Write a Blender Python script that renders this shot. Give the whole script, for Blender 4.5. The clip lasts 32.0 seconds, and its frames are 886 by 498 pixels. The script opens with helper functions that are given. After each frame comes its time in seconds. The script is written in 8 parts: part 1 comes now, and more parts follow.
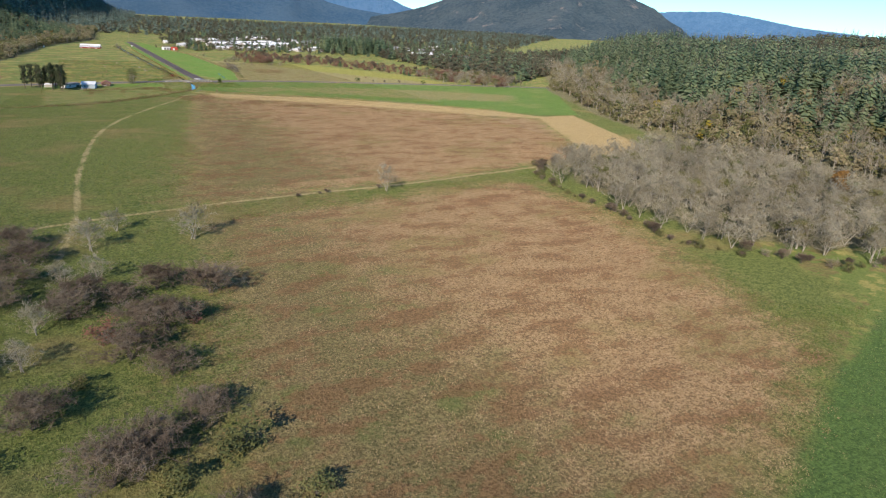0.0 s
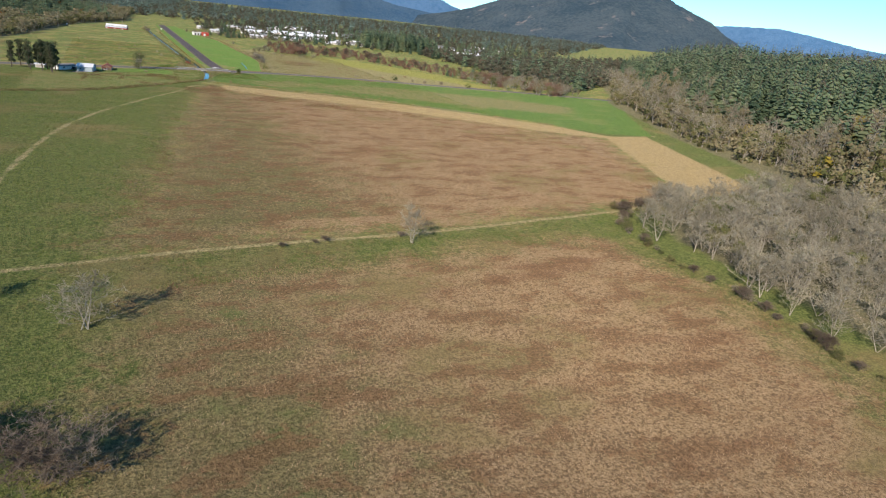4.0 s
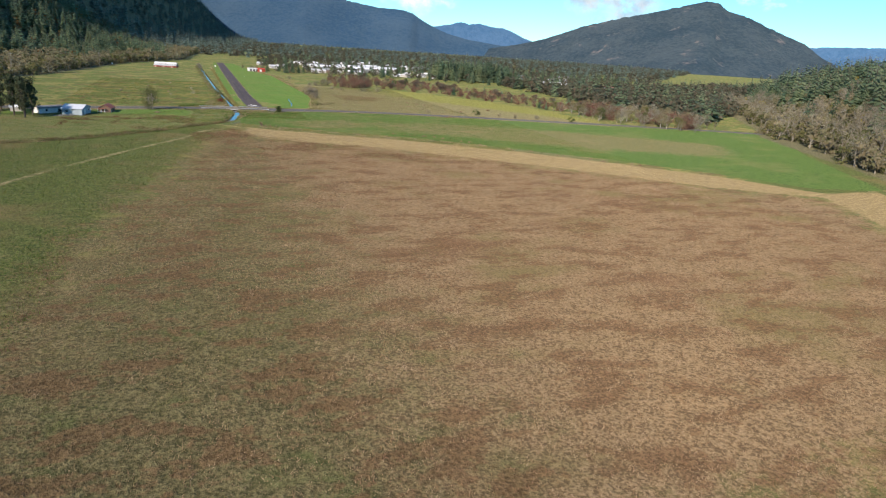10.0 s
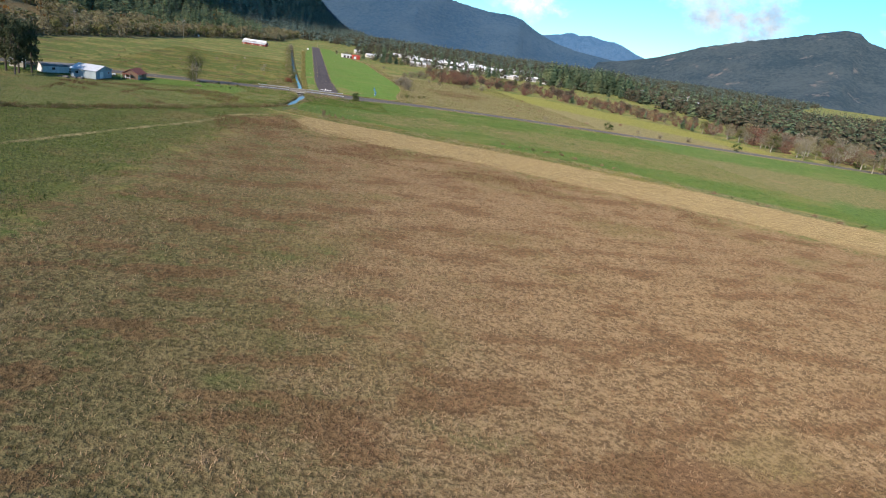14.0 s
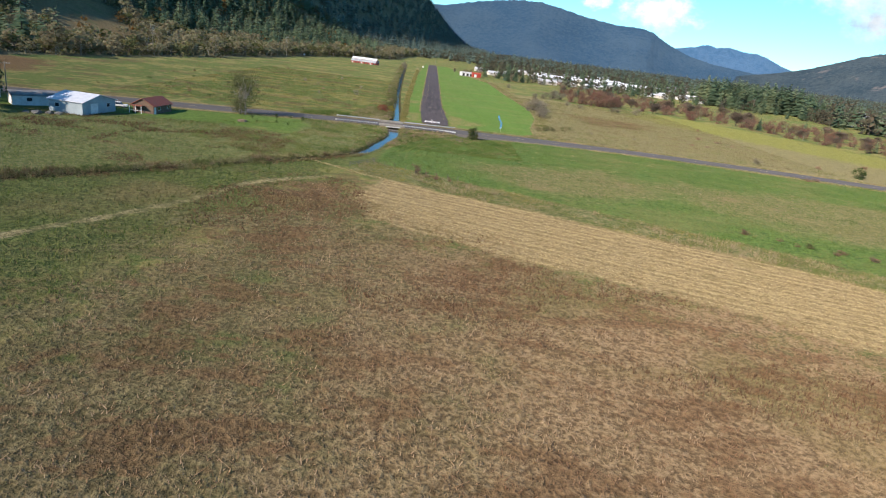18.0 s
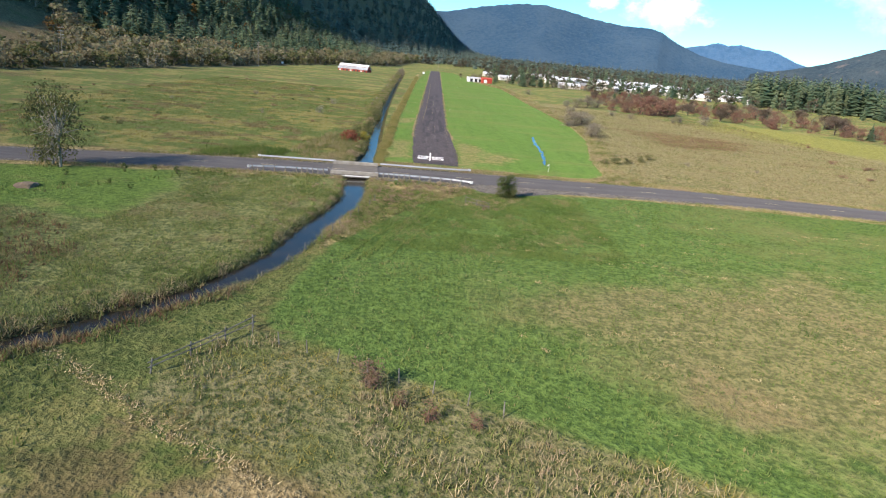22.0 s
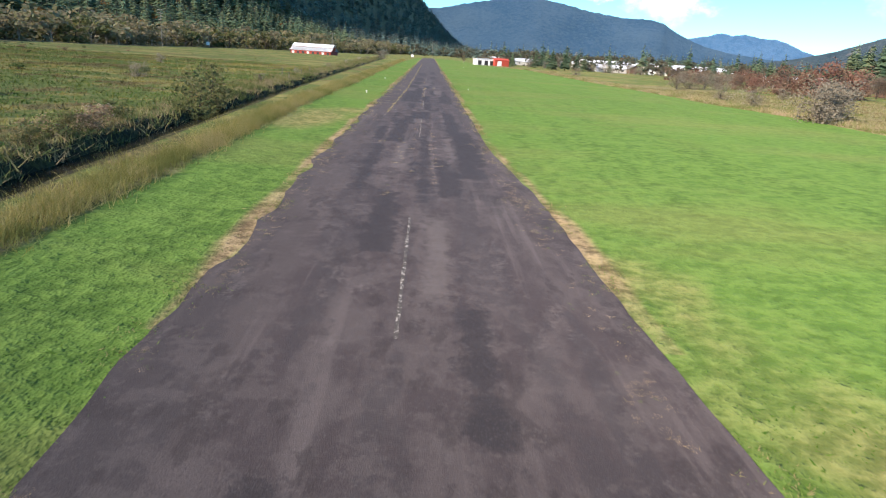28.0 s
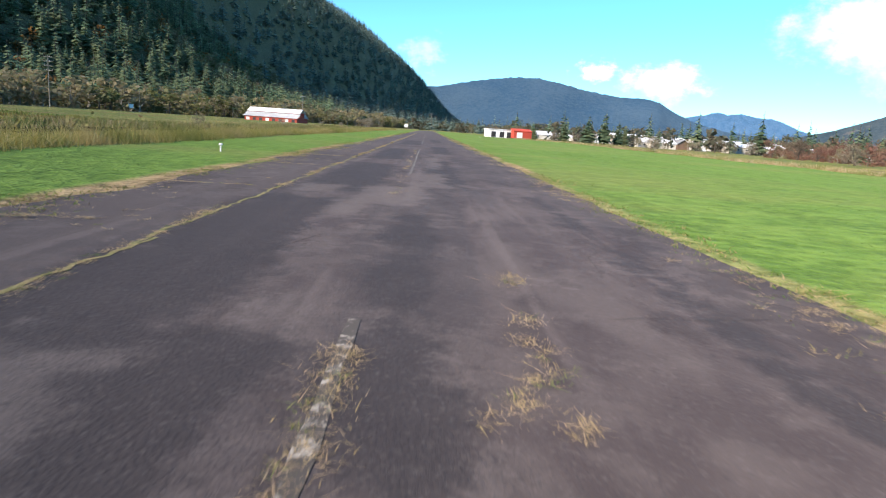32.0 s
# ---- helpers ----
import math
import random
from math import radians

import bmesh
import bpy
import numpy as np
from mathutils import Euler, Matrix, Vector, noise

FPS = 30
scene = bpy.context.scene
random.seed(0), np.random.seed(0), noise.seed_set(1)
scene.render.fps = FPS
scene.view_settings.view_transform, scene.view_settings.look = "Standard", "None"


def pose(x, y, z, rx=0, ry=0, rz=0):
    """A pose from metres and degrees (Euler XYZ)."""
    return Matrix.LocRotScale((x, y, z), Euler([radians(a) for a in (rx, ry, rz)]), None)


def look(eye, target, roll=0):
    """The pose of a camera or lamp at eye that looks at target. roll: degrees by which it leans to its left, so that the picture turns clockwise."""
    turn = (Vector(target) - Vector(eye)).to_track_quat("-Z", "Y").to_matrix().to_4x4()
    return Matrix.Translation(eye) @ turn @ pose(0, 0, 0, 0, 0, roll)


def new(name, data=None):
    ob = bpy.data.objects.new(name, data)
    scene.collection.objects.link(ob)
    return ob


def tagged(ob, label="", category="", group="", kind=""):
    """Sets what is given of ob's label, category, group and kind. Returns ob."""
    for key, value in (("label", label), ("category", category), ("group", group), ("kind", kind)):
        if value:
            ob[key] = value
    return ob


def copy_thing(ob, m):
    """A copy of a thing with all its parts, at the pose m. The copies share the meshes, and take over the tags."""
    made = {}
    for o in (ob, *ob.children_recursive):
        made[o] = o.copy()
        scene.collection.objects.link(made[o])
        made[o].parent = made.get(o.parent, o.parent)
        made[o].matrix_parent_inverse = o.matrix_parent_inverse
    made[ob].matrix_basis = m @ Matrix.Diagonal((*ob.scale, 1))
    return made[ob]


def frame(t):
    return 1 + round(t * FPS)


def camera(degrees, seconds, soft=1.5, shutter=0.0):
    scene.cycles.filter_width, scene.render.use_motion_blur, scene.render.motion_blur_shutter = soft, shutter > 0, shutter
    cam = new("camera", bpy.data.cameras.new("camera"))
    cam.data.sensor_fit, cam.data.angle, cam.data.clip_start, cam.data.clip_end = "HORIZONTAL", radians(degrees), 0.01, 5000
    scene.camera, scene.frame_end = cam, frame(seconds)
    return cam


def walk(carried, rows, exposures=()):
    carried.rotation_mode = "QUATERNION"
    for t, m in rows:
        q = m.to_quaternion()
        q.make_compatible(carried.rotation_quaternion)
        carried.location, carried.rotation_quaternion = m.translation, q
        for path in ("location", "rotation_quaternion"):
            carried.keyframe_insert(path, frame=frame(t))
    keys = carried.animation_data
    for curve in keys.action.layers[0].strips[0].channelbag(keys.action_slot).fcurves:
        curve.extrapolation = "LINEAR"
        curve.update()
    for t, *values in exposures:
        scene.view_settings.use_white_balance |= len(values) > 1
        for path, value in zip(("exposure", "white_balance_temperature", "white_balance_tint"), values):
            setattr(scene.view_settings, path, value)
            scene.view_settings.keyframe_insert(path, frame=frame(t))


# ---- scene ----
# ---- camera ----
cam = camera(70.0, 32.0, soft=1.15, shutter=0.05)
ROWS = [
    (0.0, -114.55, -646.10, 65.76, 70.03, -3.10, -30.37),
    (0.5, -109.84, -637.67, 65.06, 70.98, -3.72, -28.91),
    (1.0, -105.20, -629.23, 64.34, 71.89, -4.07, -28.72),
    (1.5, -100.73, -620.71, 63.57, 71.97, -4.20, -28.95),
    (2.0, -96.35, -612.01, 62.73, 71.41, -4.45, -28.89),
    (2.5, -91.94, -603.17, 61.87, 70.54, -4.81, -28.37),
    (4.5, -74.35, -564.56, 59.02, 69.87, -6.29, -25.68),
    (5.0, -70.67, -554.45, 58.14, 70.77, -5.92, -24.96),
    (5.5, -67.13, -544.30, 57.18, 71.19, -4.27, -24.54),
    (6.0, -63.56, -534.08, 56.18, 71.58, -4.00, -23.79),
    (6.5, -59.95, -523.73, 55.12, 71.70, -2.65, -24.39),
    (7.0, -56.30, -513.25, 53.99, 71.11, -1.37, -25.17),
    (7.5, -52.68, -502.55, 52.76, 70.71, -0.72, -24.81),
    (8.0, -49.02, -491.56, 51.42, 70.89, -0.60, -23.61),
    (8.5, -45.19, -480.24, 50.03, 71.39, -0.68, -22.83),
    (9.0, -41.35, -468.62, 48.69, 71.59, -0.47, -22.50),
    (9.5, -37.55, -456.83, 47.38, 71.97, -2.26, -21.44),
    (10.0, -33.94, -444.90, 46.05, 72.26, -3.87, -20.43),
    (10.5, -30.49, -432.88, 44.62, 72.31, -4.28, -19.92),
    (11.0, -27.29, -420.78, 43.04, 72.12, -4.77, -18.68),
    (11.5, -24.19, -408.50, 41.45, 72.12, -5.33, -16.99),
    (12.0, -21.13, -396.17, 39.79, 71.88, -6.13, -15.70),
    (12.5, -18.21, -383.77, 38.08, 71.54, -7.29, -14.53),
    (13.0, -15.52, -371.32, 36.32, 71.56, -7.56, -13.83),
    (13.5, -13.15, -358.75, 34.54, 71.38, -7.71, -12.84),
    (14.0, -10.95, -345.93, 32.95, 71.89, -8.25, -11.34),
    (14.5, -8.70, -332.92, 31.50, 73.06, -7.77, -10.59),
    (16.5, -5.34, -277.96, 28.84, 73.16, -7.43, -7.02),
    (17.0, -4.41, -264.28, 28.59, 71.86, -6.54, -4.96),
    (17.5, -3.55, -250.73, 28.44, 71.35, -6.56, -2.50),
    (18.0, -2.77, -237.36, 28.51, 71.97, -6.90, -0.84),
    (18.5, -2.13, -224.19, 28.60, 71.94, -6.48, -0.27),
    (19.0, -1.59, -211.25, 28.27, 71.36, -5.36, 0.25),
    (19.5, -1.21, -198.46, 27.57, 70.52, -6.41, 1.56),
    (20.0, -0.88, -185.98, 26.62, 70.37, -7.39, 1.45),
    (20.5, -0.63, -173.78, 25.61, 70.87, -3.09, -1.13),
    (21.0, -0.45, -161.62, 24.75, 71.40, -2.24, -1.46),
    (21.5, -0.43, -149.47, 23.98, 72.57, -6.42, 0.36),
    (22.0, -0.47, -136.42, 22.92, 72.60, -5.10, -0.54),
    (22.5, -0.43, -122.95, 21.57, 71.42, -3.73, -1.76),
    (23.0, -0.47, -109.54, 19.99, 70.51, -0.79, -3.30),
    (23.5, -0.68, -96.39, 18.32, 70.69, 1.34, -2.83),
    (24.0, -0.71, -83.49, 16.81, 71.71, 0.12, -1.22),
    (24.5, -0.44, -70.71, 15.45, 71.90, -0.66, -1.67),
    (25.0, -0.13, -57.87, 14.12, 71.16, -1.74, -2.37),
    (25.5, 0.14, -44.61, 12.72, 70.30, -3.48, -2.40),
    (26.0, 0.25, -31.10, 11.22, 69.61, -3.37, -3.05),
    (26.5, 0.31, -17.34, 9.73, 69.42, -2.53, -3.22),
    (28.5, 0.38, 34.79, 4.73, 73.61, -3.67, -0.69),
    (29.0, 0.38, 47.42, 3.93, 73.77, -0.80, -1.85),
    (29.5, 0.28, 60.09, 3.18, 74.63, -0.65, -0.62),
    (30.0, 0.32, 72.80, 2.57, 76.42, -2.47, 0.64),
    (30.5, 0.34, 85.55, 2.07, 78.11, -3.61, -0.07),
    (31.0, 0.64, 98.38, 1.96, 78.51, -3.31, -0.72),
    (31.5, 0.46, 110.95, 1.78, 79.28, -4.07, -0.65),
    (32.0, 0.46, 123.37, 1.51, 79.35, -3.99, -1.38),
]
walk(cam, [(t, pose(x, y, z, rx, ry, rz)) for t, x, y, z, rx, ry, rz in ROWS], exposures=((0.0, 0.55), (10.0, 0.45), (17.0, 0.56), (20.0, 0.70), (22.0, 0.82), (24.0, 1.02), (25.0, 1.04), (26.0, 0.82), (27.0, 0.86), (29.0, 0.98), (32.0, 0.98)))

# ---- world and sun ----
SUN_AZ, SUN_EL = radians(-134.0), radians(28.7)      # clockwise from +y
world = bpy.data.worlds.new("sky")
scene.world = world
world.use_nodes = True
wn = world.node_tree.nodes
sky = wn.new("ShaderNodeTexSky")
sky.sky_type, sky.sun_disc = "NISHITA", False
sky.sun_elevation, sky.sun_rotation = SUN_EL, SUN_AZ
sky.air_density, sky.dust_density, sky.ozone_density = 1.0, 0.0, 4.0
tint = wn.new("ShaderNodeMix")
tint.data_type, tint.blend_type = "RGBA", "MULTIPLY"
tint.inputs["Factor"].default_value = 1.0
tint.inputs["B"].default_value = (0.56, 1.0, 1.12, 1.0)
world.node_tree.links.new(sky.outputs[0], tint.inputs["A"])
world.node_tree.links.new(tint.outputs["Result"], wn["Background"].inputs[0])
sky.altitude = 1200
wn["Background"].inputs[1].default_value = 0.125
sun_dir = Vector((math.sin(SUN_AZ) * math.cos(SUN_EL), math.cos(SUN_AZ) * math.cos(SUN_EL), math.sin(SUN_EL)))
sun = new("sun", bpy.data.lights.new("sun", "SUN"))
sun.data.energy, sun.data.angle, sun.data.color = 4.8, radians(0.55), (1.0, 0.87, 0.755)
sun.matrix_world = look(sun_dir * 1000, (0, 0, 0))


# ---- material helpers ----
class Mat:
    """A node material with short ways to add nodes."""

    def __init__(self, name, rough=0.9, spec=0.3):
        self.m = bpy.data.materials.new(name)
        self.m.use_nodes = True
        self.t = self.m.node_tree
        self.n = self.t.nodes
        self.b = self.n["Principled BSDF"]
        self.b.inputs["Roughness"].default_value = rough
        self.b.inputs["Specular IOR Level"].default_value = spec
        self.b.inputs["Diffuse Roughness"].default_value = 1.0 if rough > 0.7 else 0.3
        self.pos = self.n.new("ShaderNodeNewGeometry").outputs["Position"]

    def link(self, a, b):
        self.t.links.new(a, b)

    def put(self, sock, v):
        if isinstance(v, (int, float)):
            sock.default_value = v
        elif isinstance(v, tuple):
            sock.default_value = (*v, 1.0) if len(v) == 3 and sock.type == "RGBA" else v
        else:
            self.link(v, sock)

    def noise(self, size, detail=3.0, vec=None, rough=0.6, stretch=None):
        n = self.n.new("ShaderNodeTexNoise")
        n.inputs["Scale"].default_value = 1.0 / size
        n.inputs["Detail"].default_value = detail
        n.inputs["Roughness"].default_value = rough
        v = vec or self.pos
        if stretch:
            v = self.mapped(v, stretch)
        self.link(v, n.inputs["Vector"])
        return n.outputs["Fac"]

    def mapped(self, v, scale=(1, 1, 1), turn=0.0):
        m = self.n.new("ShaderNodeMapping")
        m.inputs["Scale"].default_value = scale
        m.inputs["Rotation"].default_value = (0, 0, radians(turn))
        self.link(v, m.inputs["Vector"])
        return m.outputs["Vector"]

    def math(self, op, a, b=0.0, clamp=False):
        n = self.n.new("ShaderNodeMath")
        n.operation, n.use_clamp = op, clamp
        self.put(n.inputs[0], a)
        self.put(n.inputs[1], b)
        return n.outputs[0]

    def ramp(self, v, lo, hi, a=0.0, b=1.0):
        n = self.n.new("ShaderNodeMapRange")
        n.interpolation_type = "SMOOTHSTEP"
        for i, x in enumerate((v, lo, hi, a, b)):
            self.put(n.inputs[i], x)
        return n.outputs[0]

    def mix(self, f, a, b):
        n = self.n.new("ShaderNodeMix")
        n.data_type = "RGBA"
        self.put(n.inputs["Factor"], f)
        self.put(n.inputs["A"], a)
        self.put(n.inputs["B"], b)
        return n.outputs["Result"]

    def attr(self, name):
        n = self.n.new("ShaderNodeAttribute")
        n.attribute_name = name
        return n.outputs["Fac"]

    def bands(self):
        """Where open meadows turn yellow and where they turn brown, in uneven patches."""
        a = self.math("ADD", self.math("MULTIPLY", self.noise(19.0, 3, stretch=(0.75, 1.05, 1)), 0.56), self.math("MULTIPLY", self.noise(4.6, 4), 0.44))
        b = self.math("ADD", self.math("MULTIPLY", self.noise(16.0, 3, vec=self.mapped(self.pos, (0.7, 1.1, 1.0), 12.0)), 0.56), self.math("MULTIPLY", self.noise(4.0, 4), 0.44))
        return self.ramp(a, 0.49, 0.55), self.ramp(b, 0.52, 0.57)

    def rnd(self):
        return self.n.new("ShaderNodeObjectInfo").outputs["Random"]

    def island(self):
        n = self.n.new("ShaderNodeNewGeometry")
        return n.outputs["Random Per Island"]

    def bump(self, h, dist=0.05, strength=0.6):
        n = self.n.new("ShaderNodeBump")
        n.inputs["Distance"].default_value = dist
        n.inputs["Strength"].default_value = strength
        self.link(h, n.inputs["Height"])
        self.link(n.outputs[0], self.b.inputs["Normal"])

    def thin(self, colour, share):
        """Lets a share of the light pass through, as leaves do."""
        tr, mx = self.n.new("ShaderNodeBsdfTranslucent"), self.n.new("ShaderNodeMixShader")
        self.put(tr.inputs["Color"], colour)
        mx.inputs[0].default_value = share
        self.link(self.b.outputs[0], mx.inputs[1])
        self.link(tr.outputs[0], mx.inputs[2])
        self.link(mx.outputs[0], self.n["Material Output"].inputs["Surface"])

    def col(self, v):
        self.put(self.b.inputs["Base Color"], v)
        return self


def plain(name, a, b=None, size=0.5, rough=0.8, metal=0.0, spec=0.3, bump=0.0, rnd=0.0):
    """A surface of one stuff: two tones at two scales, a little wear."""
    m = Mat(name, rough, spec)
    b = b or tuple(x * 0.75 for x in a)
    f = m.math("ADD", m.math("MULTIPLY", m.noise(size, 4), 0.6), m.math("MULTIPLY", m.noise(size * 7, 2), 0.4))
    f = m.ramp(f, 0.36, 0.64)
    if rnd:
        f = m.math("ADD", m.math("MULTIPLY", f, 1 - rnd), m.math("MULTIPLY", m.rnd(), rnd))
    m.col(m.mix(f, a, b))
    m.b.inputs["Metallic"].default_value = metal
    if bump:
        m.bump(m.noise(size * 0.3, 4), bump)
    return m.m


def leafy(name, tones, rough=0.75, trans=0.3):
    """Foliage: the tone varies from clump to clump and from tree to tree."""
    m = Mat(name, rough, 0.15)
    f = m.math("ADD", m.math("MULTIPLY", m.island(), 0.4), m.math("MULTIPLY", m.ramp(m.noise(9.0, 2, stretch=(1, 1, 0.25)), 0.33, 0.67), 0.6))
    c = tones[0]
    for i, t in enumerate(tones[1:], 1):
        k = i / len(tones)
        c = m.mix(m.ramp(f, k - 0.12, k + 0.12), c, t)
    d = m.ramp(m.noise(26.0, 2), 0.35, 0.65, 0.82, 1.15)
    h = m.n.new("ShaderNodeHueSaturation")
    m.put(h.inputs["Color"], c)
    m.put(h.inputs["Value"], d)
    m.col(h.outputs[0])
    through_leaf = m.n.new("ShaderNodeHueSaturation")
    m.put(through_leaf.inputs["Color"], h.outputs[0])
    through_leaf.inputs["Value"].default_value = 1.6
    m.thin(through_leaf.outputs[0], trans)
    return m.m


# ---- mesh helpers ----
def mesh_of(name, verts, faces, mats=(), smooth=False):
    me = bpy.data.meshes.new(name)
    me.from_pydata([tuple(v) for v in verts], [], [tuple(f) for f in faces])
    for x in mats:
        me.materials.append(x)
    if smooth:
        me.polygons.foreach_set("use_smooth", [True] * len(me.polygons))
    me.update()
    return me


def mesh_tris(name, v, f, mats, smooth=False):
    """A mesh from arrays of points (n, 3) and faces (m, 3 or 4)."""
    me = bpy.data.meshes.new(name)
    k = f.shape[1]
    me.vertices.add(len(v))
    me.vertices.foreach_set("co", np.ascontiguousarray(v, dtype=np.float32).ravel())
    me.loops.add(f.size)
    me.loops.foreach_set("vertex_index", np.ascontiguousarray(f, dtype=np.int32).ravel())
    me.polygons.add(len(f))
    me.polygons.foreach_set("loop_start", np.arange(0, f.size, k, dtype=np.int32))
    if smooth:
        me.polygons.foreach_set("use_smooth", np.ones(len(f), dtype=bool))
    for x in mats:
        me.materials.append(x)
    me.update(calc_edges=True)
    return me


def part(name, bm, material, parent=None, label=""):
    """Links a bmesh as one mesh object under a thing or under a part."""
    me = bpy.data.meshes.new(name)
    bm.to_mesh(me)
    bm.free()
    me.materials.append(material)
    ob = new(name, me)
    ob.parent = parent
    return tagged(ob, label)


def empty(name, m, label, category, group="", kind=""):
    ob = new(name)
    ob.empty_display_size = 0.3
    ob.matrix_basis = m
    return tagged(ob, label, category, group, kind)


def box(bm, x0, x1, y0, y1, z0, z1, bevel=0.0):
    r = bmesh.ops.create_cube(bm, size=1.0)
    bmesh.ops.transform(bm, matrix=Matrix.LocRotScale(((x0 + x1) / 2, (y0 + y1) / 2, (z0 + z1) / 2), None, (x1 - x0, y1 - y0, z1 - z0)), verts=r["verts"])
    if bevel:
        es = list({e for v in r["verts"] for e in v.link_edges})
        bmesh.ops.bevel(bm, geom=es, offset=bevel, segments=1, affect="EDGES")
    return bm


def rod(bm, a, b, r0, r1=None, n=8):
    a, b = Vector(a), Vector(b)
    d = b - a
    r = bmesh.ops.create_cone(bm, cap_ends=True, segments=n, radius1=r0, radius2=r0 if r1 is None else r1, depth=d.length)
    m = Matrix.Translation((a + b) / 2) @ d.to_track_quat("Z", "Y").to_matrix().to_4x4()
    bmesh.ops.transform(bm, matrix=m, verts=r["verts"])
    return bm


def B():
    return bmesh.new()


def fbm(x, y, size, octaves=4, seed=0):
    """Smooth value noise on arrays, about -1 to 1."""
    out, amp, tot = np.zeros_like(x), 1.0, 0.0
    for o in range(octaves):
        u, v = x / size + 17.3 * o + seed * 7.7, y / size - 9.1 * o + seed * 3.1
        iu, iv = np.floor(u).astype(np.int64), np.floor(v).astype(np.int64)
        fu, fv = u - iu, v - iv
        fu, fv = fu * fu * (3 - 2 * fu), fv * fv * (3 - 2 * fv)

        def h(i, j):
            n = (i * 374761393 + j * 668265263 + (o + 1 + seed * 13) * 974711) & 0x7FFFFFFF
            n = ((n ^ (n >> 13)) * 1274126177) & 0x7FFFFFFF
            return ((n ^ (n >> 16)) & 0xFFFF) / 32767.5 - 1.0

        a = h(iu, iv) * (1 - fu) + h(iu + 1, iv) * fu
        b = h(iu, iv + 1) * (1 - fu) + h(iu + 1, iv + 1) * fu
        out += amp * (a * (1 - fv) + b * fv)
        tot += amp
        amp *= 0.5
        size = size / 2
    return out / tot


def inside(poly, x, y):
    """Signed distance in metres to a polygon: plus inside."""
    d2, odd = np.full(x.shape, 1e18), np.zeros(x.shape, dtype=bool)
    for (ax, ay), (bx, by) in zip(poly, poly[1:] + poly[:1]):
        ex, ey = bx - ax, by - ay
        t = np.clip(((x - ax) * ex + (y - ay) * ey) / (ex * ex + ey * ey + 1e-12), 0, 1)
        d2 = np.minimum(d2, (x - ax - t * ex) ** 2 + (y - ay - t * ey) ** 2)
        if abs(ey) > 1e-9:
            odd ^= ((ay > y) != (by > y)) & (x < (y - ay) / ey * ex + ax)
    return np.where(odd, 1, -1) * np.sqrt(d2)


def along(line, x, y):
    """Distance in metres to a polyline."""
    d2 = np.full(x.shape, 1e18)
    for (ax, ay), (bx, by) in zip(line, line[1:]):
        ex, ey = bx - ax, by - ay
        t = np.clip(((x - ax) * ex + (y - ay) * ey) / (ex * ex + ey * ey), 0, 1)
        d2 = np.minimum(d2, (x - ax - t * ex) ** 2 + (y - ay - t * ey) ** 2)
    return np.sqrt(d2)


def smooth_line(pts, step=2.0):
    """A smooth line through a few corners, as points about step apart."""
    p = np.array(pts, dtype=float)
    p = np.vstack([2 * p[0] - p[1], p, 2 * p[-1] - p[-2]])
    out = []
    for i in range(1, len(p) - 2):
        n = max(2, int(np.hypot(*(p[i + 1] - p[i])) / step))
        for k in range(n):
            t = k / n
            out.append(0.5 * (2 * p[i] + (p[i + 1] - p[i - 1]) * t + (2 * p[i - 1] - 5 * p[i] + 4 * p[i + 1] - p[i + 2]) * t * t + (3 * p[i] - p[i - 1] - 3 * p[i + 1] + p[i + 2]) * t ** 3))
    out.append(p[-2])
    return [(float(a), float(b)) for a, b in out]


# ---- plan ----
ROAD = smooth_line([(-420, -95), (-200, -58), (-130, -42), (-85, -32), (-60, -26), (-40, -21.5), (-26, -19.2), (-10, -17.4), (6, -16.6), (30, -15.4), (55, -15.4), (90, -18.5), (140, -28), (230, -48), (330, -74), (420, -110)], 3.0)
CREEK_S = [(-13.2, -17), (-12.9, -26), (-12.0, -36), (-12.4, -45), (-14.2, -55), (-16.2, -70), (-20, -80), (-26, -89), (-34, -98), (-46, -112), (-60, -128), (-85, -150), (-120, -165), (-190, -178)]
CREEK_N = [(-13.2, -17), (-13.5, 0), (-13.8, 12), (-15.5, 40), (-18, 90), (-21, 170), (-25, 300), (-30, 480)]
CREEK = smooth_line(CREEK_S[::-1] + CREEK_N[1:], 2.0)
RUNWAY = [(-3.4, -4.4), (6.1, -4.5), (6.4, 12), (5.7, 30), (5.3, 50), (4.5, 62), (4.8, 610), (-5.2, 610), (-5.2, 55), (-4.3, 15)]
PATH = smooth_line([(-180, -440), (-98, -424), (-47, -418.5), (-4, -417), (47, -411.5), (89, -405.5), (118, -399)], 4.0)
TRACK = smooth_line([(-122, -470), (-115, -421), (-112, -362), (-102, -284), (-88, -235), (-66, -188), (-52, -163), (-44.8, -151), (-38, -137.5), (-32.5, -122), (-21, -110)], 4.0)
TRACK_B = smooth_line([(-200, -404), (-137, -388.6), (-113, -376)], 4.0)
STRIP = [(-10, -106), (12, -116), (33, -126), (58, -136), (110, -170), (145, -200), (178, -232), (200, -266), (231, -266), (185, -384), (177, -390), (133, -394), (192, -272), (155, -252), (98, -203), (38, -160), (11, -150), (-10, -138), (-15, -122)]
BROWN_FAR = [(-22, -122), (-10, -138), (38, -160), (98, -203), (155, -252), (192, -272), (133, -394), (89, -402), (47, -408), (0, -413), (-47, -415), (-80, -418), (-70, -364), (-37, -201), (-26, -140)]
BROWN_NEAR = [(-72, -440), (0, -432), (55, -428), (60, -470), (52, -513), (39, -543), (22, -582), (-30, -604), (-60, -632), (-104, -660), (-96, -575), (-91, -545), (-83, -499)]
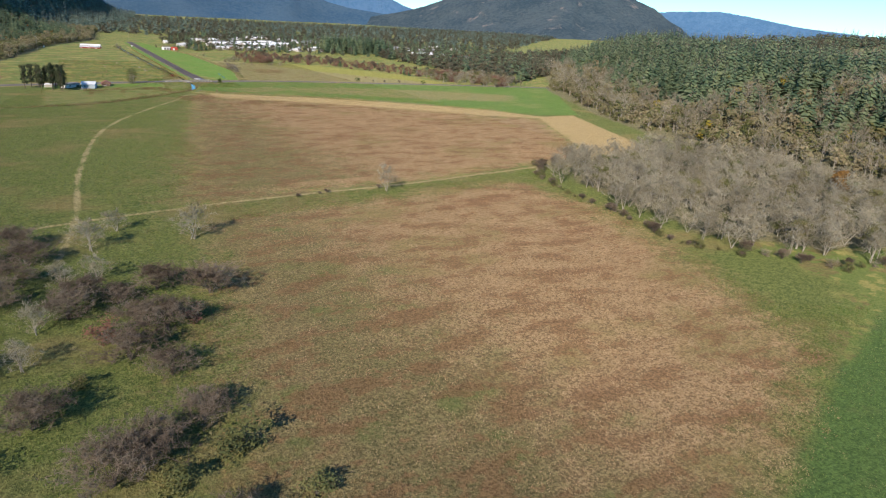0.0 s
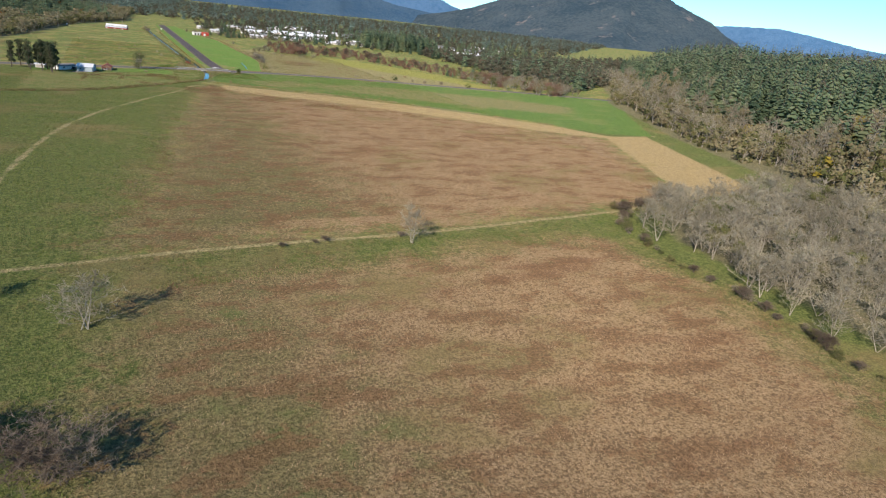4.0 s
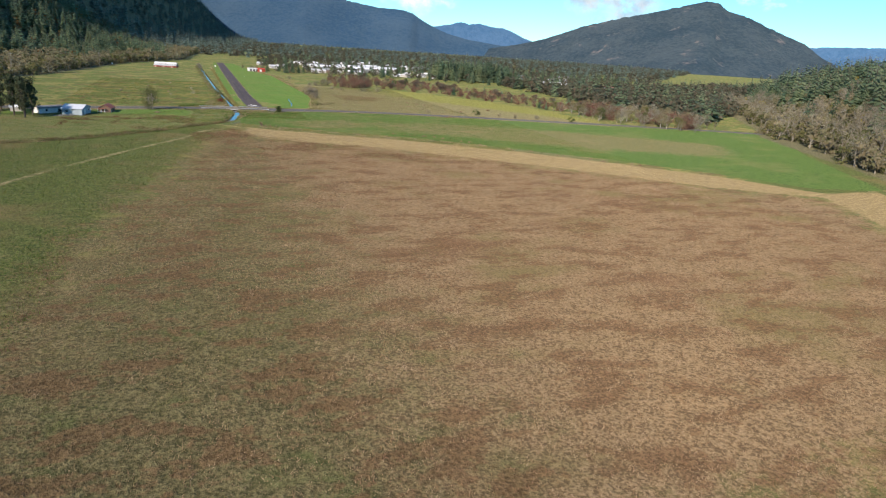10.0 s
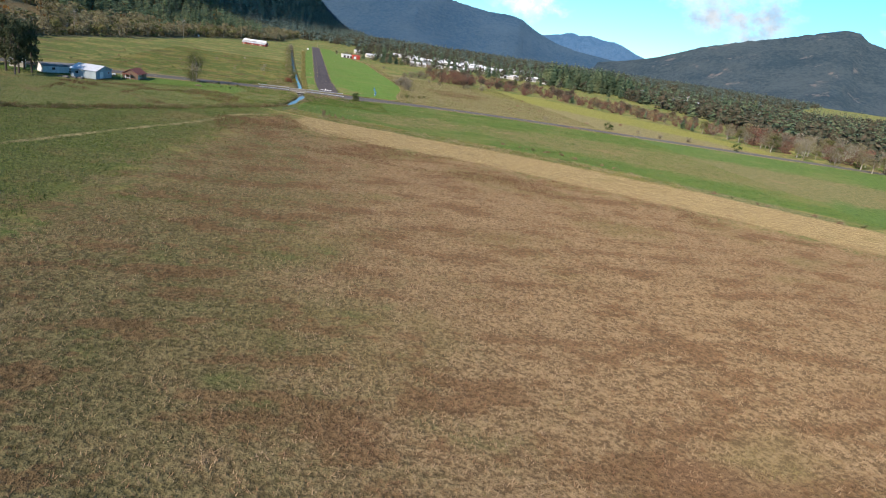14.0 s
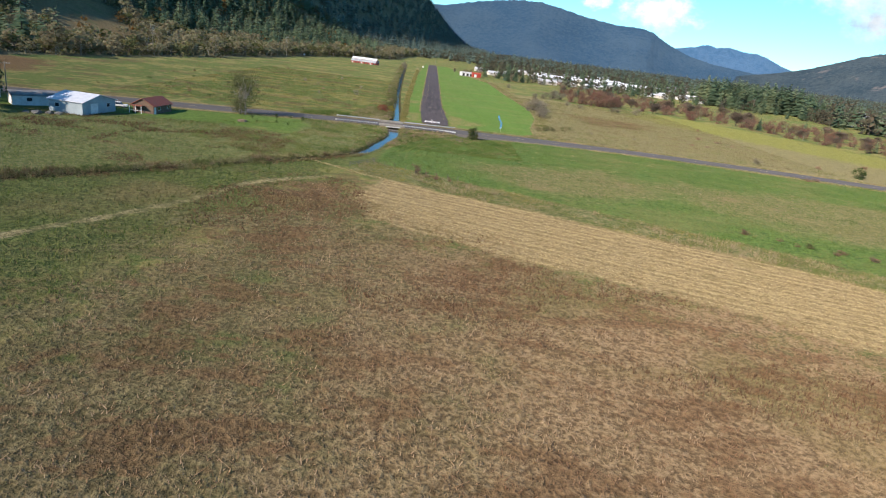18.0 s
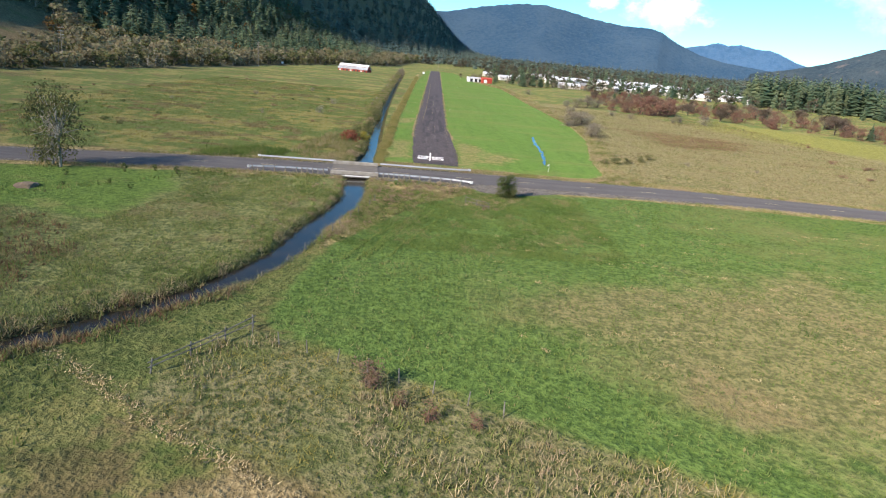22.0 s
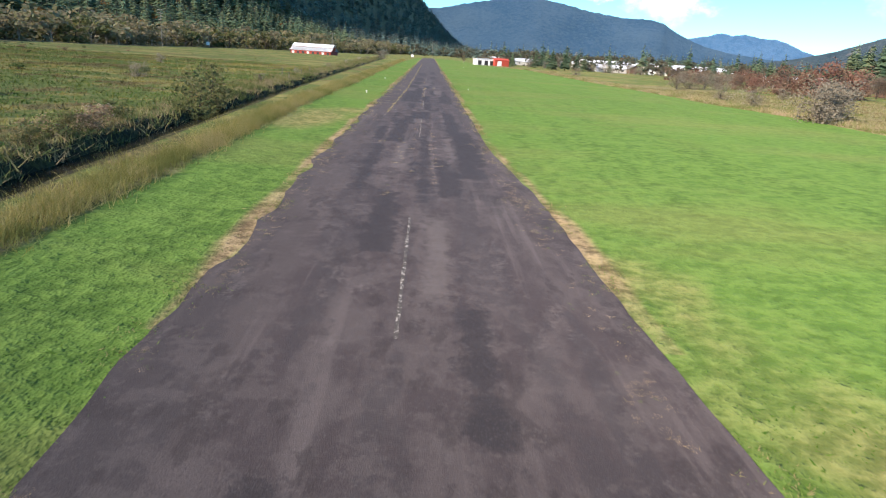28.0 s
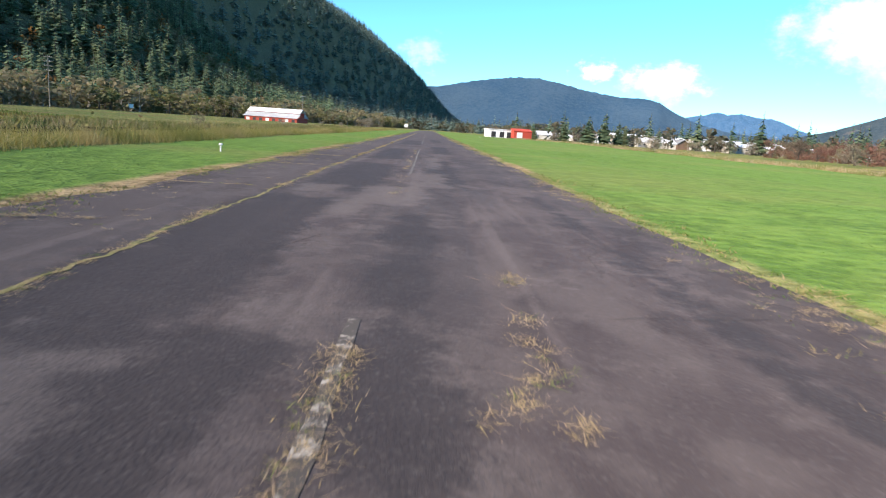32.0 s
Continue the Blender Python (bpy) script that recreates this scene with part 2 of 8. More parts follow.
GREEN_FAR = [(-9, -32), (10, -29), (55, -21), (90, -24), (140, -34), (230, -55), (372, -84), (300, -170), (238, -264), (205, -258), (180, -222), (148, -190), (110, -160), (63, -128), (16, -104), (-13, -88), (-11, -60)]
GREEN_DARK = [(66, -577), (16, -590), (-28, -608), (-60, -640), (-60, -760), (160, -760), (160, -600)]
LAWN = [(-11, -6), (33, -7), (38, 0), (40, 20), (48, 60), (52, 110), (50, 200), (48, 330), (34, 400), (20, 600), (-10, 610), (-13, 300), (-12, 100), (-10.2, 25)]
YARD = [(-95, -48), (-60, -35), (-42, -31), (-37, -45), (-40, -61), (-58, -58), (-96, -62), (-125, -72), (-125, -55)]
PUDDLE = smooth_line([(31.2, 60), (30.3, 52), (29.4, 38), (28.6, 24), (27.2, 14), (26.2, 7.5)], 1.0)
GROVE = [(100, -402), (76, -418), (68, -437), (64, -490), (58, -516), (76, -535), (92, -552), (135, -565), (190, -520), (215, -470), (205, -420), (178, -396), (132, -399)]
CLEARING = [(-205, 175), (-196, 215), (-225, 275), (-270, 330), (-300, 280), (-262, 190)]
PULLOUT = [(5, -21), (6, -25), (10, -28.5), (16, -28.5), (24, -24), (60, -21.5), (60, -18), (5, -18)]
VERGE_N = [(-12, -11.6), (45, -9.5), (140, -22), (140, -17), (60, -6), (36, -4.5), (30, -6.5), (-11, -5.2)]
VERGE_S = [(-10.5, -23.5), (5, -23.5), (8, -26.5), (8.3, -29.3), (3.6, -34.4), (0.7, -38.1), (-1.8, -41.5), (-6, -52), (-11.5, -66), (-13.5, -64), (-10.3, -45), (-9.8, -34)]
FENCE_PATCH = [(9.8, -31.5), (12, -29.6), (17, -28), (14.4, -34.3), (11.5, -39.5), (9.4, -41.4), (5.5, -39), (7, -35)]
WORN = [[(6.2, -3), (9, -3), (12, 8), (13, 24), (9, 32), (6.2, 40), (6.6, 10)], [(-9.5, 0), (-4.6, 2), (-5, 30), (-9.8, 26)], [(-11.4, 66), (-7.6, 67), (-6.2, 74), (-6.4, 86), (-11.2, 80)], [(10, 4), (16, 2), (20, 12), (14, 18)]]
BANK_S = [(-9.5, -22.5), (8, -21.5), (8.5, -24.5), (5, -25.5), (-9.5, -25.5)]
CREEK_MEADOW = [(-125, -76), (-62, -62), (-40, -33), (-14, -24), (-13.4, -44), (-17, -66), (-24, -86), (-44, -108), (-60, -125), (-85, -147), (-125, -162)]
HEDGE_BAND = [(-16, -88), (16, -104), (63, -128), (110, -160), (148, -192), (142, -200), (106, -170), (60, -139), (12, -117), (-18, -101)]
XB_Y = [-1500, -600, -200, 0, 100, 200, 300, 400, 480, 560, 640, 900, 1400, 2000, 2900, 4200]
XB_X = [-420, -360, -300, -215, -182, -157, -141, -128, -112, -80, -52, -34, 40, 150, 275, 330]
XR_Y = [-1500, -760, -560, -470, -380, -265, -100, -46, 60, 250]
XR_X = [330, 250, 215, 235, 222, 262, 345, 395, 470, 620]


def ss(x, a, b):
    t = np.clip((x - a) / (b - a), 0, 1)
    return t * t * (3 - 2 * t)


def land(x, y, channel=True):
    """Height of the ground, on arrays."""
    x, y = np.asarray(x, float), np.asarray(y, float)
    d = np.interp(y, XB_Y, XB_X) - x
    h = 0.76 * np.maximum(d, 0) * ss(d, 10, 390)
    h = 1200 * (1 - np.exp(-h / 1200)) * (1 + 0.16 * fbm(x, y, 420, 4, 3)) * (1 - ss(x * 0 + d, 1500, 2600))
    e = x - np.interp(y, XR_Y, XR_X)
    h += (34 * ss(e, 0, 150) + 30 * ss(e, 150, 700)) * (1 - ss(y, 60, 420)) * (1 + 0.2 * fbm(x, y, 160, 3, 5))
    rough = fbm(x, y, 14, 3, 1) * 0.16 + fbm(x, y, 90, 2, 2) * 0.25
    keep = np.minimum(ss(along(ROAD, x, y), 6, 16), ss(-inside(RUNWAY, x, y), 0.5, 12))
    h += rough * np.minimum(keep, ss(along(PUDDLE, x, y), 1.5, 6))
    if channel:
        c = along(CREEK, x, y) * (1 + 0.75 * ss(y, -10, 6))
        depth = np.where(y < -78, 0.75, 1.45)
        h = np.where(c < 5, h * ss(c, 2, 5) - depth * (1 - ss(c, 1.1, 2.7)), h)
    return h


# ---- ground material ----
ZONES = [  # name, soft edge in metres, ragged edge in metres, dark tone, light tone, third tone
    ("pasture", 12.0, 22.0, (0.06, 0.084, 0.021), (0.118, 0.13, 0.039), (0.168, 0.132, 0.056)),
    ("reed", 5.0, 6.0, (0.088, 0.112, 0.034), (0.178, 0.178, 0.066), (0.175, 0.128, 0.062)),
    ("brown", 26.0, 34.0, (0.152, 0.1, 0.05), (0.262, 0.186, 0.1), (0.16, 0.13, 0.054)),
    # rough: olive growth, toned down further where the ground returns less sunlight
    ("rough", 46.0, 60.0, (0.086, 0.078, 0.031), (0.158, 0.132, 0.06), (0.092, 0.112, 0.034)),
    ("hedge", 1.5, 3.0, (0.085, 0.108, 0.032), (0.195, 0.172, 0.08), (0.118, 0.136, 0.04)),
    ("stubble", 3.0, 3.5, (0.205, 0.15, 0.068), (0.345, 0.266, 0.132), (0.205, 0.166, 0.066)),
    ("green", 1.5, 2.5, (0.066, 0.116, 0.025), (0.102, 0.156, 0.036), (0.15, 0.158, 0.054)),
    ("hay", 14.0, 22.0, (0.12, 0.126, 0.046), (0.185, 0.165, 0.07), (0.215, 0.16, 0.08)),
    ("dark", 5.0, 6.0, (0.048, 0.088, 0.024), (0.07, 0.112, 0.03), (0.088, 0.108, 0.038)),
    ("yard", 4.0, 6.0, (0.080, 0.135, 0.026), (0.115, 0.170, 0.034), (0.190, 0.185, 0.060)),
    ("dry", 12.0, 18.0, (0.145, 0.13, 0.054), (0.232, 0.2, 0.094), (0.13, 0.142, 0.046)),
    ("yellow", 12.0, 24.0, (0.155, 0.165, 0.036), (0.225, 0.212, 0.056), (0.165, 0.16, 0.052)),
    ("rust", 9.0, 26.0, (0.105, 0.066, 0.030), (0.165, 0.108, 0.050), (0.15, 0.118, 0.044)),
    ("lawn", 0.6, 0.8, (0.068, 0.126, 0.021), (0.1, 0.165, 0.032), (0.14, 0.155, 0.046)),
    ("fringe", 0.5, 0.45, (0.15, 0.108, 0.056), (0.27, 0.2, 0.11), (0.13, 0.125, 0.042)),
    ("worn", 3.5, 5.0, (0.128, 0.138, 0.04), (0.19, 0.175, 0.066), (0.215, 0.178, 0.082)),
    ("verge", 0.8, 1.4, (0.150, 0.130, 0.045), (0.290, 0.225, 0.105), (0.120, 0.135, 0.035)),
    ("track", 0.8, 0.4, (0.15, 0.132, 0.058), (0.265, 0.222, 0.11), (0.19, 0.165, 0.075)),
    ("gravel", 0.5, 0.7, (0.108, 0.096, 0.083), (0.16, 0.144, 0.126), (0.135, 0.122, 0.102)),
    ("bank", 0.3, 0.6, (0.030, 0.027, 0.014), (0.075, 0.070, 0.025), (0.055, 0.050, 0.020)),
    ("woods", 6.0, 10.0, (0.092, 0.092, 0.05), (0.15, 0.132, 0.072), (0.155, 0.125, 0.078)),
    ("clearing", 4.0, 8.0, (0.140, 0.105, 0.055), (0.190, 0.150, 0.075), (0.100, 0.110, 0.040)),
]
gm = Mat("ground", 0.95, 0.15)
n_fine, n_tuft, n_mid, n_wide, n_field = gm.noise(0.5, 4, rough=0.7), gm.noise(2.2, 3, rough=0.65), gm.noise(9.0, 3), gm.noise(42.0, 3), gm.noise(16.0, 4, stretch=(0.45, 1.0, 1.0))
edge = gm.math("SUBTRACT", gm.math("ADD", gm.math("MULTIPLY", n_mid, 0.6), gm.math("MULTIPLY", n_tuft, 0.4)), 0.5)
n_clump = gm.noise(1.0, 4, rough=0.7)
grain = gm.ramp(gm.math("ADD", gm.math("MULTIPLY", n_fine, 0.4), gm.math("ADD", gm.math("MULTIPLY", n_clump, 0.35), gm.math("MULTIPLY", n_tuft, 0.25))), 0.40, 0.61)
patch = gm.ramp(gm.math("ADD", gm.math("MULTIPLY", n_wide, 0.6), gm.math("MULTIPLY", n_field, 0.4)), 0.50, 0.64)
patch_mid = gm.ramp(gm.math("ADD", gm.math("MULTIPLY", n_mid, 0.5), gm.math("MULTIPLY", n_field, 0.5)), 0.54, 0.66)
rows_w = gm.n.new("ShaderNodeTexWave")
rows_w.inputs["Scale"].default_value = 0.115
rows_w.inputs["Distortion"].default_value = 6.0
rows_w.inputs["Detail"].default_value = 2.0
rows_w.inputs["Detail Scale"].default_value = 0.3
rows_w.bands_direction = "Y"
gm.link(gm.mapped(gm.pos, turn=25.0), rows_w.inputs["Vector"])
yellow_b, brown_b = gm.bands()
colour = gm.mix(grain, (0.072, 0.108, 0.024), (0.138, 0.155, 0.048))
colour = gm.mix(gm.math("MULTIPLY", yellow_b, 0.75), colour, gm.mix(grain, (0.190, 0.168, 0.056), (0.290, 0.245, 0.090)))
colour = gm.mix(gm.math("MULTIPLY", patch_mid, 0.8), colour, gm.mix(grain, (0.050, 0.094, 0.017), (0.090, 0.130, 0.027)))
colour = gm.mix(gm.math("MULTIPLY", brown_b, 0.75), colour, gm.mix(grain, (0.096, 0.074, 0.033), (0.165, 0.122, 0.056)))
for zone, soft, ragged, dark, light, third in ZONES:
    g2 = grain
    if zone == "stubble":
        g2 = gm.math("ADD", gm.math("MULTIPLY", grain, 0.7), gm.math("MULTIPLY", gm.ramp(rows_w.outputs["Fac"], 0.3, 0.8), 0.18), True)
    deep, high = (0.84, 1.12) if zone == "lawn" else (0.75, 1.20)
    c = gm.mix(g2, tuple(v * deep for v in dark), tuple(v * high for v in light))
    if zone == "lawn":
        c = gm.mix(gm.math("MULTIPLY", gm.ramp(gm.noise(2.6, 3, stretch=(1.0, 0.05, 1.0)), 0.42, 0.60), 0.6), c, gm.mix(grain, (0.082, 0.150, 0.026), (0.112, 0.186, 0.036)))
    c = gm.mix(gm.math("MULTIPLY", gm.ramp(n_field, 0.46, 0.62) if zone == "lawn" else patch if zone in ("brown", "lawn", "green", "pasture") else patch_mid, 0.5 if zone == "lawn" else 0.75), c, gm.mix(grain, tuple(v * 0.85 for v in third), tuple(v * 1.15 for v in third)))
    if zone == "brown":
        c = gm.mix(gm.math("MULTIPLY", gm.ramp(gm.noise(30.0, 3, stretch=(0.4, 1.3, 1)), 0.56, 0.68), 0.7), c, gm.mix(grain, (0.120, 0.066, 0.034), (0.165, 0.092, 0.046)))
    if zone in ("brown", "rough"):
        p9 = gm.ramp(gm.math("ADD", gm.math("MULTIPLY", gm.noise(9.0, 3, stretch=(0.6, 1.2, 1)), 0.65), gm.math("MULTIPLY", gm.noise(2.2, 3), 0.35)), 0.50, 0.565)
        c = gm.mix(gm.math("MULTIPLY", p9, 0.7), c, gm.mix(grain, (0.085, 0.048, 0.022), (0.180, 0.108, 0.052)))
    d = gm.math("ADD", gm.attr("z_" + zone), gm.math("MULTIPLY", edge, ragged * 2))
    colour = gm.mix(gm.ramp(d, -soft / 2, soft / 2), colour, c)
gm.col(colour)
mown = gm.ramp(gm.attr("z_lawn"), -0.5, 0.5, 1.0, 0.5)
gm.bump(gm.math("MULTIPLY", gm.math("ADD", gm.math("ADD", gm.math("MULTIPLY", n_fine, 0.5), gm.math("MULTIPLY", n_clump, 0.8)), gm.math("MULTIPLY", n_tuft, 0.6)), mown), 0.5, 0.9)
MAT_GROUND = gm.m

# ---- ground: one sheet to the horizon ----
def axis(*spans):
    out = [spans[0][0]]
    for a, b, s in spans:
        n = max(1, int(round((b - a) / s)))
        out += [a + (b - a) * (i + 1) / n for i in range(n)]
    return np.array(out)


gx = axis((-4600, -1200, 170), (-1200, -420, 30), (-420, -160, 10), (-160, -60, 1.6), (-60, -24, 2), (-24, -8, 0.6), (-8, 8, 0.5), (8, 60, 2), (60, 240, 4), (240, 700, 14), (700, 1400, 40), (1400, 4600, 170))
gy = axis((-1800, -900, 60), (-900, -660, 12), (-660, -450, 4), (-450, -392, 1.2), (-392, -200, 4), (-200, -130, 2), (-130, -4, 1.0), (-4, 60, 2), (60, 240, 5), (240, 800, 14), (800, 1600, 40), (1600, 4700, 170))
X, Y = [a.ravel() for a in np.meshgrid(gx, gy)]
Z = land(X, Y)
nx, ny = len(gx), len(gy)
ii = (np.arange(ny - 1)[:, None] * nx + np.arange(nx - 1)[None, :]).ravel()
me = mesh_tris("ground", np.stack([X, Y, Z], 1), np.stack([ii, ii + 1, ii + nx + 1, ii + nx], 1), [MAT_GROUND], True)
hill = np.interp(Y, XB_Y, XB_X) - X
bench = np.where(Y < 420, X - np.interp(Y, XR_Y, XR_X), -60)
LAY = dict(
    pasture=np.maximum(inside([(188, -420), (198, -150), (235, -105), (330, -60), (350, -200), (345, -420), (300, -540), (195, -540)], X, Y), np.maximum(inside([(-100, -416), (0, -413), (100, -400), (75, -560), (20, -592), (-60, -640), (-110, -640)], X, Y), inside([(-19, -100), (-10, -70), (-10, -30), (-140, -45), (-330, -150), (-400, -760), (-100, -760), (-96, -575), (-80, -430), (-30, -140)], X, Y))),
    brown=np.maximum(inside(BROWN_FAR, X, Y), inside(BROWN_NEAR, X, Y)),
    rough=np.minimum(np.maximum(inside(BROWN_FAR, X, Y), inside(BROWN_NEAR, X, Y)), -6 - X - 40.0 * (Y < -400)),
    reed=inside(CREEK_MEADOW, X, Y), hedge=inside(HEDGE_BAND, X, Y), stubble=inside(STRIP, X, Y), green=inside(GREEN_FAR, X, Y),
    hay=np.maximum(inside([(50, -72), (110, -70), (180, -92), (262, -140), (246, -168), (223, -180), (160, -160), (110, -130), (66, -100)], X, Y), inside([(8, -78), (50, -60), (60, -90), (30, -104)], X, Y)),
    dark=np.maximum(inside(GREEN_DARK, X, Y), inside([(195, -470), (225, -450), (240, -490), (205, -505)], X, Y)),
    yard=inside(YARD, X, Y),
    yellow=inside([(120, 150), (138, 110), (168, 66), (194, 28), (218, -5), (232, -44), (252, -37), (245, 4), (240, 60), (212, 113), (180, 165), (150, 195)], X, Y),
    rust=np.maximum.reduce([inside(p_, X, Y) for p_ in (
        [(-29, -125), (-25, -119), (-17, -116), (-14, -131), (-19, -136), (-26, -133)],
        [(74, 112), (95, 112), (116, 100), (106, 74), (76, 64)],
        [(-250, -30), (-150, 10), (-170, 60), (-260, 60)])]),
    dry=inside([(38, -8), (60, -10), (140, -24), (230, -44), (260, -20), (200, 45), (128, 152), (100, 200), (60, 230), (50, 110), (44, 40)], X, Y),
    lawn=inside(LAWN, X, Y),
    fringe=0.34 - np.abs(inside(RUNWAY, X, Y) + 0.2) - 50 * (Y < 34) + 0.7 * fbm(X, Y, 7, 3, 51),
    worn=np.maximum.reduce([inside(p_, X, Y) for p_ in WORN]),
    verge=np.maximum(np.maximum.reduce([inside(VERGE_N, X, Y), inside(VERGE_S, X, Y)]), np.maximum(1.1 - np.abs(X - np.interp(Y, [-8, 25, 100, 300, 480], [-10.8, -11.2, -13.0, -14.4, -16])) - 50 * (Y < -8) - 50 * (Y > 480), 1.6 - np.abs(along(ROAD, X, Y) - 7.4))),
    track=np.maximum(1.0 - along(PATH, X, Y), np.maximum(0.42 - np.abs(along(TRACK, X, Y) - 0.55) + 0.35 * fbm(X, Y, 9, 2, 53), np.maximum(0.4 - along(TRACK_B, X, Y), 0.9 - np.abs(inside(GREEN_FAR, X, Y) + 1.5) - 50 * (X < 225) - 50 * (Y > -110)))),
    gravel=np.maximum(np.maximum(inside(PULLOUT, X, Y), inside(BANK_S, X, Y)), 0.8 - np.abs(along(ROAD, X, Y) - 5.4)),
    bank=2.1 - along(CREEK, X, Y),
    woods=np.maximum(np.maximum(hill, bench + 6), inside(GROVE, X, Y) - 14),
    clearing=inside(CLEARING, X, Y),
)
for zone, values in LAY.items():
    me.attributes.new("z_" + zone, "FLOAT", "POINT").data.foreach_set("value", np.clip(values, -60, 60).astype(np.float32))
ground = tagged(new("ground", me), "flat valley floor of meadows, mown fields and wooded slopes", "ground", kind="structure")


def ribbon(line, offs, z, name, mat, uneven=0.0, skip=None):
    """A sheet that follows a line on the plan, between the given offsets to its right."""
    p = np.array(line)
    d = np.gradient(p, axis=0)
    d /= np.hypot(d[:, 0], d[:, 1])[:, None]
    side = np.stack([d[:, 1], -d[:, 0]], 1)
    cols = []
    for k, o in enumerate(offs):
        w = np.array([noise.noise((i * 0.31, k * 5.3, 2.0)) for i in range(len(p))]) * uneven * (1 if k in (0, len(offs) - 1) else 0)
        q = p + side * (o + w)[:, None]
        zz = z(o) if callable(z) else z
        cols.append(np.column_stack([q, np.full(len(p), zz)]))
    v = np.stack(cols, 1).reshape(-1, 3)
    n = len(offs)
    f = [(i * n + k, i * n + k + 1, (i + 1) * n + k + 1, (i + 1) * n + k) for i in range(len(p) - 1) for k in range(n - 1)]
    return new(name, mesh_tris(name, v, np.array(f)[:, ::-1], [mat], True))


# ---- road, runway, water ----
def asphalt(name, dark, light, tint=None, worn=0.5, streak=(1.0, 0.10, 1.0)):
    m = Mat(name, 0.86, 0.35)
    f = m.ramp(m.math("ADD", m.math("MULTIPLY", m.noise(2.2, 4, stretch=streak), 0.65), m.math("MULTIPLY", m.noise(0.35, 3), 0.35)), 0.42, 0.60)
    c = m.mix(f, dark, light)
    stain = m.ramp(m.noise(3.0, 5, rough=0.65, stretch=(1.0, 0.45, 1)), 0.52, 0.60)
    c = m.mix(m.math("MULTIPLY", stain, worn), c, tuple(v * 0.62 for v in dark))
    if tint:
        c = m.mix(m.math("MULTIPLY", m.ramp(m.noise(0.8, 5, rough=0.75), 0.60, 0.70), 0.55), c, tint)
    m.col(c)
    m.bump(m.noise(0.05, 3), 0.012, 0.7)
    return m.m


MAT_ROAD = asphalt("road_asphalt", (0.068, 0.061, 0.058), (0.090, 0.082, 0.078), worn=0.2, streak=(0.08, 1.0, 1.0))
rw = Mat("runway_asphalt", 0.88, 0.35)
rw_sep = rw.n.new("ShaderNodeSeparateXYZ")
rw.link(rw.pos, rw_sep.inputs[0])
wob = rw.math("MULTIPLY", rw.math("SUBTRACT", rw.noise(3.0, 3), 0.5), 0.5)
rw_x = rw.math("ADD", rw_sep.outputs[0], wob)
rc = rw.mix(rw.ramp(rw.noise(0.9, 4, stretch=(1.0, 0.35, 1)), 0.4, 0.62), (0.046, 0.035, 0.034), (0.068, 0.054, 0.051))
# old grey lane beyond the joint, pale wheel streaks, dark seal coats laid lengthwise, stains, stones
rc = rw.mix(rw.math("MULTIPLY", rw.ramp(rw_x, -3.1, -2.85, 1.0, 0.0), 0.7), rc, (0.057, 0.045, 0.042))
rc = rw.mix(rw.math("MULTIPLY", rw.ramp(rw.noise(0.55, 3, stretch=(1.0, 0.03, 1)), 0.56, 0.66), 0.40), rc, (0.110, 0.089, 0.083))
seal = rw.ramp(rw.math("ADD", rw.math("MULTIPLY", rw.noise(1.7, 2, stretch=(1.0, 0.10, 1)), 0.8), rw.math("MULTIPLY", rw.noise(0.5, 4, rough=0.7), 0.2)), 0.505, 0.545)
rc = rw.mix(rw.math("MULTIPLY", seal, 0.5), rc, rw.mix(rw.noise(0.5, 4), (0.025, 0.021, 0.022), (0.046, 0.038, 0.038)))
mott = rw.ramp(rw.math("ADD", rw.math("MULTIPLY", rw.noise(0.55, 5, rough=0.7), 0.6), rw.math("MULTIPLY", rw.noise(2.4, 3), 0.4)), 0.50, 0.58)
rc = rw.mix(rw.math("MULTIPLY", mott, 0.55), rc, rw.mix(rw.noise(0.08, 4, rough=0.7), (0.057, 0.045, 0.043), (0.099, 0.081, 0.075)))
spots_dark = rw.ramp(rw.math("ADD", rw.math("MULTIPLY", rw.noise(0.8, 5, rough=0.7, stretch=(1.0, 0.5, 1)), 0.6), rw.math("MULTIPLY", rw.noise(4.5, 2, stretch=(1.0, 0.4, 1)), 0.4)), 0.52, 0.58)
rc = rw.mix(rw.math("MULTIPLY", spots_dark, 0.55), rc, (0.027, 0.020, 0.019))
lift = rw.ramp(rw.math("ADD", rw.math("MULTIPLY", rw.noise(1.1, 3, stretch=(1.0, 0.4, 1)), 0.7), rw.math("MULTIPLY", rw.noise(0.12, 4, rough=0.7), 0.3)), 0.58, 0.66)
rc = rw.mix(rw.math("MULTIPLY", lift, 0.5), rc, (0.108, 0.089, 0.083))
ragged = rw.math("MULTIPLY", rw.math("SUBTRACT", rw.math("ADD", rw.math("MULTIPLY", rw.noise(1.3, 5, rough=0.7), 0.8), rw.math("MULTIPLY", rw.noise(0.10, 3), 0.2)), 0.5), 2.0)
rc = rw.mix(rw.math("MULTIPLY", rw.ramp(rw.math("ADD", rw.attr("dark_coat"), ragged), -0.05, 0.25), 0.85), rc, rw.mix(rw.noise(0.4, 4), (0.019, 0.015, 0.016), (0.034, 0.028, 0.028)))
rc = rw.mix(rw.math("MULTIPLY", rw.ramp(rw.math("ADD", rw.attr("pale_coat"), ragged), -0.1, 0.25), 0.6), rc, rw.mix(rw.noise(0.3, 4), (0.082, 0.067, 0.062), (0.123, 0.102, 0.094)))
rc = rw.mix(rw.math("MULTIPLY", rw.ramp(rw.noise(0.035, 2), 0.56, 0.68), 0.18), rc, (0.162, 0.141, 0.133))
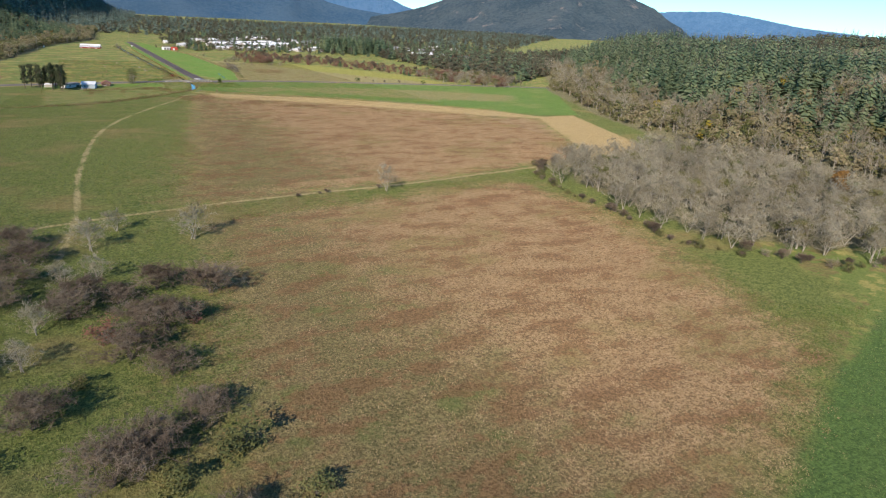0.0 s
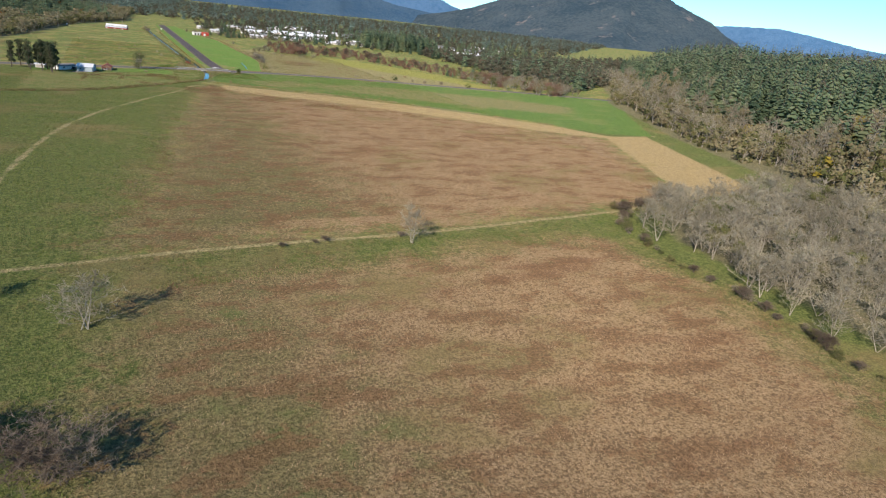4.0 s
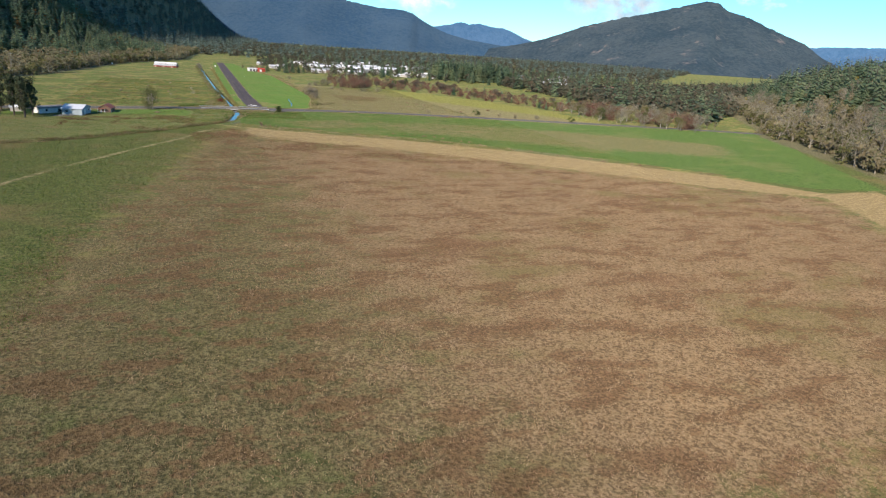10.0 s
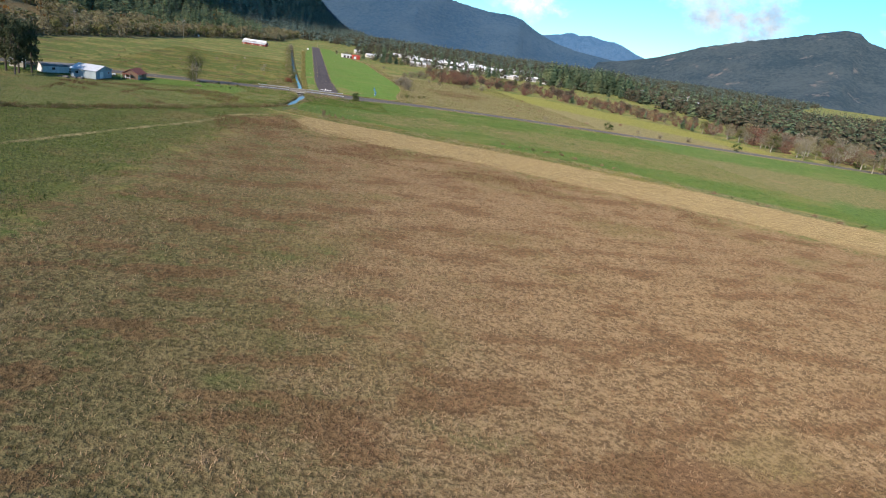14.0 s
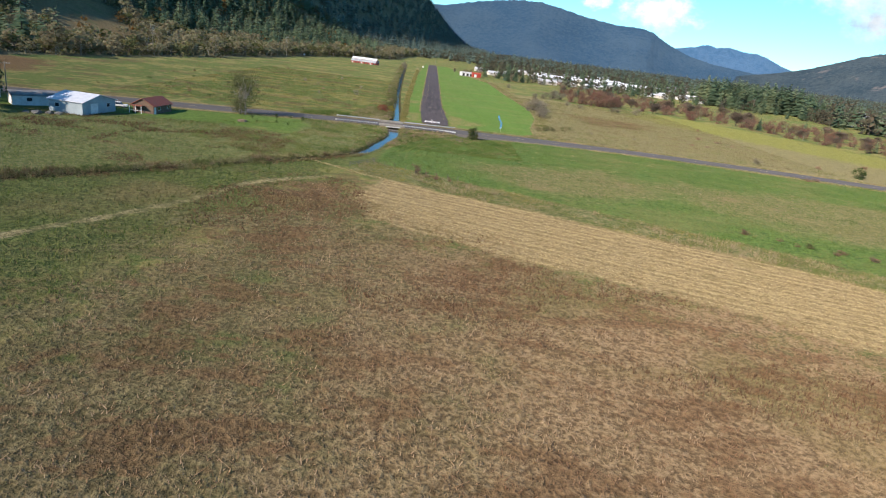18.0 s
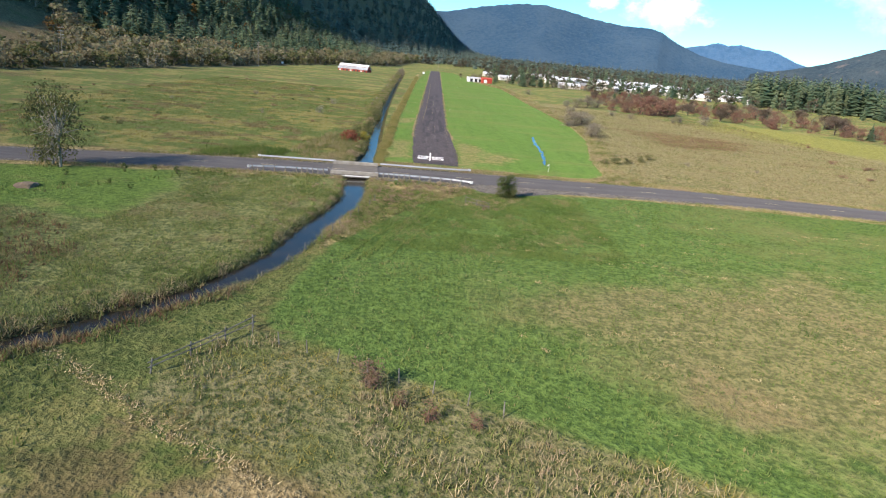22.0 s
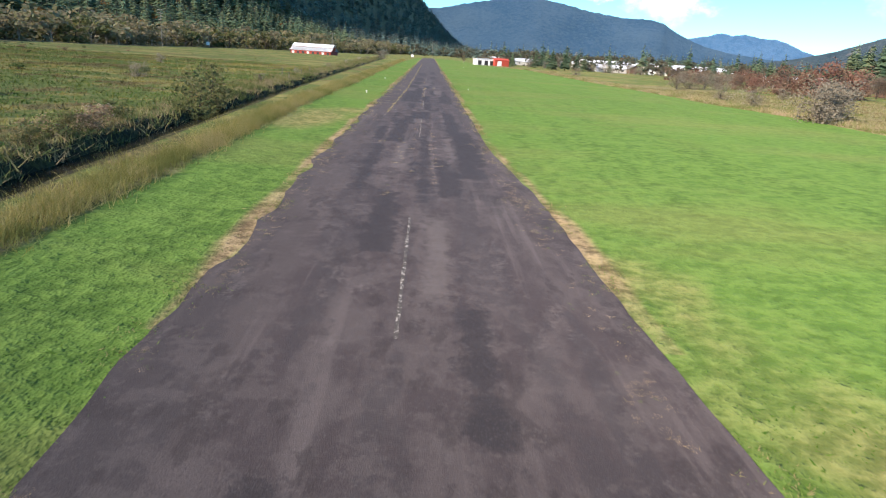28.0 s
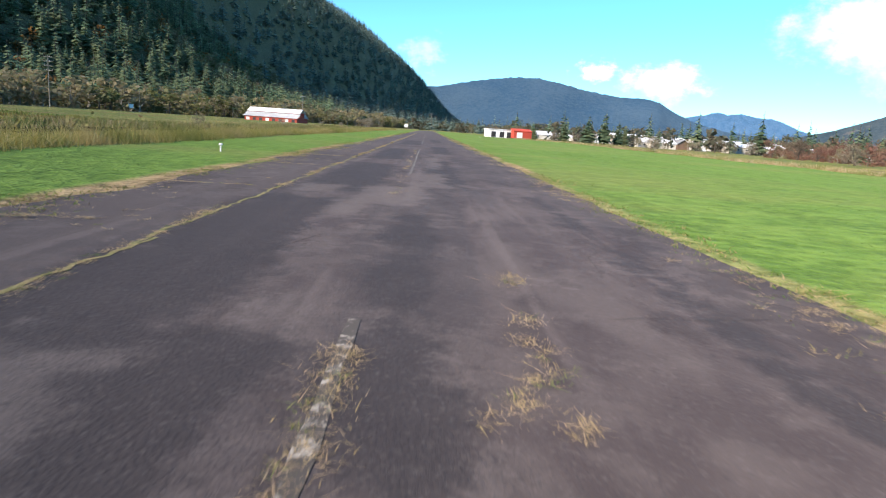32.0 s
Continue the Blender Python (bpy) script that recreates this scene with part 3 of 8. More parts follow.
rc = rw.mix(rw.math("MULTIPLY", rw.ramp(rw.noise(0.05, 2), 0.62, 0.72), 0.5), rc, (0.021, 0.018, 0.018))
rw.col(rc)
rw.bump(rw.math("ADD", rw.noise(0.03, 3), rw.math("MULTIPLY", rw.noise(0.4, 3), 0.6)), 0.014, 0.9)
MAT_RUNWAY = rw.m
road = tagged(ribbon(ROAD, (-4.75, -3.4, 0, 3.4, 4.9), lambda o: 0.06 - 0.008 * abs(o), "road", MAT_ROAD, 0.12), "two-lane grey asphalt country road", "road", kind="structure")

rl = [(x, y) for x, y in zip(np.interp(np.arange(-4.4, 610, 1.5), [-4.4, 15, 55, 610], [-3.4, -4.3, -5.2, -5.2]), np.arange(-4.4, 610, 1.5))]
rr = [(float(np.interp(y, [-4.5, 12, 30, 50, 62, 610], [6.1, 6.4, 5.7, 5.3, 4.5, 4.8])), y) for x, y in rl]
NU = 44
ry_ = np.concatenate([np.arange(-4.4, 240, 0.5), np.arange(240, 611, 3.0)])
u_ = np.linspace(0, 1, NU)
lx = np.interp(ry_, [p[1] for p in rl], [p[0] for p in rl]) + 0.38 * fbm(ry_ * 1.0, ry_ * 0, 2.6, 4, 41)
hx = np.interp(ry_, [p[1] for p in rr], [p[0] for p in rr]) + 0.16 * fbm(ry_ * 1.0, ry_ * 0, 2.6, 4, 43)
RX = (lx[:, None] * (1 - u_) + hx[:, None] * u_).ravel()
RY = np.repeat(ry_, NU)
RY = RY + 0.35 * fbm(RX, RX * 0, 1.6, 3, 45) * (RY < -4.3)
RZ = np.interp(np.abs(RX), [0, 2.5, 5.2, 6.5], [0.055, 0.045, 0.02, 0.012])
ii = (np.arange(len(ry_) - 1)[:, None] * NU + np.arange(NU - 1)[None, :]).ravel()
me = mesh_tris("runway", np.stack([RX, RY, RZ], 1), np.stack([ii, ii + 1, ii + NU + 1, ii + NU], 1), [MAT_RUNWAY], True)


def coats(spots):
    """How far inside the nearest coat each point lies, in metres."""
    d = np.full(RX.shape, -9.0)
    for x, y, w, l in spots:
        d = np.maximum(d, np.minimum(w / 2 - np.abs(RX - x), (l / 2 - np.abs(RY - y)) * 0.35))
    return d


DARK_COATS = [(-0.95, 77.5, 1.3, 7), (-2.3, 80, 0.6, 9), (-2.4, -2.9, 2.6, 1.9), (1.7, -2.2, 2.8, 2.0), (4.4, -3.0, 2.0, 1.6), (-2.2, 7.7, 0.7, 1.4), (2.4, 0.9, 1.0, 0.9), (3.2, 2.6, 0.7, 1.6), (-0.1, 82.0, 2.1, 7.4), (0.5, 92.0, 1.0, 9), (-1.2, 93.0, 0.9, 8), (2.5, 76, 1.2, 18), (3.0, 63, 1.7, 15), (-1.6, 70, 1.3, 14), (-1.5, 119, 2.4, 18), (-1.9, 131.5, 1.8, 10), (0.3, 130, 0.8, 9), (-1.5, 143, 2.0, 12), (1.0, 147, 1.3, 14), (2.7, 110, 1.0, 22), (-1.5, 104, 2.4, 14), (0.3, 103, 1.1, 12), (2.6, 103, 1.8, 12), (1.0, 116, 0.9, 10), (3.1, 128, 0.5, 22), (-1.4, 160, 1.8, 16), (1.5, 170, 1.4, 16), (-1.0, 190, 2.2, 20), (1.6, 205, 1.6, 18), (-1.9, 28, 1.2, 3), (1.7, 33, 0.9, 6), (-1.0, 44, 1.2, 9), (1.6, 52, 1.3, 10), (0.4, 57, 0.7, 22), (-2.4, 55, 0.8, 14), (2.6, 54.6, 1.1, 6), (3.1, 53.6, 1.2, 3.6), (1.2, 53, 0.35, 7), (-0.15, 54, 0.4, 6), (3.4, 60, 0.5, 16), (-2.7, 68, 0.9, 8)]
PALE_COATS = [(-0.25, 77.0, 1.0, 3.6), (0.25, 138, 0.5, 6), (0.7, 142, 1.0, 5), (-0.4, 137, 1.0, 4), (-1.9, 137.6, 1.0, 2.4), (-0.9, 134.5, 0.7, 2), (-1.9, 125.8, 1.4, 2.4), (0.8, 152, 0.7, 9), (-1.0, 58, 0.7, 9), (1.9, 60, 0.6, 12), (0.9, 40, 0.8, 8), (-2.3, 122, 1.6, 6), (1.9, 118, 1.2, 9)]
for nm, spots in (("dark_coat", DARK_COATS), ("pale_coat", PALE_COATS)):
    me.attributes.new(nm, "FLOAT", "POINT").data.foreach_set("value", coats(spots).astype(np.float32))
runway = tagged(new("runway", me), "narrow worn dark asphalt runway with patches and cracks", "runway", kind="structure")

wm = Mat("creek_water", 0.10, 0.20)
wm.col(wm.mix(wm.ramp(wm.noise(3.0, 3), 0.4, 0.6), (0.016, 0.015, 0.011), (0.026, 0.022, 0.015)))
wm.b.inputs["IOR"].default_value = 1.33
wm.bump(wm.noise(0.35, 3), 0.02, 0.4)
MAT_WATER = wm.m
water = tagged(ribbon(CREEK, (-2.2, 0, 2.2), -0.62, "creek_water", MAT_WATER), "still dark creek water that mirrors the sky", "water", kind="structure")
puddle = tagged(ribbon(PUDDLE, (-0.36, 0, 0.36), 0.012, "puddle_water", MAT_WATER, 0.75), "long narrow puddle on the lawn", "puddle", kind="structure")


# ---- far hills ----
def far_forest(name, dark, light, rock=None, size=60.0):
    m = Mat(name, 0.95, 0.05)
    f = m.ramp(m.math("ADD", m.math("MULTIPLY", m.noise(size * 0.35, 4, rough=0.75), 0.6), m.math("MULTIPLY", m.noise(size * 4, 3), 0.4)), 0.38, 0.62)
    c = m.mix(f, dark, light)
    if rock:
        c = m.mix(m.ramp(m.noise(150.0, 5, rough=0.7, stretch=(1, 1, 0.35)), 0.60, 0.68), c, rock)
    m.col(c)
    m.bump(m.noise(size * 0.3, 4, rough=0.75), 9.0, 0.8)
    return m.m


def mountain(name, label, far, profile, mat, seed, fall=2.0, eye=(-5.0, -278.0, 29.0), rough=0.10):
    """A ridge whose crest runs at the given bearings and heights in degrees, with a furrowed slope in front of it."""
    az = np.linspace(profile[0][0], profile[-1][0], 260)
    el = np.interp(az, [p[0] for p in profile], [p[1] for p in profile])
    R = far + 0.015 * far * np.array([noise.noise((a * 0.15, seed, 0)) for a in az])
    crest = eye[2] + R * np.tan(np.radians(el))
    jag = 0.018 * np.array([noise.noise((a * 2.1, seed, 4)) + 0.6 * noise.noise((a * 6.5, seed, 9)) for a in az])
    verts, faces, nv = [], [], 34
    for k in range(nv):
        s = k / (nv - 1)
        drop = (1 - s) ** 1.25
        rr_ = R - fall * crest * s
        x, y = eye[0] + rr_ * np.sin(np.radians(az)), eye[1] + rr_ * np.cos(np.radians(az))
        wob = fbm(x, y, 420, 5, seed) * rough * 4 * s * (1 - s) * crest + (1 - np.abs(fbm(x, y, 700, 3, seed + 1)) * 2) * rough * 2 * s * (1 - s) * crest
        verts.append(np.stack([x, y, np.maximum(crest * (1 + jag * max(0.0, 1 - 7 * s)) * drop + wob, -8)], 1))
    back = verts[0] + np.stack([np.sin(np.radians(az)) * 250, np.cos(np.radians(az)) * 250, -crest * 1.02], 1)
    v = np.concatenate([back] + verts)
    n = len(az)
    ii = (np.arange(nv)[:, None] * n + np.arange(n - 1)[None, :]).ravel()
    ob = new(name, mesh_tris(name, v, np.stack([ii + n, ii + n + 1, ii + 1, ii], 1), [mat], True))
    return tagged(ob, label, "mountain", kind="structure")


# the blue lean of these forest tones stands in for haze
MAT_MTN_NEAR = far_forest("hazed_slope_forest", (0.026, 0.045, 0.060), (0.054, 0.072, 0.082), (0.12, 0.112, 0.110))
# forest of the north ridge, with distance haze painted in as blue
MAT_MTN_MID = far_forest("hazed_ridge_forest", (0.030, 0.066, 0.112), (0.052, 0.090, 0.132))
# strong blue of the farthest ridges is aerial haze mixed into their colour
MAT_MTN_FAR = far_forest("mountain_haze_blue", (0.055, 0.130, 0.235), (0.085, 0.165, 0.275), size=90.0)
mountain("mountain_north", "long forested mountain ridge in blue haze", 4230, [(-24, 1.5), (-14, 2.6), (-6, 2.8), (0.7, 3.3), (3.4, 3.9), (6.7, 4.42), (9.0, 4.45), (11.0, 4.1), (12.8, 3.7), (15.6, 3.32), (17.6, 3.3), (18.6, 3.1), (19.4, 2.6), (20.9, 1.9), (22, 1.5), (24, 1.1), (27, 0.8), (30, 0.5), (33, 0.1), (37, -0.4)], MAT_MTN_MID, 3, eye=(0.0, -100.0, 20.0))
mountain("mountain_far", "jagged mountains far up the valley, tinted haze blue", 4570, [(19.4, 1.8), (20.3, 1.95), (21.3, 2.15), (22.0, 2.3), (22.6, 2.5), (23.3, 2.3), (24.3, 2.45), (25.4, 2.2), (26.3, 2.2), (27.2, 1.95), (28.2, 1.5), (29.2, 1.2), (31, 0.9), (34, 0.6), (38, 0.4)], MAT_MTN_FAR, 7, fall=0.7, rough=0.05, eye=(0.0, -200.0, 25.0))
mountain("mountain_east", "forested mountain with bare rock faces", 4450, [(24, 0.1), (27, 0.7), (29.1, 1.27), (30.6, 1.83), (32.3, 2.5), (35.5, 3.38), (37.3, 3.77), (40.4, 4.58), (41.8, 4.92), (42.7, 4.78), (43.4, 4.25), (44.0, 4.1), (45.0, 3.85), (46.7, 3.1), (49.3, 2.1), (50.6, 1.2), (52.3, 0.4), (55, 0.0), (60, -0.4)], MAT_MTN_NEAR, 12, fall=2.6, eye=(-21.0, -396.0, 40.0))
mountain("mountain_south_east", "low hills behind the woods, tinted haze blue", 4720, [(46, 0.9), (48, 1.5), (49.4, 1.65), (53.0, 1.8), (55.0, 1.55), (59.0, 0.9), (64, 0.5), (80, 0.4), (95, 0.3)], MAT_MTN_FAR, 15, fall=0.9, eye=(-90.0, -590.0, 60.0))


# ---- clouds ----
def cloud(name, az, el, wide, high, seed, far=4500.0, dull=1.0, dense=0.92):
    eye = Vector((-5, -278, 29))
    a, e = radians(az), radians(el)
    c = eye + Vector((math.sin(a), math.cos(a), math.tan(e))) * far * math.cos(0.0)
    m = Mat("cloud_" + name, 1.0, 0.0)
    co = m.n.new("ShaderNodeTexCoord").outputs["Object"]
    ln = m.n.new("ShaderNodeVectorMath")
    ln.operation = "LENGTH"
    m.link(m.mapped(co, (2.0 / wide, 2.0 / high, 1)), ln.inputs[0])
    off = m.n.new("ShaderNodeVectorMath")
    off.inputs[1].default_value = (seed * 900.0, 0, seed * 300.0)
    m.link(co, off.inputs[0])
    nz = m.noise(wide * 0.33, 7, vec=off.outputs[0], rough=0.62, stretch=(1, 1.5, 1))
    alpha = m.ramp(m.math("SUBTRACT", m.math("MULTIPLY", nz, 2.4), ln.outputs["Value"]), 0.20, 1.05, 0.0, dense)
    tone = m.ramp(m.noise(wide * 0.2, 4, vec=off.outputs[0]), 0.35, 0.62)
    em = m.n.new("ShaderNodeEmission")
    m.put(em.inputs["Color"], m.mix(tone, tuple(v * dull for v in (0.62, 0.72, 0.86)), tuple(v * dull for v in (0.95, 0.96, 0.98))))
    em.inputs["Strength"].default_value = 1.0
    tr = m.n.new("ShaderNodeBsdfTransparent")
    mx = m.n.new("ShaderNodeMixShader")
    m.link(alpha, mx.inputs[0])
    m.link(tr.outputs[0], mx.inputs[1])
    m.link(em.outputs[0], mx.inputs[2])
    m.link(mx.outputs[0], m.n["Material Output"].inputs["Surface"])
    me = mesh_of("cloud", [(-wide, -high, 0), (wide, -high, 0), (wide, high, 0), (-wide, high, 0)], [(0, 1, 2, 3)], [m.m])
    ob = new("cloud", me)
    ob.matrix_basis = look(c, 2 * c - eye)
    ob.visible_shadow = False
    return tagged(ob, "white cloud over the mountains", "cloud", kind="structure")


cloud("ridge", 18.3, 4.2, 600, 250, 1)
cloud("wisp", 13.2, 5.0, 300, 150, 6)
cloud("thin", -0.6, 5.6, 330, 260, 3, dense=0.3)
cloud("east", 32.5, 8.0, 1150, 560, 2)
cloud("east_low", 35.5, 5.2, 700, 420, 8, dull=0.6)
cloud("corner", 47.0, 6.0, 420, 190, 5)


# ---- trees and shrubs ----
rng = np.random.default_rng(11)


def tube(a, b, r0, r1, n=4):
    """A tapered limb as points and triangles."""
    a, b = np.array(a, float), np.array(b, float)
    d = b - a
    d = d / (np.linalg.norm(d) + 1e-9)
    u = np.cross(d, (0.31, 0.95, 0.1))
    u /= np.linalg.norm(u)
    w = np.cross(d, u)
    k = np.arange(n) * 2 * np.pi / n
    ring = np.cos(k)[:, None] * u + np.sin(k)[:, None] * w
    v = np.concatenate([a + ring * r0, b + ring * r1])
    f = []
    for i in range(n):
        j = (i + 1) % n
        f += [(i, j, n + j), (i, n + j, n + i)]
    return v, np.array(f)


def join(parts):
    vs, fs, o = [], [], 0
    for v, f in parts:
        vs.append(v)
        fs.append(f + o)
        o += len(v)
    return np.concatenate(vs), np.concatenate(fs)


def join_limbs(parts):
    """As join, with every limb tied to the nearest ring of the wood before it."""
    v, f = join(parts)
    o, ties = len(parts[0][0]), []
    for pv, pf in parts[1:]:
        d = ((v[:o] - pv[:3].mean(axis=0)) ** 2).sum(axis=1)
        ties.append((int(d.argmin()), o, o + 1))
        o += len(pv)
    return v, np.concatenate([f, np.array(ties)]) if ties else f


def conifer(seed, levels=13, per=7, wide=0.16, base=0.10):
    """A conifer one unit high: the trunk and the boughs."""
    r = np.random.default_rng(seed)
    trunk = tube((0, 0, -0.03), (0, 0, 0.95), 0.013, 0.001, 5)
    vs, fs = [], []
    n = levels * per
    for k in range(n):
        t = 1 - math.sqrt(1 - (k + r.uniform(0, 1)) / n * 0.985)
        z = base + (0.99 - base) * t
        rad = wide * (1 - t) ** 0.85 * (0.7 + 0.3 * min(1.0, t * 8)) + 0.010
        a = k * 2.4 + r.uniform(-0.5, 0.5)
        q = rad * r.uniform(0.55, 1.2)
        d, s = np.array([np.cos(a), np.sin(a)]), np.array([-np.sin(a), np.cos(a)])
        w = q * r.uniform(0.38, 0.62)
        dr = q * r.uniform(0.2, 0.7)
        tilt = r.uniform(-0.35, 0.35) * w
        o = len(vs)
        vs += [(0, 0, z + 0.02), (*(d * q * 0.55 + s * w), z - dr * 0.6 + tilt), (*(d * q), z - dr * 0.85), (*(d * q * 0.55 - s * w), z - dr * 0.6 - tilt)]
        fs += [(o, o + 1, o + 2), (o, o + 2, o + 3)]
    return trunk, (np.array(vs), np.array(fs))


def bare_tree(seed, limbs=8, stems=1, spread=0.26, twigs=5):
    """A leafless tree one unit high: stems and limbs, and the fine twigs."""
    r = np.random.default_rng(seed)
    wood, fine = [], []
    for s in range(stems):
        lean = r.normal(0, 0.06 + 0.05 * (stems > 1), 2)
        top = np.array([lean[0], lean[1], r.uniform(0.86, 1.0)])
        foot = np.array([*(r.normal(0, 0.02, 2) * (stems > 1)), -0.02])
        mid = foot + (top - foot) * 0.5 + np.array([*r.normal(0, 0.025, 2), 0])
        wood += [tube(foot, mid, 0.0078, 0.005, 5), tube(mid, top, 0.005, 0.0012, 4)]
        for i in range(limbs):
            t = 0.12 + 0.82 * (i + r.uniform(0, 1)) / limbs
            p = foot + (mid - foot) * t * 2 if t < 0.5 else mid + (top - mid) * (t - 0.5) * 2
            a = r.uniform(0, 6.28)
            ln = spread * (1.1 - t) + 0.07
            e = p + np.array([np.cos(a) * ln, np.sin(a) * ln, ln * r.uniform(0.5, 1.3)])
            wood.append(tube(p, e, 0.0034, 0.0014, 3))
            for j in range(4):
                b = p + (e - p) * r.uniform(0.35, 1.0)
                g = b + r.normal(0, 1, 3) * np.array([0.6, 0.6, 0.4]) * ln * 0.5 + np.array([0, 0, ln * 0.35])
                for _ in range(twigs):
                    b2 = b + (g - b) * r.uniform(0.2, 1)
                    g2 = b2 + r.normal(0, 1, 3) * 0.05 + np.array([0, 0, 0.05])
                    s2 = r.normal(0, 1, 3)
                    s2 = np.cross(g2 - b2, s2)
                    s2 *= 0.0048 / (np.linalg.norm(s2) + 1e-9)
                    fine.append((np.array([b2 - s2, b2 + s2, g2]), np.array([(0, 1, 2)])))
                s2 = np.cross(g - b, r.normal(0, 1, 3))
                s2 *= 0.003 / (np.linalg.norm(s2) + 1e-9)
                fine.append((np.array([b - s2, b + s2, g]), np.array([(0, 1, 2)])))
    return join_limbs(wood), join(fine)


def leaf_tree(seed, clumps=9, leaves=34, trunk_h=0.35, wide=0.30, size=0.06, low=0.30):
    """A broad-leaved tree one unit high: trunk with limbs, and a crown of small leaf clumps with gaps."""
    r = np.random.default_rng(seed)
    wood = [tube((0, 0, -0.02), (0, 0, trunk_h + 0.2), 0.022, 0.010, 5)]
    vs, fs = [], []
    for i in range(clumps):
        a, q, z = r.uniform(0, 6.28), wide * math.sqrt(r.uniform(0.03, 1)) * 0.72, r.uniform(low + 0.1, 0.86)
        q *= 1.15 - abs(z - 0.5) * 0.9
        c = np.array([np.cos(a) * q, np.sin(a) * q, z])
        wood.append(tube((0, 0, trunk_h * r.uniform(0.6, 1.3)), c, 0.007, 0.002, 3))
        rad = np.array([1, 1, 0.8]) * r.uniform(0.09, 0.17) * wide / 0.3
        for _ in range(leaves):
            n = r.normal(0, 1, 3)
            n /= np.linalg.norm(n)
            p = c + n * rad * r.uniform(0.55, 1.1)
            u = np.cross(n, r.normal(0, 1, 3))
            u /= np.linalg.norm(u)
            w = np.cross(n, u) + n * r.normal(0, 0.35)
            s = size * r.uniform(0.5, 1.0)
            o = len(vs)
            vs += [p - u * s * 0.6, p + w * s * 0.7, p + u * s * 0.6, p - w * s * 0.7]
            fs += [(o, o + 1, o + 2), (o, o + 2, o + 3)]
    return join_limbs(wood), (np.array(vs), np.array(fs))


MAT_BARK = plain("bark", (0.075, 0.060, 0.045), (0.13, 0.11, 0.085), 0.3, 0.95, bump=0.02)
MAT_PALE_BARK = plain("pale_bark", (0.24, 0.215, 0.17), (0.36, 0.33, 0.27), 0.5, 0.9)
MAT_TWIG = leafy("twigs", [(0.185, 0.165, 0.112), (0.250, 0.224, 0.158), (0.320, 0.292, 0.212)])
MAT_TWIG_DARK = leafy("dark_twigs", [(0.098, 0.074, 0.054), (0.145, 0.112, 0.082), (0.198, 0.160, 0.118)])
MAT_FIR = leafy("fir_needles", [(0.070, 0.112, 0.068), (0.104, 0.152, 0.088), (0.142, 0.184, 0.102), (0.182, 0.212, 0.116)], trans=0.45)
# distant conifers: paler, bluer tones carry the haze in the base colour
MAT_HAZED_FIR = leafy("hazed_fir_needles", [(0.094, 0.136, 0.116), (0.124, 0.170, 0.138), (0.158, 0.200, 0.158)], trans=0.45)
MAT_PINE = leafy("pine_needles", [(0.060, 0.078, 0.040), (0.082, 0.098, 0.050), (0.108, 0.116, 0.060)])
MAT_MIXED = leafy("mixed_autumn_leaves", [(0.092, 0.090, 0.058), (0.118, 0.100, 0.066), (0.080, 0.098, 0.062), (0.140, 0.108, 0.072)])
MAT_OLIVE = leafy("olive_leaves", [(0.084, 0.096, 0.036), (0.122, 0.128, 0.048), (0.152, 0.146, 0.058), (0.180, 0.156, 0.072)])
MAT_TAN = leafy("tan_leaves", [(0.178, 0.150, 0.086), (0.240, 0.202, 0.120), (0.195, 0.188, 0.094), (0.278, 0.232, 0.145)])
MAT_YELLOW = leafy("yellow_leaves", [(0.24, 0.20, 0.035), (0.33, 0.27, 0.045), (0.38, 0.29, 0.06)])
MAT_RED = leafy("red_leaves", [(0.16, 0.026, 0.030), (0.23, 0.045, 0.042), (0.22, 0.085, 0.045)])
MAT_ORANGE = leafy("orange_leaves", [(0.19, 0.10, 0.03), (0.25, 0.135, 0.04), (0.15, 0.095, 0.04)])
MAT_REDBROWN = leafy("red_brown_twigs", [(0.185, 0.092, 0.066), (0.235, 0.120, 0.086), (0.195, 0.126, 0.082), (0.245, 0.155, 0.108)])
MAT_TWIG_GREY = leafy("grey_brown_twigs", [(0.185, 0.155, 0.108), (0.238, 0.202, 0.145), (0.285, 0.248, 0.182)])
MAT_GREENBUSH = leafy("green_leaves", [(0.030, 0.055, 0.014), (0.050, 0.080, 0.020), (0.075, 0.10, 0.028)])

MAT_WILD = leafy("wild_shrub_leaves", [(0.050, 0.072, 0.024), (0.078, 0.098, 0.033), (0.110, 0.118, 0.044), (0.145, 0.118, 0.062)])
MAT_WEED = leafy("weed_leaves", [(0.128, 0.196, 0.044), (0.187, 0.255, 0.061), (0.264, 0.281, 0.093), (0.340, 0.255, 0.145)])
MAT_DOCK = leafy("dry_weed_leaves", [(0.285, 0.202, 0.120), (0.390, 0.295, 0.184), (0.225, 0.147, 0.096), (0.465, 0.372, 0.240)])
KIND = {}


def kind(name, pieces, woods, crown):
    """Keeps a tree's shape: one mesh for the wood, one for the crown."""
    (tv, tf), (cv, cf) = pieces
    KIND[name] = (mesh_tris("trunk", tv, tf, [woods]), mesh_tris("crown", cv, cf, [crown]), pieces)


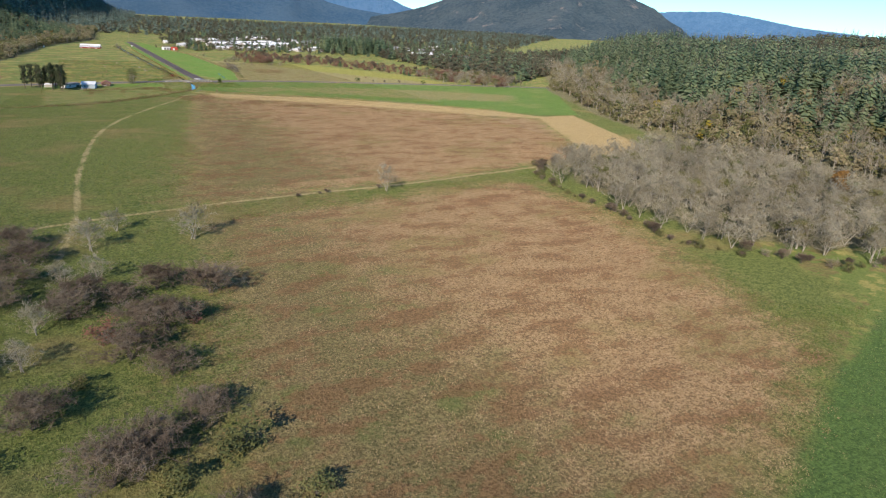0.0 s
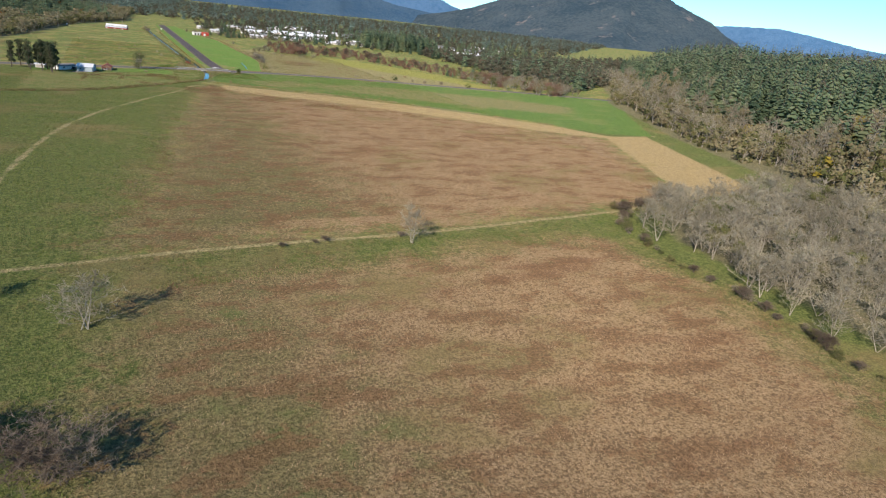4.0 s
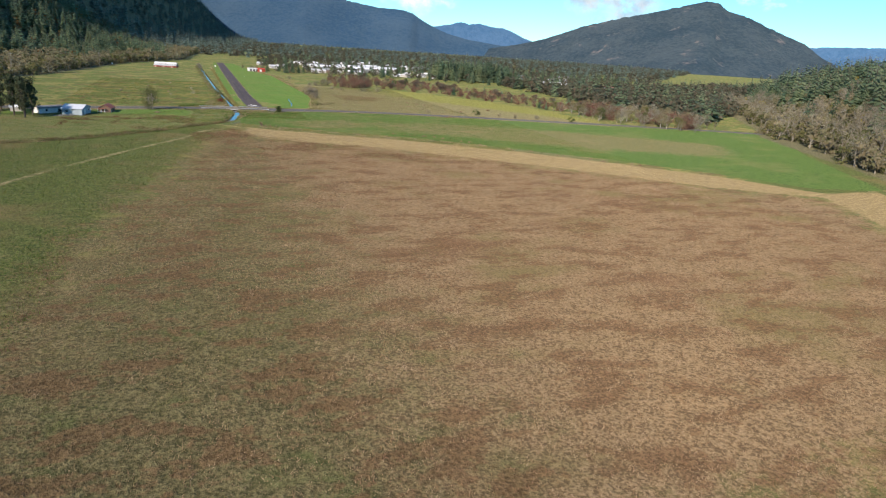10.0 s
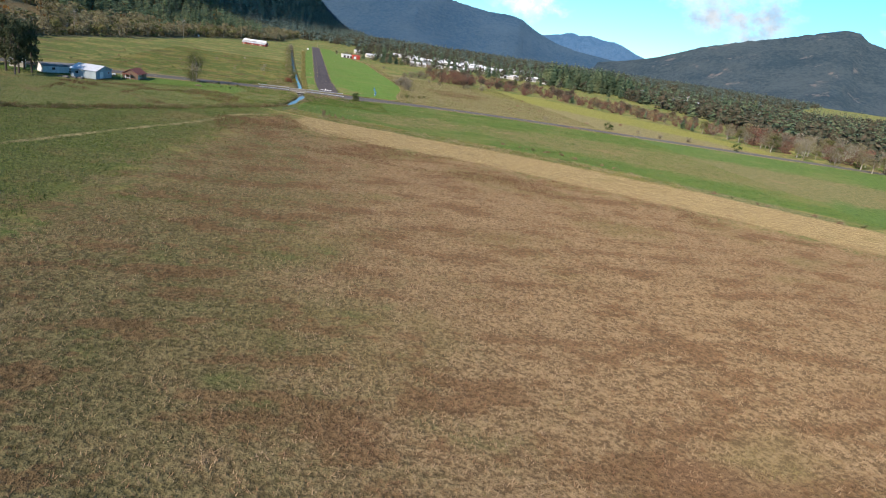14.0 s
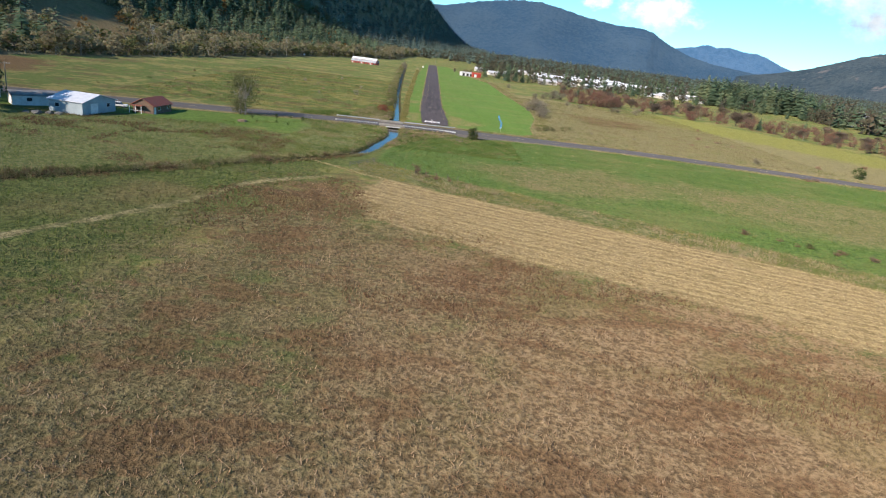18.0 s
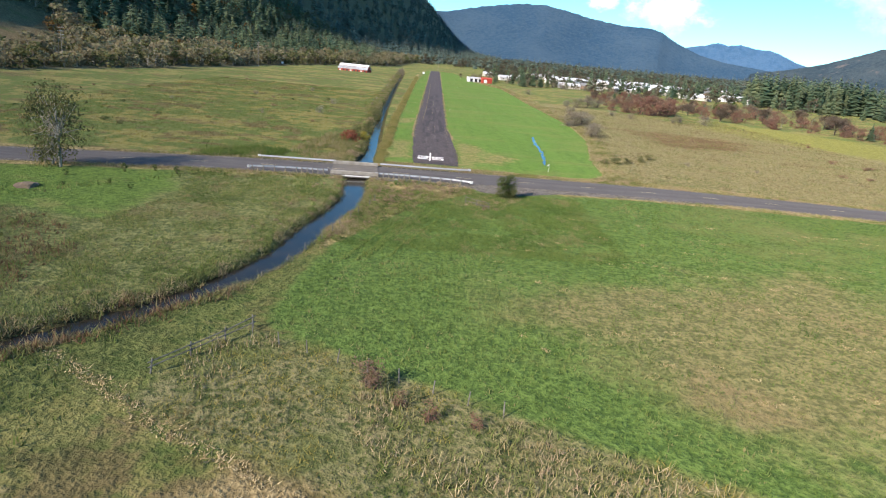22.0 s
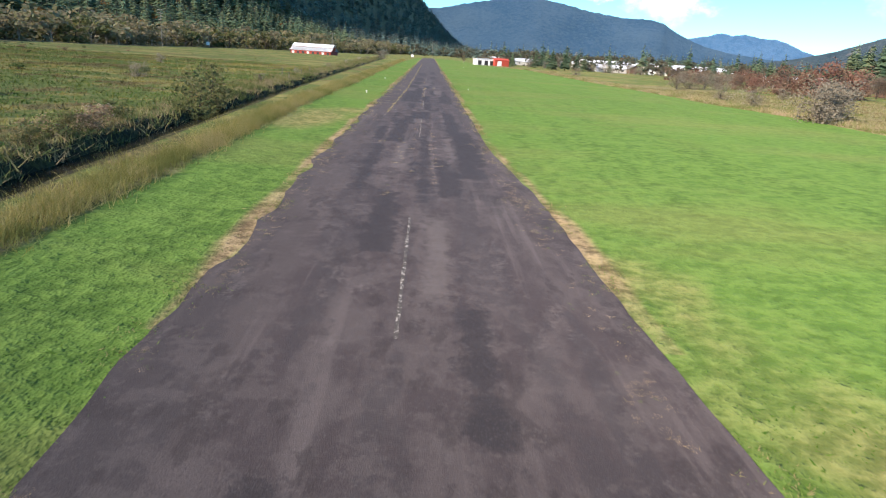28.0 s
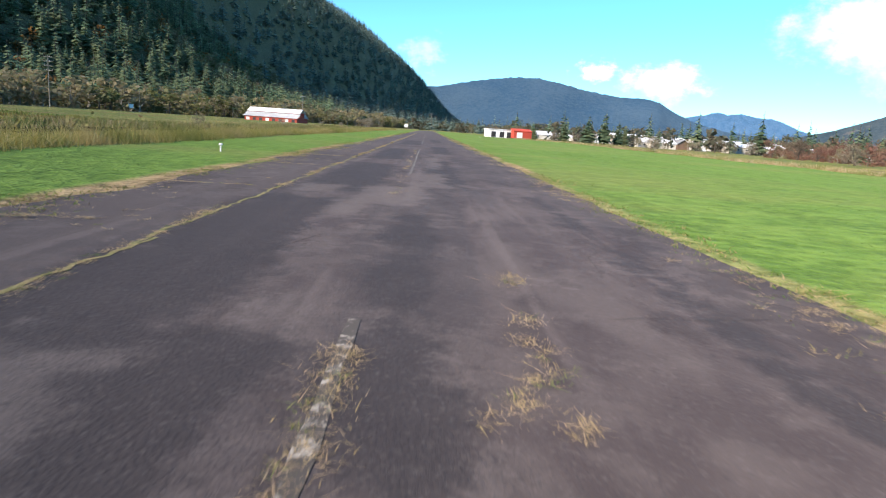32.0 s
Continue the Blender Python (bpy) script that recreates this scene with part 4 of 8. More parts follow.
for i in range(4):
    kind("fir%d" % i, conifer(20 + i, 15, 7, 0.15 + 0.02 * i, 0.08), MAT_BARK, MAT_FIR)
    kind("pine%d" % i, leaf_tree(40 + i, 34, 60, 0.62, 0.17, 0.030, 0.10), MAT_BARK, MAT_PINE)
    kind("alder%d" % i, bare_tree(60 + i, 13, 2, 0.30, 6), MAT_PALE_BARK, MAT_TWIG)
    kind("snag%d" % i, bare_tree(70 + i, 9, 4, 0.36, 7), MAT_PALE_BARK, MAT_TWIG)
    kind("thicket%d" % i, bare_tree(80 + i, 7, 9, 0.62, 22), MAT_BARK, MAT_TWIG_DARK)
    kind("olive%d" % i, leaf_tree(100 + i, 18, 60, 0.35, 0.30, 0.035), MAT_PALE_BARK, MAT_OLIVE)
    kind("tan%d" % i, leaf_tree(110 + i, 18, 56, 0.4, 0.26, 0.03, 0.2), MAT_PALE_BARK, MAT_TAN)
    kind("yellow%d" % i, leaf_tree(120 + i, 11, 40), MAT_PALE_BARK, MAT_YELLOW)
    kind("rustshrub%d" % i, leaf_tree(140 + i, 20, 44, 0.12, 0.5, 0.05, -0.15), MAT_BARK, MAT_REDBROWN)
    kind("greenshrub%d" % i, leaf_tree(150 + i, 16, 56, 0.12, 0.5, 0.055, -0.15), MAT_BARK, MAT_GREENBUSH)
    kind("yellowshrub%d" % i, leaf_tree(160 + i, 16, 56, 0.12, 0.5, 0.055, -0.15), MAT_BARK, MAT_OLIVE)
    kind("greyshrub%d" % i, leaf_tree(145 + i, 24, 56, 0.10, 0.48, 0.036, -0.2), MAT_BARK, MAT_TWIG_GREY)
    kind("sparse%d" % i, leaf_tree(400 + i, 34, 60, 0.45, 0.44, 0.024, 0.0), MAT_PALE_BARK, MAT_OLIVE)
    kind("nearred%d" % i, leaf_tree(330 + i, 18, 70, 0.15, 0.5, 0.05, -0.15), MAT_BARK, MAT_RED)
    kind("neargold%d" % i, leaf_tree(340 + i, 18, 70, 0.12, 0.5, 0.05, -0.15), MAT_BARK, MAT_YELLOW)
    kind("nearolive%d" % i, leaf_tree(350 + i, 18, 70, 0.12, 0.5, 0.05, -0.15), MAT_BARK, MAT_OLIVE)
    kind("nearwild%d" % i, leaf_tree(360 + i, 34, 60, 0.12, 0.34, 0.034, -0.2), MAT_PALE_BARK, MAT_WILD)
    kind("weed%d" % i, leaf_tree(370 + i, 12, 60, 0.10, 0.6, 0.075, -0.1), MAT_BARK, MAT_WEED)
    kind("dock%d" % i, leaf_tree(380 + i, 12, 60, 0.10, 0.6, 0.065, -0.1), MAT_BARK, MAT_DOCK)
    kind("orange%d" % i, leaf_tree(170 + i, 11, 40), MAT_BARK, MAT_ORANGE)


def ground_z(x, y):
    """Height of the ground sheet under a point, from the sheet itself."""
    i, j = int(np.clip(np.searchsorted(gx, x) - 1, 0, nx - 2)), int(np.clip(np.searchsorted(gy, y) - 1, 0, ny - 2))
    u, w = (x - gx[i]) / (gx[i + 1] - gx[i]), (y - gy[j]) / (gy[j + 1] - gy[j])
    a, b, c, d = Z[j * nx + i], Z[j * nx + i + 1], Z[(j + 1) * nx + i], Z[(j + 1) * nx + i + 1]
    return float((a * (1 - u) + b * u) * (1 - w) + (c * (1 - u) + d * u) * w)


def sheet_z(x, y):
    """The same on arrays."""
    i, j = np.clip(np.searchsorted(gx, x) - 1, 0, nx - 2), np.clip(np.searchsorted(gy, y) - 1, 0, ny - 2)
    u, w = (x - gx[i]) / (gx[i + 1] - gx[i]), (y - gy[j]) / (gy[j + 1] - gy[j])
    k = j * nx + i
    return (Z[k] * (1 - u) + Z[k + 1] * u) * (1 - w) + (Z[k + nx] * (1 - u) + Z[k + nx + 1] * u) * w


def tree_at(sort, x, y, high, name, label, category="tree", group="", wide=1.0, sink=0.05):
    z = ground_z(x, y) - sink
    root = empty(name, Matrix.LocRotScale((x, y, z), Euler((0, 0, rng.uniform(0, 6.28))), (high * wide, high * wide, high)), label, category, group)
    t, c, _ = KIND[sort]
    for n, me in (("trunk", t), ("crown", c)):
        new(n, me).parent = root
    return root


def wood_of(name, label, sorts, xs, ys, hs, mats, wide=(0.9, 1.2), part_name="trunks"):
    """A wood too large to count: all crowns in one mesh, all trunks in another."""
    zs = sheet_z(xs, ys) - 0.2
    which = rng.integers(0, len(sorts), len(xs))
    turn, w = rng.uniform(0, 6.28, len(xs)), hs * rng.uniform(*wide, len(xs))
    out = []
    for piece in (1, 0):
        vs, fs, o = [], [], 0
        for k, s in enumerate(sorts):
            m = which == k
            if not m.any():
                continue
            v, f = KIND[s][2][piece]
            c, sn = np.cos(turn[m])[:, None], np.sin(turn[m])[:, None]
            px = (v[None, :, 0] * c - v[None, :, 1] * sn) * w[m][:, None] + xs[m][:, None]
            py = (v[None, :, 0] * sn + v[None, :, 1] * c) * w[m][:, None] + ys[m][:, None]
            pz = v[None, :, 2] * hs[m][:, None] + zs[m][:, None]
            vs.append(np.stack([px, py, pz], 2).reshape(-1, 3))
            fs.append((f[None] + (np.arange(m.sum()) * len(v))[:, None, None] + o).reshape(-1, 3))
            o += m.sum() * len(v)
        out.append((np.concatenate(vs), np.concatenate(fs)))
    root = tagged(new(name, mesh_tris(name, *out[0], [mats[0]])), label, "trees", kind="stuff")
    new(part_name, mesh_tris(part_name, *out[1], [mats[1]])).parent = root
    return root


def scatter(x0, x1, y0, y1, step, ok):
    """Jittered grid points in a rectangle for which ok(x, y) holds."""
    a, b = np.meshgrid(np.arange(x0, x1, step), np.arange(y0, y1, step))
    a, b = a.ravel() + rng.uniform(-0.45, 0.45, a.size) * step, b.ravel() + rng.uniform(-0.45, 0.45, a.size) * step
    m = ok(a, b)
    return a[m], b[m]


def bench_e(x, y):
    return x - np.interp(y, XR_Y, XR_X)


def hill_d(x, y):
    return np.interp(y, XB_Y, XB_X) - x


for i in range(4):
    kind("lodfir%d" % i, conifer(35 + i, 10, 6, 0.16 + 0.015 * i, 0.07), MAT_BARK, MAT_FIR)
kind("farfir0", conifer(31, 6, 5, 0.18, 0.04), MAT_BARK, MAT_FIR)
kind("farfir1", conifer(32, 6, 5, 0.21, 0.04), MAT_BARK, MAT_FIR)
kind("lodyellow0", leaf_tree(200, 8, 12, 0.2, 0.36, 0.12, -0.05), MAT_PALE_BARK, MAT_YELLOW)
kind("lodorange0", leaf_tree(201, 8, 12, 0.2, 0.36, 0.12, -0.05), MAT_PALE_BARK, MAT_ORANGE)
for i in range(3):
    kind("lodtan%d" % i, leaf_tree(180 + i, 10, 15, 0.2, 0.38, 0.10, -0.05), MAT_PALE_BARK, MAT_TAN)
    kind("lodolive%d" % i, leaf_tree(190 + i, 10, 15, 0.2, 0.40, 0.10, -0.05), MAT_PALE_BARK, MAT_OLIVE)
for i in range(3):
    kind("lodalder%d" % i, bare_tree(210 + i, 7, 2, 0.34, 5), MAT_PALE_BARK, MAT_TWIG)
kind("faroak0", leaf_tree(33, 7, 8, 0.2, 0.42, 0.17, -0.1), MAT_BARK, MAT_TAN)
kind("faroak1", leaf_tree(34, 7, 8, 0.2, 0.42, 0.17, -0.1), MAT_BARK, MAT_OLIVE)

# conifers on the bench east of the fields
xs, ys = scatter(180, 760, -760, 330, 7.9, lambda x, y: (bench_e(x, y) > 52 + 40 * fbm(x, y, 60, 2, 8)) & (bench_e(x, y) < 280) & (y < 330 - 0.2 * x) & (fbm(x, y, 60, 3, 21) > -0.10))
wood_of("conifer_forest", "dense dark green conifer forest on the rising ground", ["lodfir0", "lodfir1", "lodfir2", "lodfir3"], xs, ys, rng.uniform(21, 38, len(xs)), (MAT_FIR, MAT_BARK), (0.95, 1.3))
xs, ys = scatter(160, 560, -760, 330, 8.5, lambda x, y: (bench_e(x, y) > 2 + 12 * fbm(x, y, 40, 2, 4)) & ((bench_e(x, y) < 85 + 70 * fbm(x, y, 80, 2, 6)) | ((fbm(x, y, 60, 3, 21) < -0.04) & (bench_e(x, y) < 330))) & (inside(GROVE, x, y) < 0))
k = rng.uniform(0, 1, len(xs))
wood_of("alder_edge", "half-bare tan alders along the edge of the woods", ["lodtan0", "lodtan1", "lodtan2"], xs[k < 0.36], ys[k < 0.36], rng.uniform(9, 17, (k < 0.36).sum()), (MAT_TAN, MAT_PALE_BARK), (0.9, 1.3))
m_ = (k >= 0.36) & (k < 0.68)
wood_of("bare_alders", "tall pale leafless alders along the edge of the woods", ["lodalder0", "lodalder1", "lodalder2"], xs[m_], ys[m_], rng.uniform(13, 20, m_.sum()), (MAT_TWIG, MAT_PALE_BARK), (1.1, 1.5))
wood_of("olive_edge", "olive broad-leaved trees along the edge of the woods", ["lodolive0", "lodolive1", "lodolive2"], xs[k >= 0.68], ys[k >= 0.68], rng.uniform(7, 14, (k >= 0.68).sum()), (MAT_OLIVE, MAT_PALE_BARK), (1.0, 1.5))
xs, ys = scatter(200, 700, -760, 250, 46, lambda x, y: (bench_e(x, y) > 20) & (bench_e(x, y) < 330))
wood_of("yellow_trees", "yellow and orange autumn trees scattered in the forest", ["lodyellow0"], xs, ys, rng.uniform(10, 19, len(xs)), (MAT_YELLOW, MAT_PALE_BARK))

# the wooded hill west of the valley
xs, ys = scatter(-760, 60, -420, 900, 10.4, lambda x, y: (hill_d(x, y) > 30 + 24 * fbm(x, y, 70, 2, 9)) & (hill_d(x, y) < 330) & (inside(CLEARING, x, y) < 0) & (fbm(x, y, 70, 2, 15) < 0.06 + 0.35 * ss(hill_d(x, y), 120, 260)))
wood_of("hill_conifers", "dark conifers covering the lower slope of the hill", ["lodfir0", "farfir0", "lodfir2", "farfir1"], xs, ys, rng.uniform(13, 29, len(xs)), (MAT_FIR, MAT_BARK), (1.2, 1.8))
xs, ys = scatter(-900, 420, 600, 3300, 25, lambda x, y: (hill_d(x, y) > 20) & (hill_d(x, y) < 700) & (y > 880))
wood_of("far_hill_conifers", "dark conifers along the ridge of the hill", ["farfir0", "farfir1"], xs, ys, rng.uniform(20, 34, len(xs)), (MAT_HAZED_FIR, MAT_BARK), (1.3, 1.8))
xs, ys = scatter(-900, 0, -420, 900, 18, lambda x, y: (hill_d(x, y) >= 330) & (hill_d(x, y) < 640))
wood_of("upper_hill_conifers", "conifers on the upper slope of the hill", ["farfir0", "farfir1"], xs, ys, rng.uniform(18, 30, len(xs)), (MAT_HAZED_FIR, MAT_BARK), (1.3, 1.7))
xs, ys = scatter(-420, 60, -260, 1000, 9.0, lambda x, y: (hill_d(x, y) > 3) & ((hill_d(x, y) < 46 + 30 * fbm(x, y, 60, 2, 12)) | ((fbm(x, y, 70, 2, 15) > 0.0 + 0.36 * ss(hill_d(x, y), 120, 260)) & (hill_d(x, y) < 300))) & (inside(CLEARING, x, y) < 0))
k = rng.uniform(0, 1, len(xs))
wood_of("hill_foot_trees", "greyish tan alders at the foot of the hill", ["lodtan0", "lodtan1", "lodtan2"], xs[k < 0.55], ys[k < 0.55], rng.uniform(8, 16, (k < 0.55).sum()), (MAT_TAN, MAT_PALE_BARK), (1.2, 1.6))
wood_of("hill_foot_bushes", "olive bushes at the foot of the hill", ["lodolive0", "lodolive1", "lodolive2"], xs[k >= 0.55], ys[k >= 0.55], rng.uniform(7, 13, (k >= 0.55).sum()), (MAT_OLIVE, MAT_BARK), (1.3, 1.8))
xs, ys = scatter(-520, 40, -260, 900, 40, lambda x, y: (hill_d(x, y) > 30) & (hill_d(x, y) < 230))
wood_of("hill_orange_trees", "orange and rust maples among the hill's conifers", ["lodorange0"], xs, ys, rng.uniform(9, 16, len(xs)), (MAT_ORANGE, MAT_BARK))

# woods on the valley floor behind and beside the town
xs, ys = scatter(-60, 2300, 560, 2600, 30, lambda x, y: (hill_d(x, y) < 10) & (y > 900 - 0.35 * x) & (x < 0.95 * y + 200))
k = rng.uniform(0, 1, len(xs))
wood_of("valley_woods", "tan and grey woods on the valley floor", ["faroak0", "faroak1"], xs[k < 0.45], ys[k < 0.45], rng.uniform(10, 18, (k < 0.45).sum()), (MAT_MIXED, MAT_BARK), (1.3, 2.0))
wood_of("valley_conifers", "dark conifers scattered over the valley floor", ["farfir0", "farfir1"], xs[k >= 0.45], ys[k >= 0.45], rng.uniform(14, 30, (k >= 0.45).sum()), (MAT_HAZED_FIR, MAT_BARK), (1.3, 1.9))
EAST_WOODS = [(338, -44), (480, 60), (620, 250), (720, 420), (650, 460), (565, 322), (470, 320), (352, 380), (345, 200), (336, 60)]
xs, ys = scatter(330, 1500, -80, 900, 14, lambda x, y: (inside(EAST_WOODS, x, y) > 0) | ((bench_e(x, np.minimum(y, 250)) > -20) & (y < 60 + 0.55 * x) & (bench_e(x, np.minimum(y, 250)) > 270 * (y < 250)) & (rng.uniform(0, 1, x.shape) < 0.6)))
k = rng.uniform(0, 1, len(xs))
wood_of("east_woods", "tan alder woods east of the road", ["faroak0", "faroak1"], xs[k < 0.6], ys[k < 0.6], rng.uniform(9, 19, (k < 0.6).sum()), (MAT_MIXED, MAT_BARK), (1.2, 1.7))
wood_of("east_conifers", "conifers among the alder woods", ["farfir0", "farfir1"], xs[k >= 0.6], ys[k >= 0.6], rng.uniform(16, 30, (k >= 0.6).sum()), (MAT_FIR, MAT_BARK), (1.1, 1.5))

# the grey grove beside the fields, tree by tree
xs, ys = scatter(50, 220, -570, -395, 8.8, lambda x, y: inside(GROVE, x, y) > 1.0)
for i, (x, y) in enumerate(zip(xs, ys)):
    tree_at(("alder%d" % (i % 4)) if i % 5 else ("snag%d" % (i % 4)), x, y, rng.uniform(8.5, 12.5), "alder", "leafless pale grey alder in a dense grove", "tree", "alders of the grove", rng.uniform(1.2, 1.7))
xs, ys = scatter(70, 215, -565, -400, 15, lambda x, y: (inside(GROVE, x, y) > 6) & (x - 0.25 * y > 205 + 40 * fbm(x, y, 30, 2, 77)))
for i, (x, y) in enumerate(zip(xs, ys)):
    tree_at("olive%d" % (i % 4), x, y, rng.uniform(7, 11), "willow", "olive-green leafy willow among bare alders", "tree", "willows of the grove", rng.uniform(1.1, 1.5))
for x, y, h in ((72, -424, 4.5), (60, -520, 4), (66, -533, 3.6), (86, -556, 4), (60, -500, 3), (84, -404, 3.5), (90, -402, 3.8), (110, -480, 6), (140, -520, 6)):
    tree_at("yellowshrub%d" % (int(x) % 4), x, y, h, "shrub", "low olive shrub at the edge of the grove", "shrub", "shrubs of the grove", 1.1)
tree_at("orange1", 170, -505, 15, "maple", "orange maple in full autumn colour", "tree")
tree_at("orange0", 182, -498, 13, "maple", "orange maple in full autumn colour", "tree")

# scrub at the edge of the near field
SCRUB = [(-85.7, -456, 9, 1), (-104.8, -440, 6, 1), (-112.5, -456, 8, 1), (-127, -462, 5, 0), (-131, -448, 5, 0), (-100, -490, 5, 0), (-89, -497, 5.5, 0), (-101, -513, 5.5, 0), (-95, -510, 3.5, 2), (-109, -523, 5, 0), (-125, -505, 6, 1), (-119, -500, 5, 0), (-127, -520, 5.5, 1), (-125, -540, 5, 0), (-103, -532, 4, 0),
         (-100.4, -549, 4, 0), (-110, -556, 5, 0), (-97, -560, 5.5, 3), (-115, -560, 5, 0), (-107, -565, 4.5, 3), (-113, -512, 4.5, 2), (-134, -490, 5, 0), (-120, -482, 6, 1), (-112, -480, 6, 1), (-109, -495, 3.5, 0), (-137, -520, 4.5, 0), (-133, -551, 4, 2), (-118, -530, 3, 3), (-106, -508, 4.2, 0), (-115, -491, 4.5, 0), (-130, -478, 5, 0), (-139, -460, 5, 0), (-90, -575, 4, 3), (-103, -578, 4.5, 0)]
for i, (x, y, h, s) in enumerate(SCRUB):
    sort = ("thicket%d", "snag%d", "rustshrub%d", "yellowshrub%d")[s] % (i % 4)
    tree_at(sort, x, y, h * 1.12, "shrub", ("dark leafless thicket in rough grass", "pale leafless small tree in rough grass", "brown shrub with a few dry leaves", "olive shrub in rough grass")[s], "shrub", "scrub along the field", (2.0, 1.5, 1.6, 1.5)[s])
tree_at("snag1", -6.6, -424.5, 10.5, "small_tree", "pale leafless many-stemmed tree beside the mown path", "tree", wide=1.0)
for x, y, h in ((-30, -419, 1.4), (-33, -420, 1.0), (-42, -421, 1.2), (-8, -419.5, 1.5), (84, -408, 3.2), (88, -406, 3.0)):
    tree_at("thicket%d" % (int(abs(x)) % 4), x, y, h, "shrub", "low dark bramble beside the mown path", "shrub", "brambles along the path", 1.6)

# beside the road, the creek and the runway
tree_at("sparse0", -58.5, -36.0, 14.5, "alder", "tall thinly leaved olive alder by the road", "tree", wide=0.8)
tree_at("sparse1", -60.5, -34.5, 13, "alder", "tall thinly leaved olive alder by the road", "tree", wide=0.75)
for x, y, h in ((-132, -56, 19), (-127, -62, 20), (-122, -58, 18), (-116, -67, 20), (-111, -74, 21), (-118, -78, 22), (-113, -80, 21), (-112, -86, 19), (-125, -74, 18), (-136, -66, 19)):
    tree_at("pine%d" % (int(abs(x)) % 4), x, y, h, "pine", "tall pine with a bare lower trunk beside the houses", "pine", "pines beside the houses", 0.9)
tree_at("nearwild0", 13.2, -30.6, 4.6, "shrub", "loose olive-green shrub beside the road", "shrub", wide=1.15)
tree_at("nearwild1", 12.7, -30.9, 3.0, "shrub", "dense olive-green shrub beside the road", "shrub", wide=1.5)
tree_at("nearwild2", 13.9, -30.4, 2.7, "shrub", "dense olive-green shrub beside the road", "shrub", wide=1.6)
for x, y, h in ((12.9, -30.3, 2.0), (14.2, -30.9, 2.2), (12.2, -31.0, 1.5)):
    tree_at("nearolive%d" % (int(x) % 4), x, y, h, "shrub", "low olive shrub at the foot of a taller one", "shrub", wide=1.2)
tree_at("nearred0", -19.6, 17.8, 3.1, "shrub", "dark red shrub on the creek bank", "shrub", wide=1.5)
tree_at("nearred1", -17.6, 15.0, 1.8, "shrub", "dark red shrub on the creek bank", "shrub", wide=1.1)
tree_at("neargold0", -16.4, 20.0, 2.7, "shrub", "yellow-green shrub on the creek bank", "shrub", wide=1.2)
tree_at("nearolive1", -19.0, 23.5, 3.6, "shrub", "olive shrub on the creek bank", "shrub", wide=1.0)
for i in range(34):
    y = -6 + i * 2.1 + rng.normal(0, 0.6)
    x = float(np.interp(y, [-6, 12, 40, 90], [-15.7, -16.0, -17.8, -20.2])) - abs(rng.normal(0, 1.1))
    s = ("nearolive%d", "weed%d", "dock%d", "nearolive%d")[int(rng.integers(0, 4))]
    tree_at(s % (i % 4), x, y, rng.uniform(0.8, 1.7), "shrub", "low tangled olive and brown shrub on the ditch bank", "shrub", "shrubs on the ditch bank", 1.35)
for x, y, h in ((-18.6, 79, 4.4), (-18.2, 75, 3.8), (-19.5, 83, 3.6)):
    tree_at("nearolive%d" % (int(y) % 4), x, y, h, "shrub", "dense olive-brown shrub beside the ditch", "shrub", "shrubs along the ditch", 1.15)
for x, y, h in ((-37, 75, 2.6), (-38, 110, 2.2), (-25, 150, 1.3), (-26.5, 200, 1.4), (-28, 250, 1.5), (-30, 310, 1.6), (-31, 360, 1.8), (-30, 420, 4.5), (-31, 460, 6), (-29, 440, 5), (-55, 160, 2.0), (-70, 120, 2.0), (-24, 118, 1.3), (-52, 60, 1.6), (-85, 75, 1.4)):
    tree_at("greyshrub%d" % (int(abs(x)) % 4), x, y, h, "shrub", "brown leafless shrub beside the ditch", "shrub", "shrubs along the ditch", 1.35)
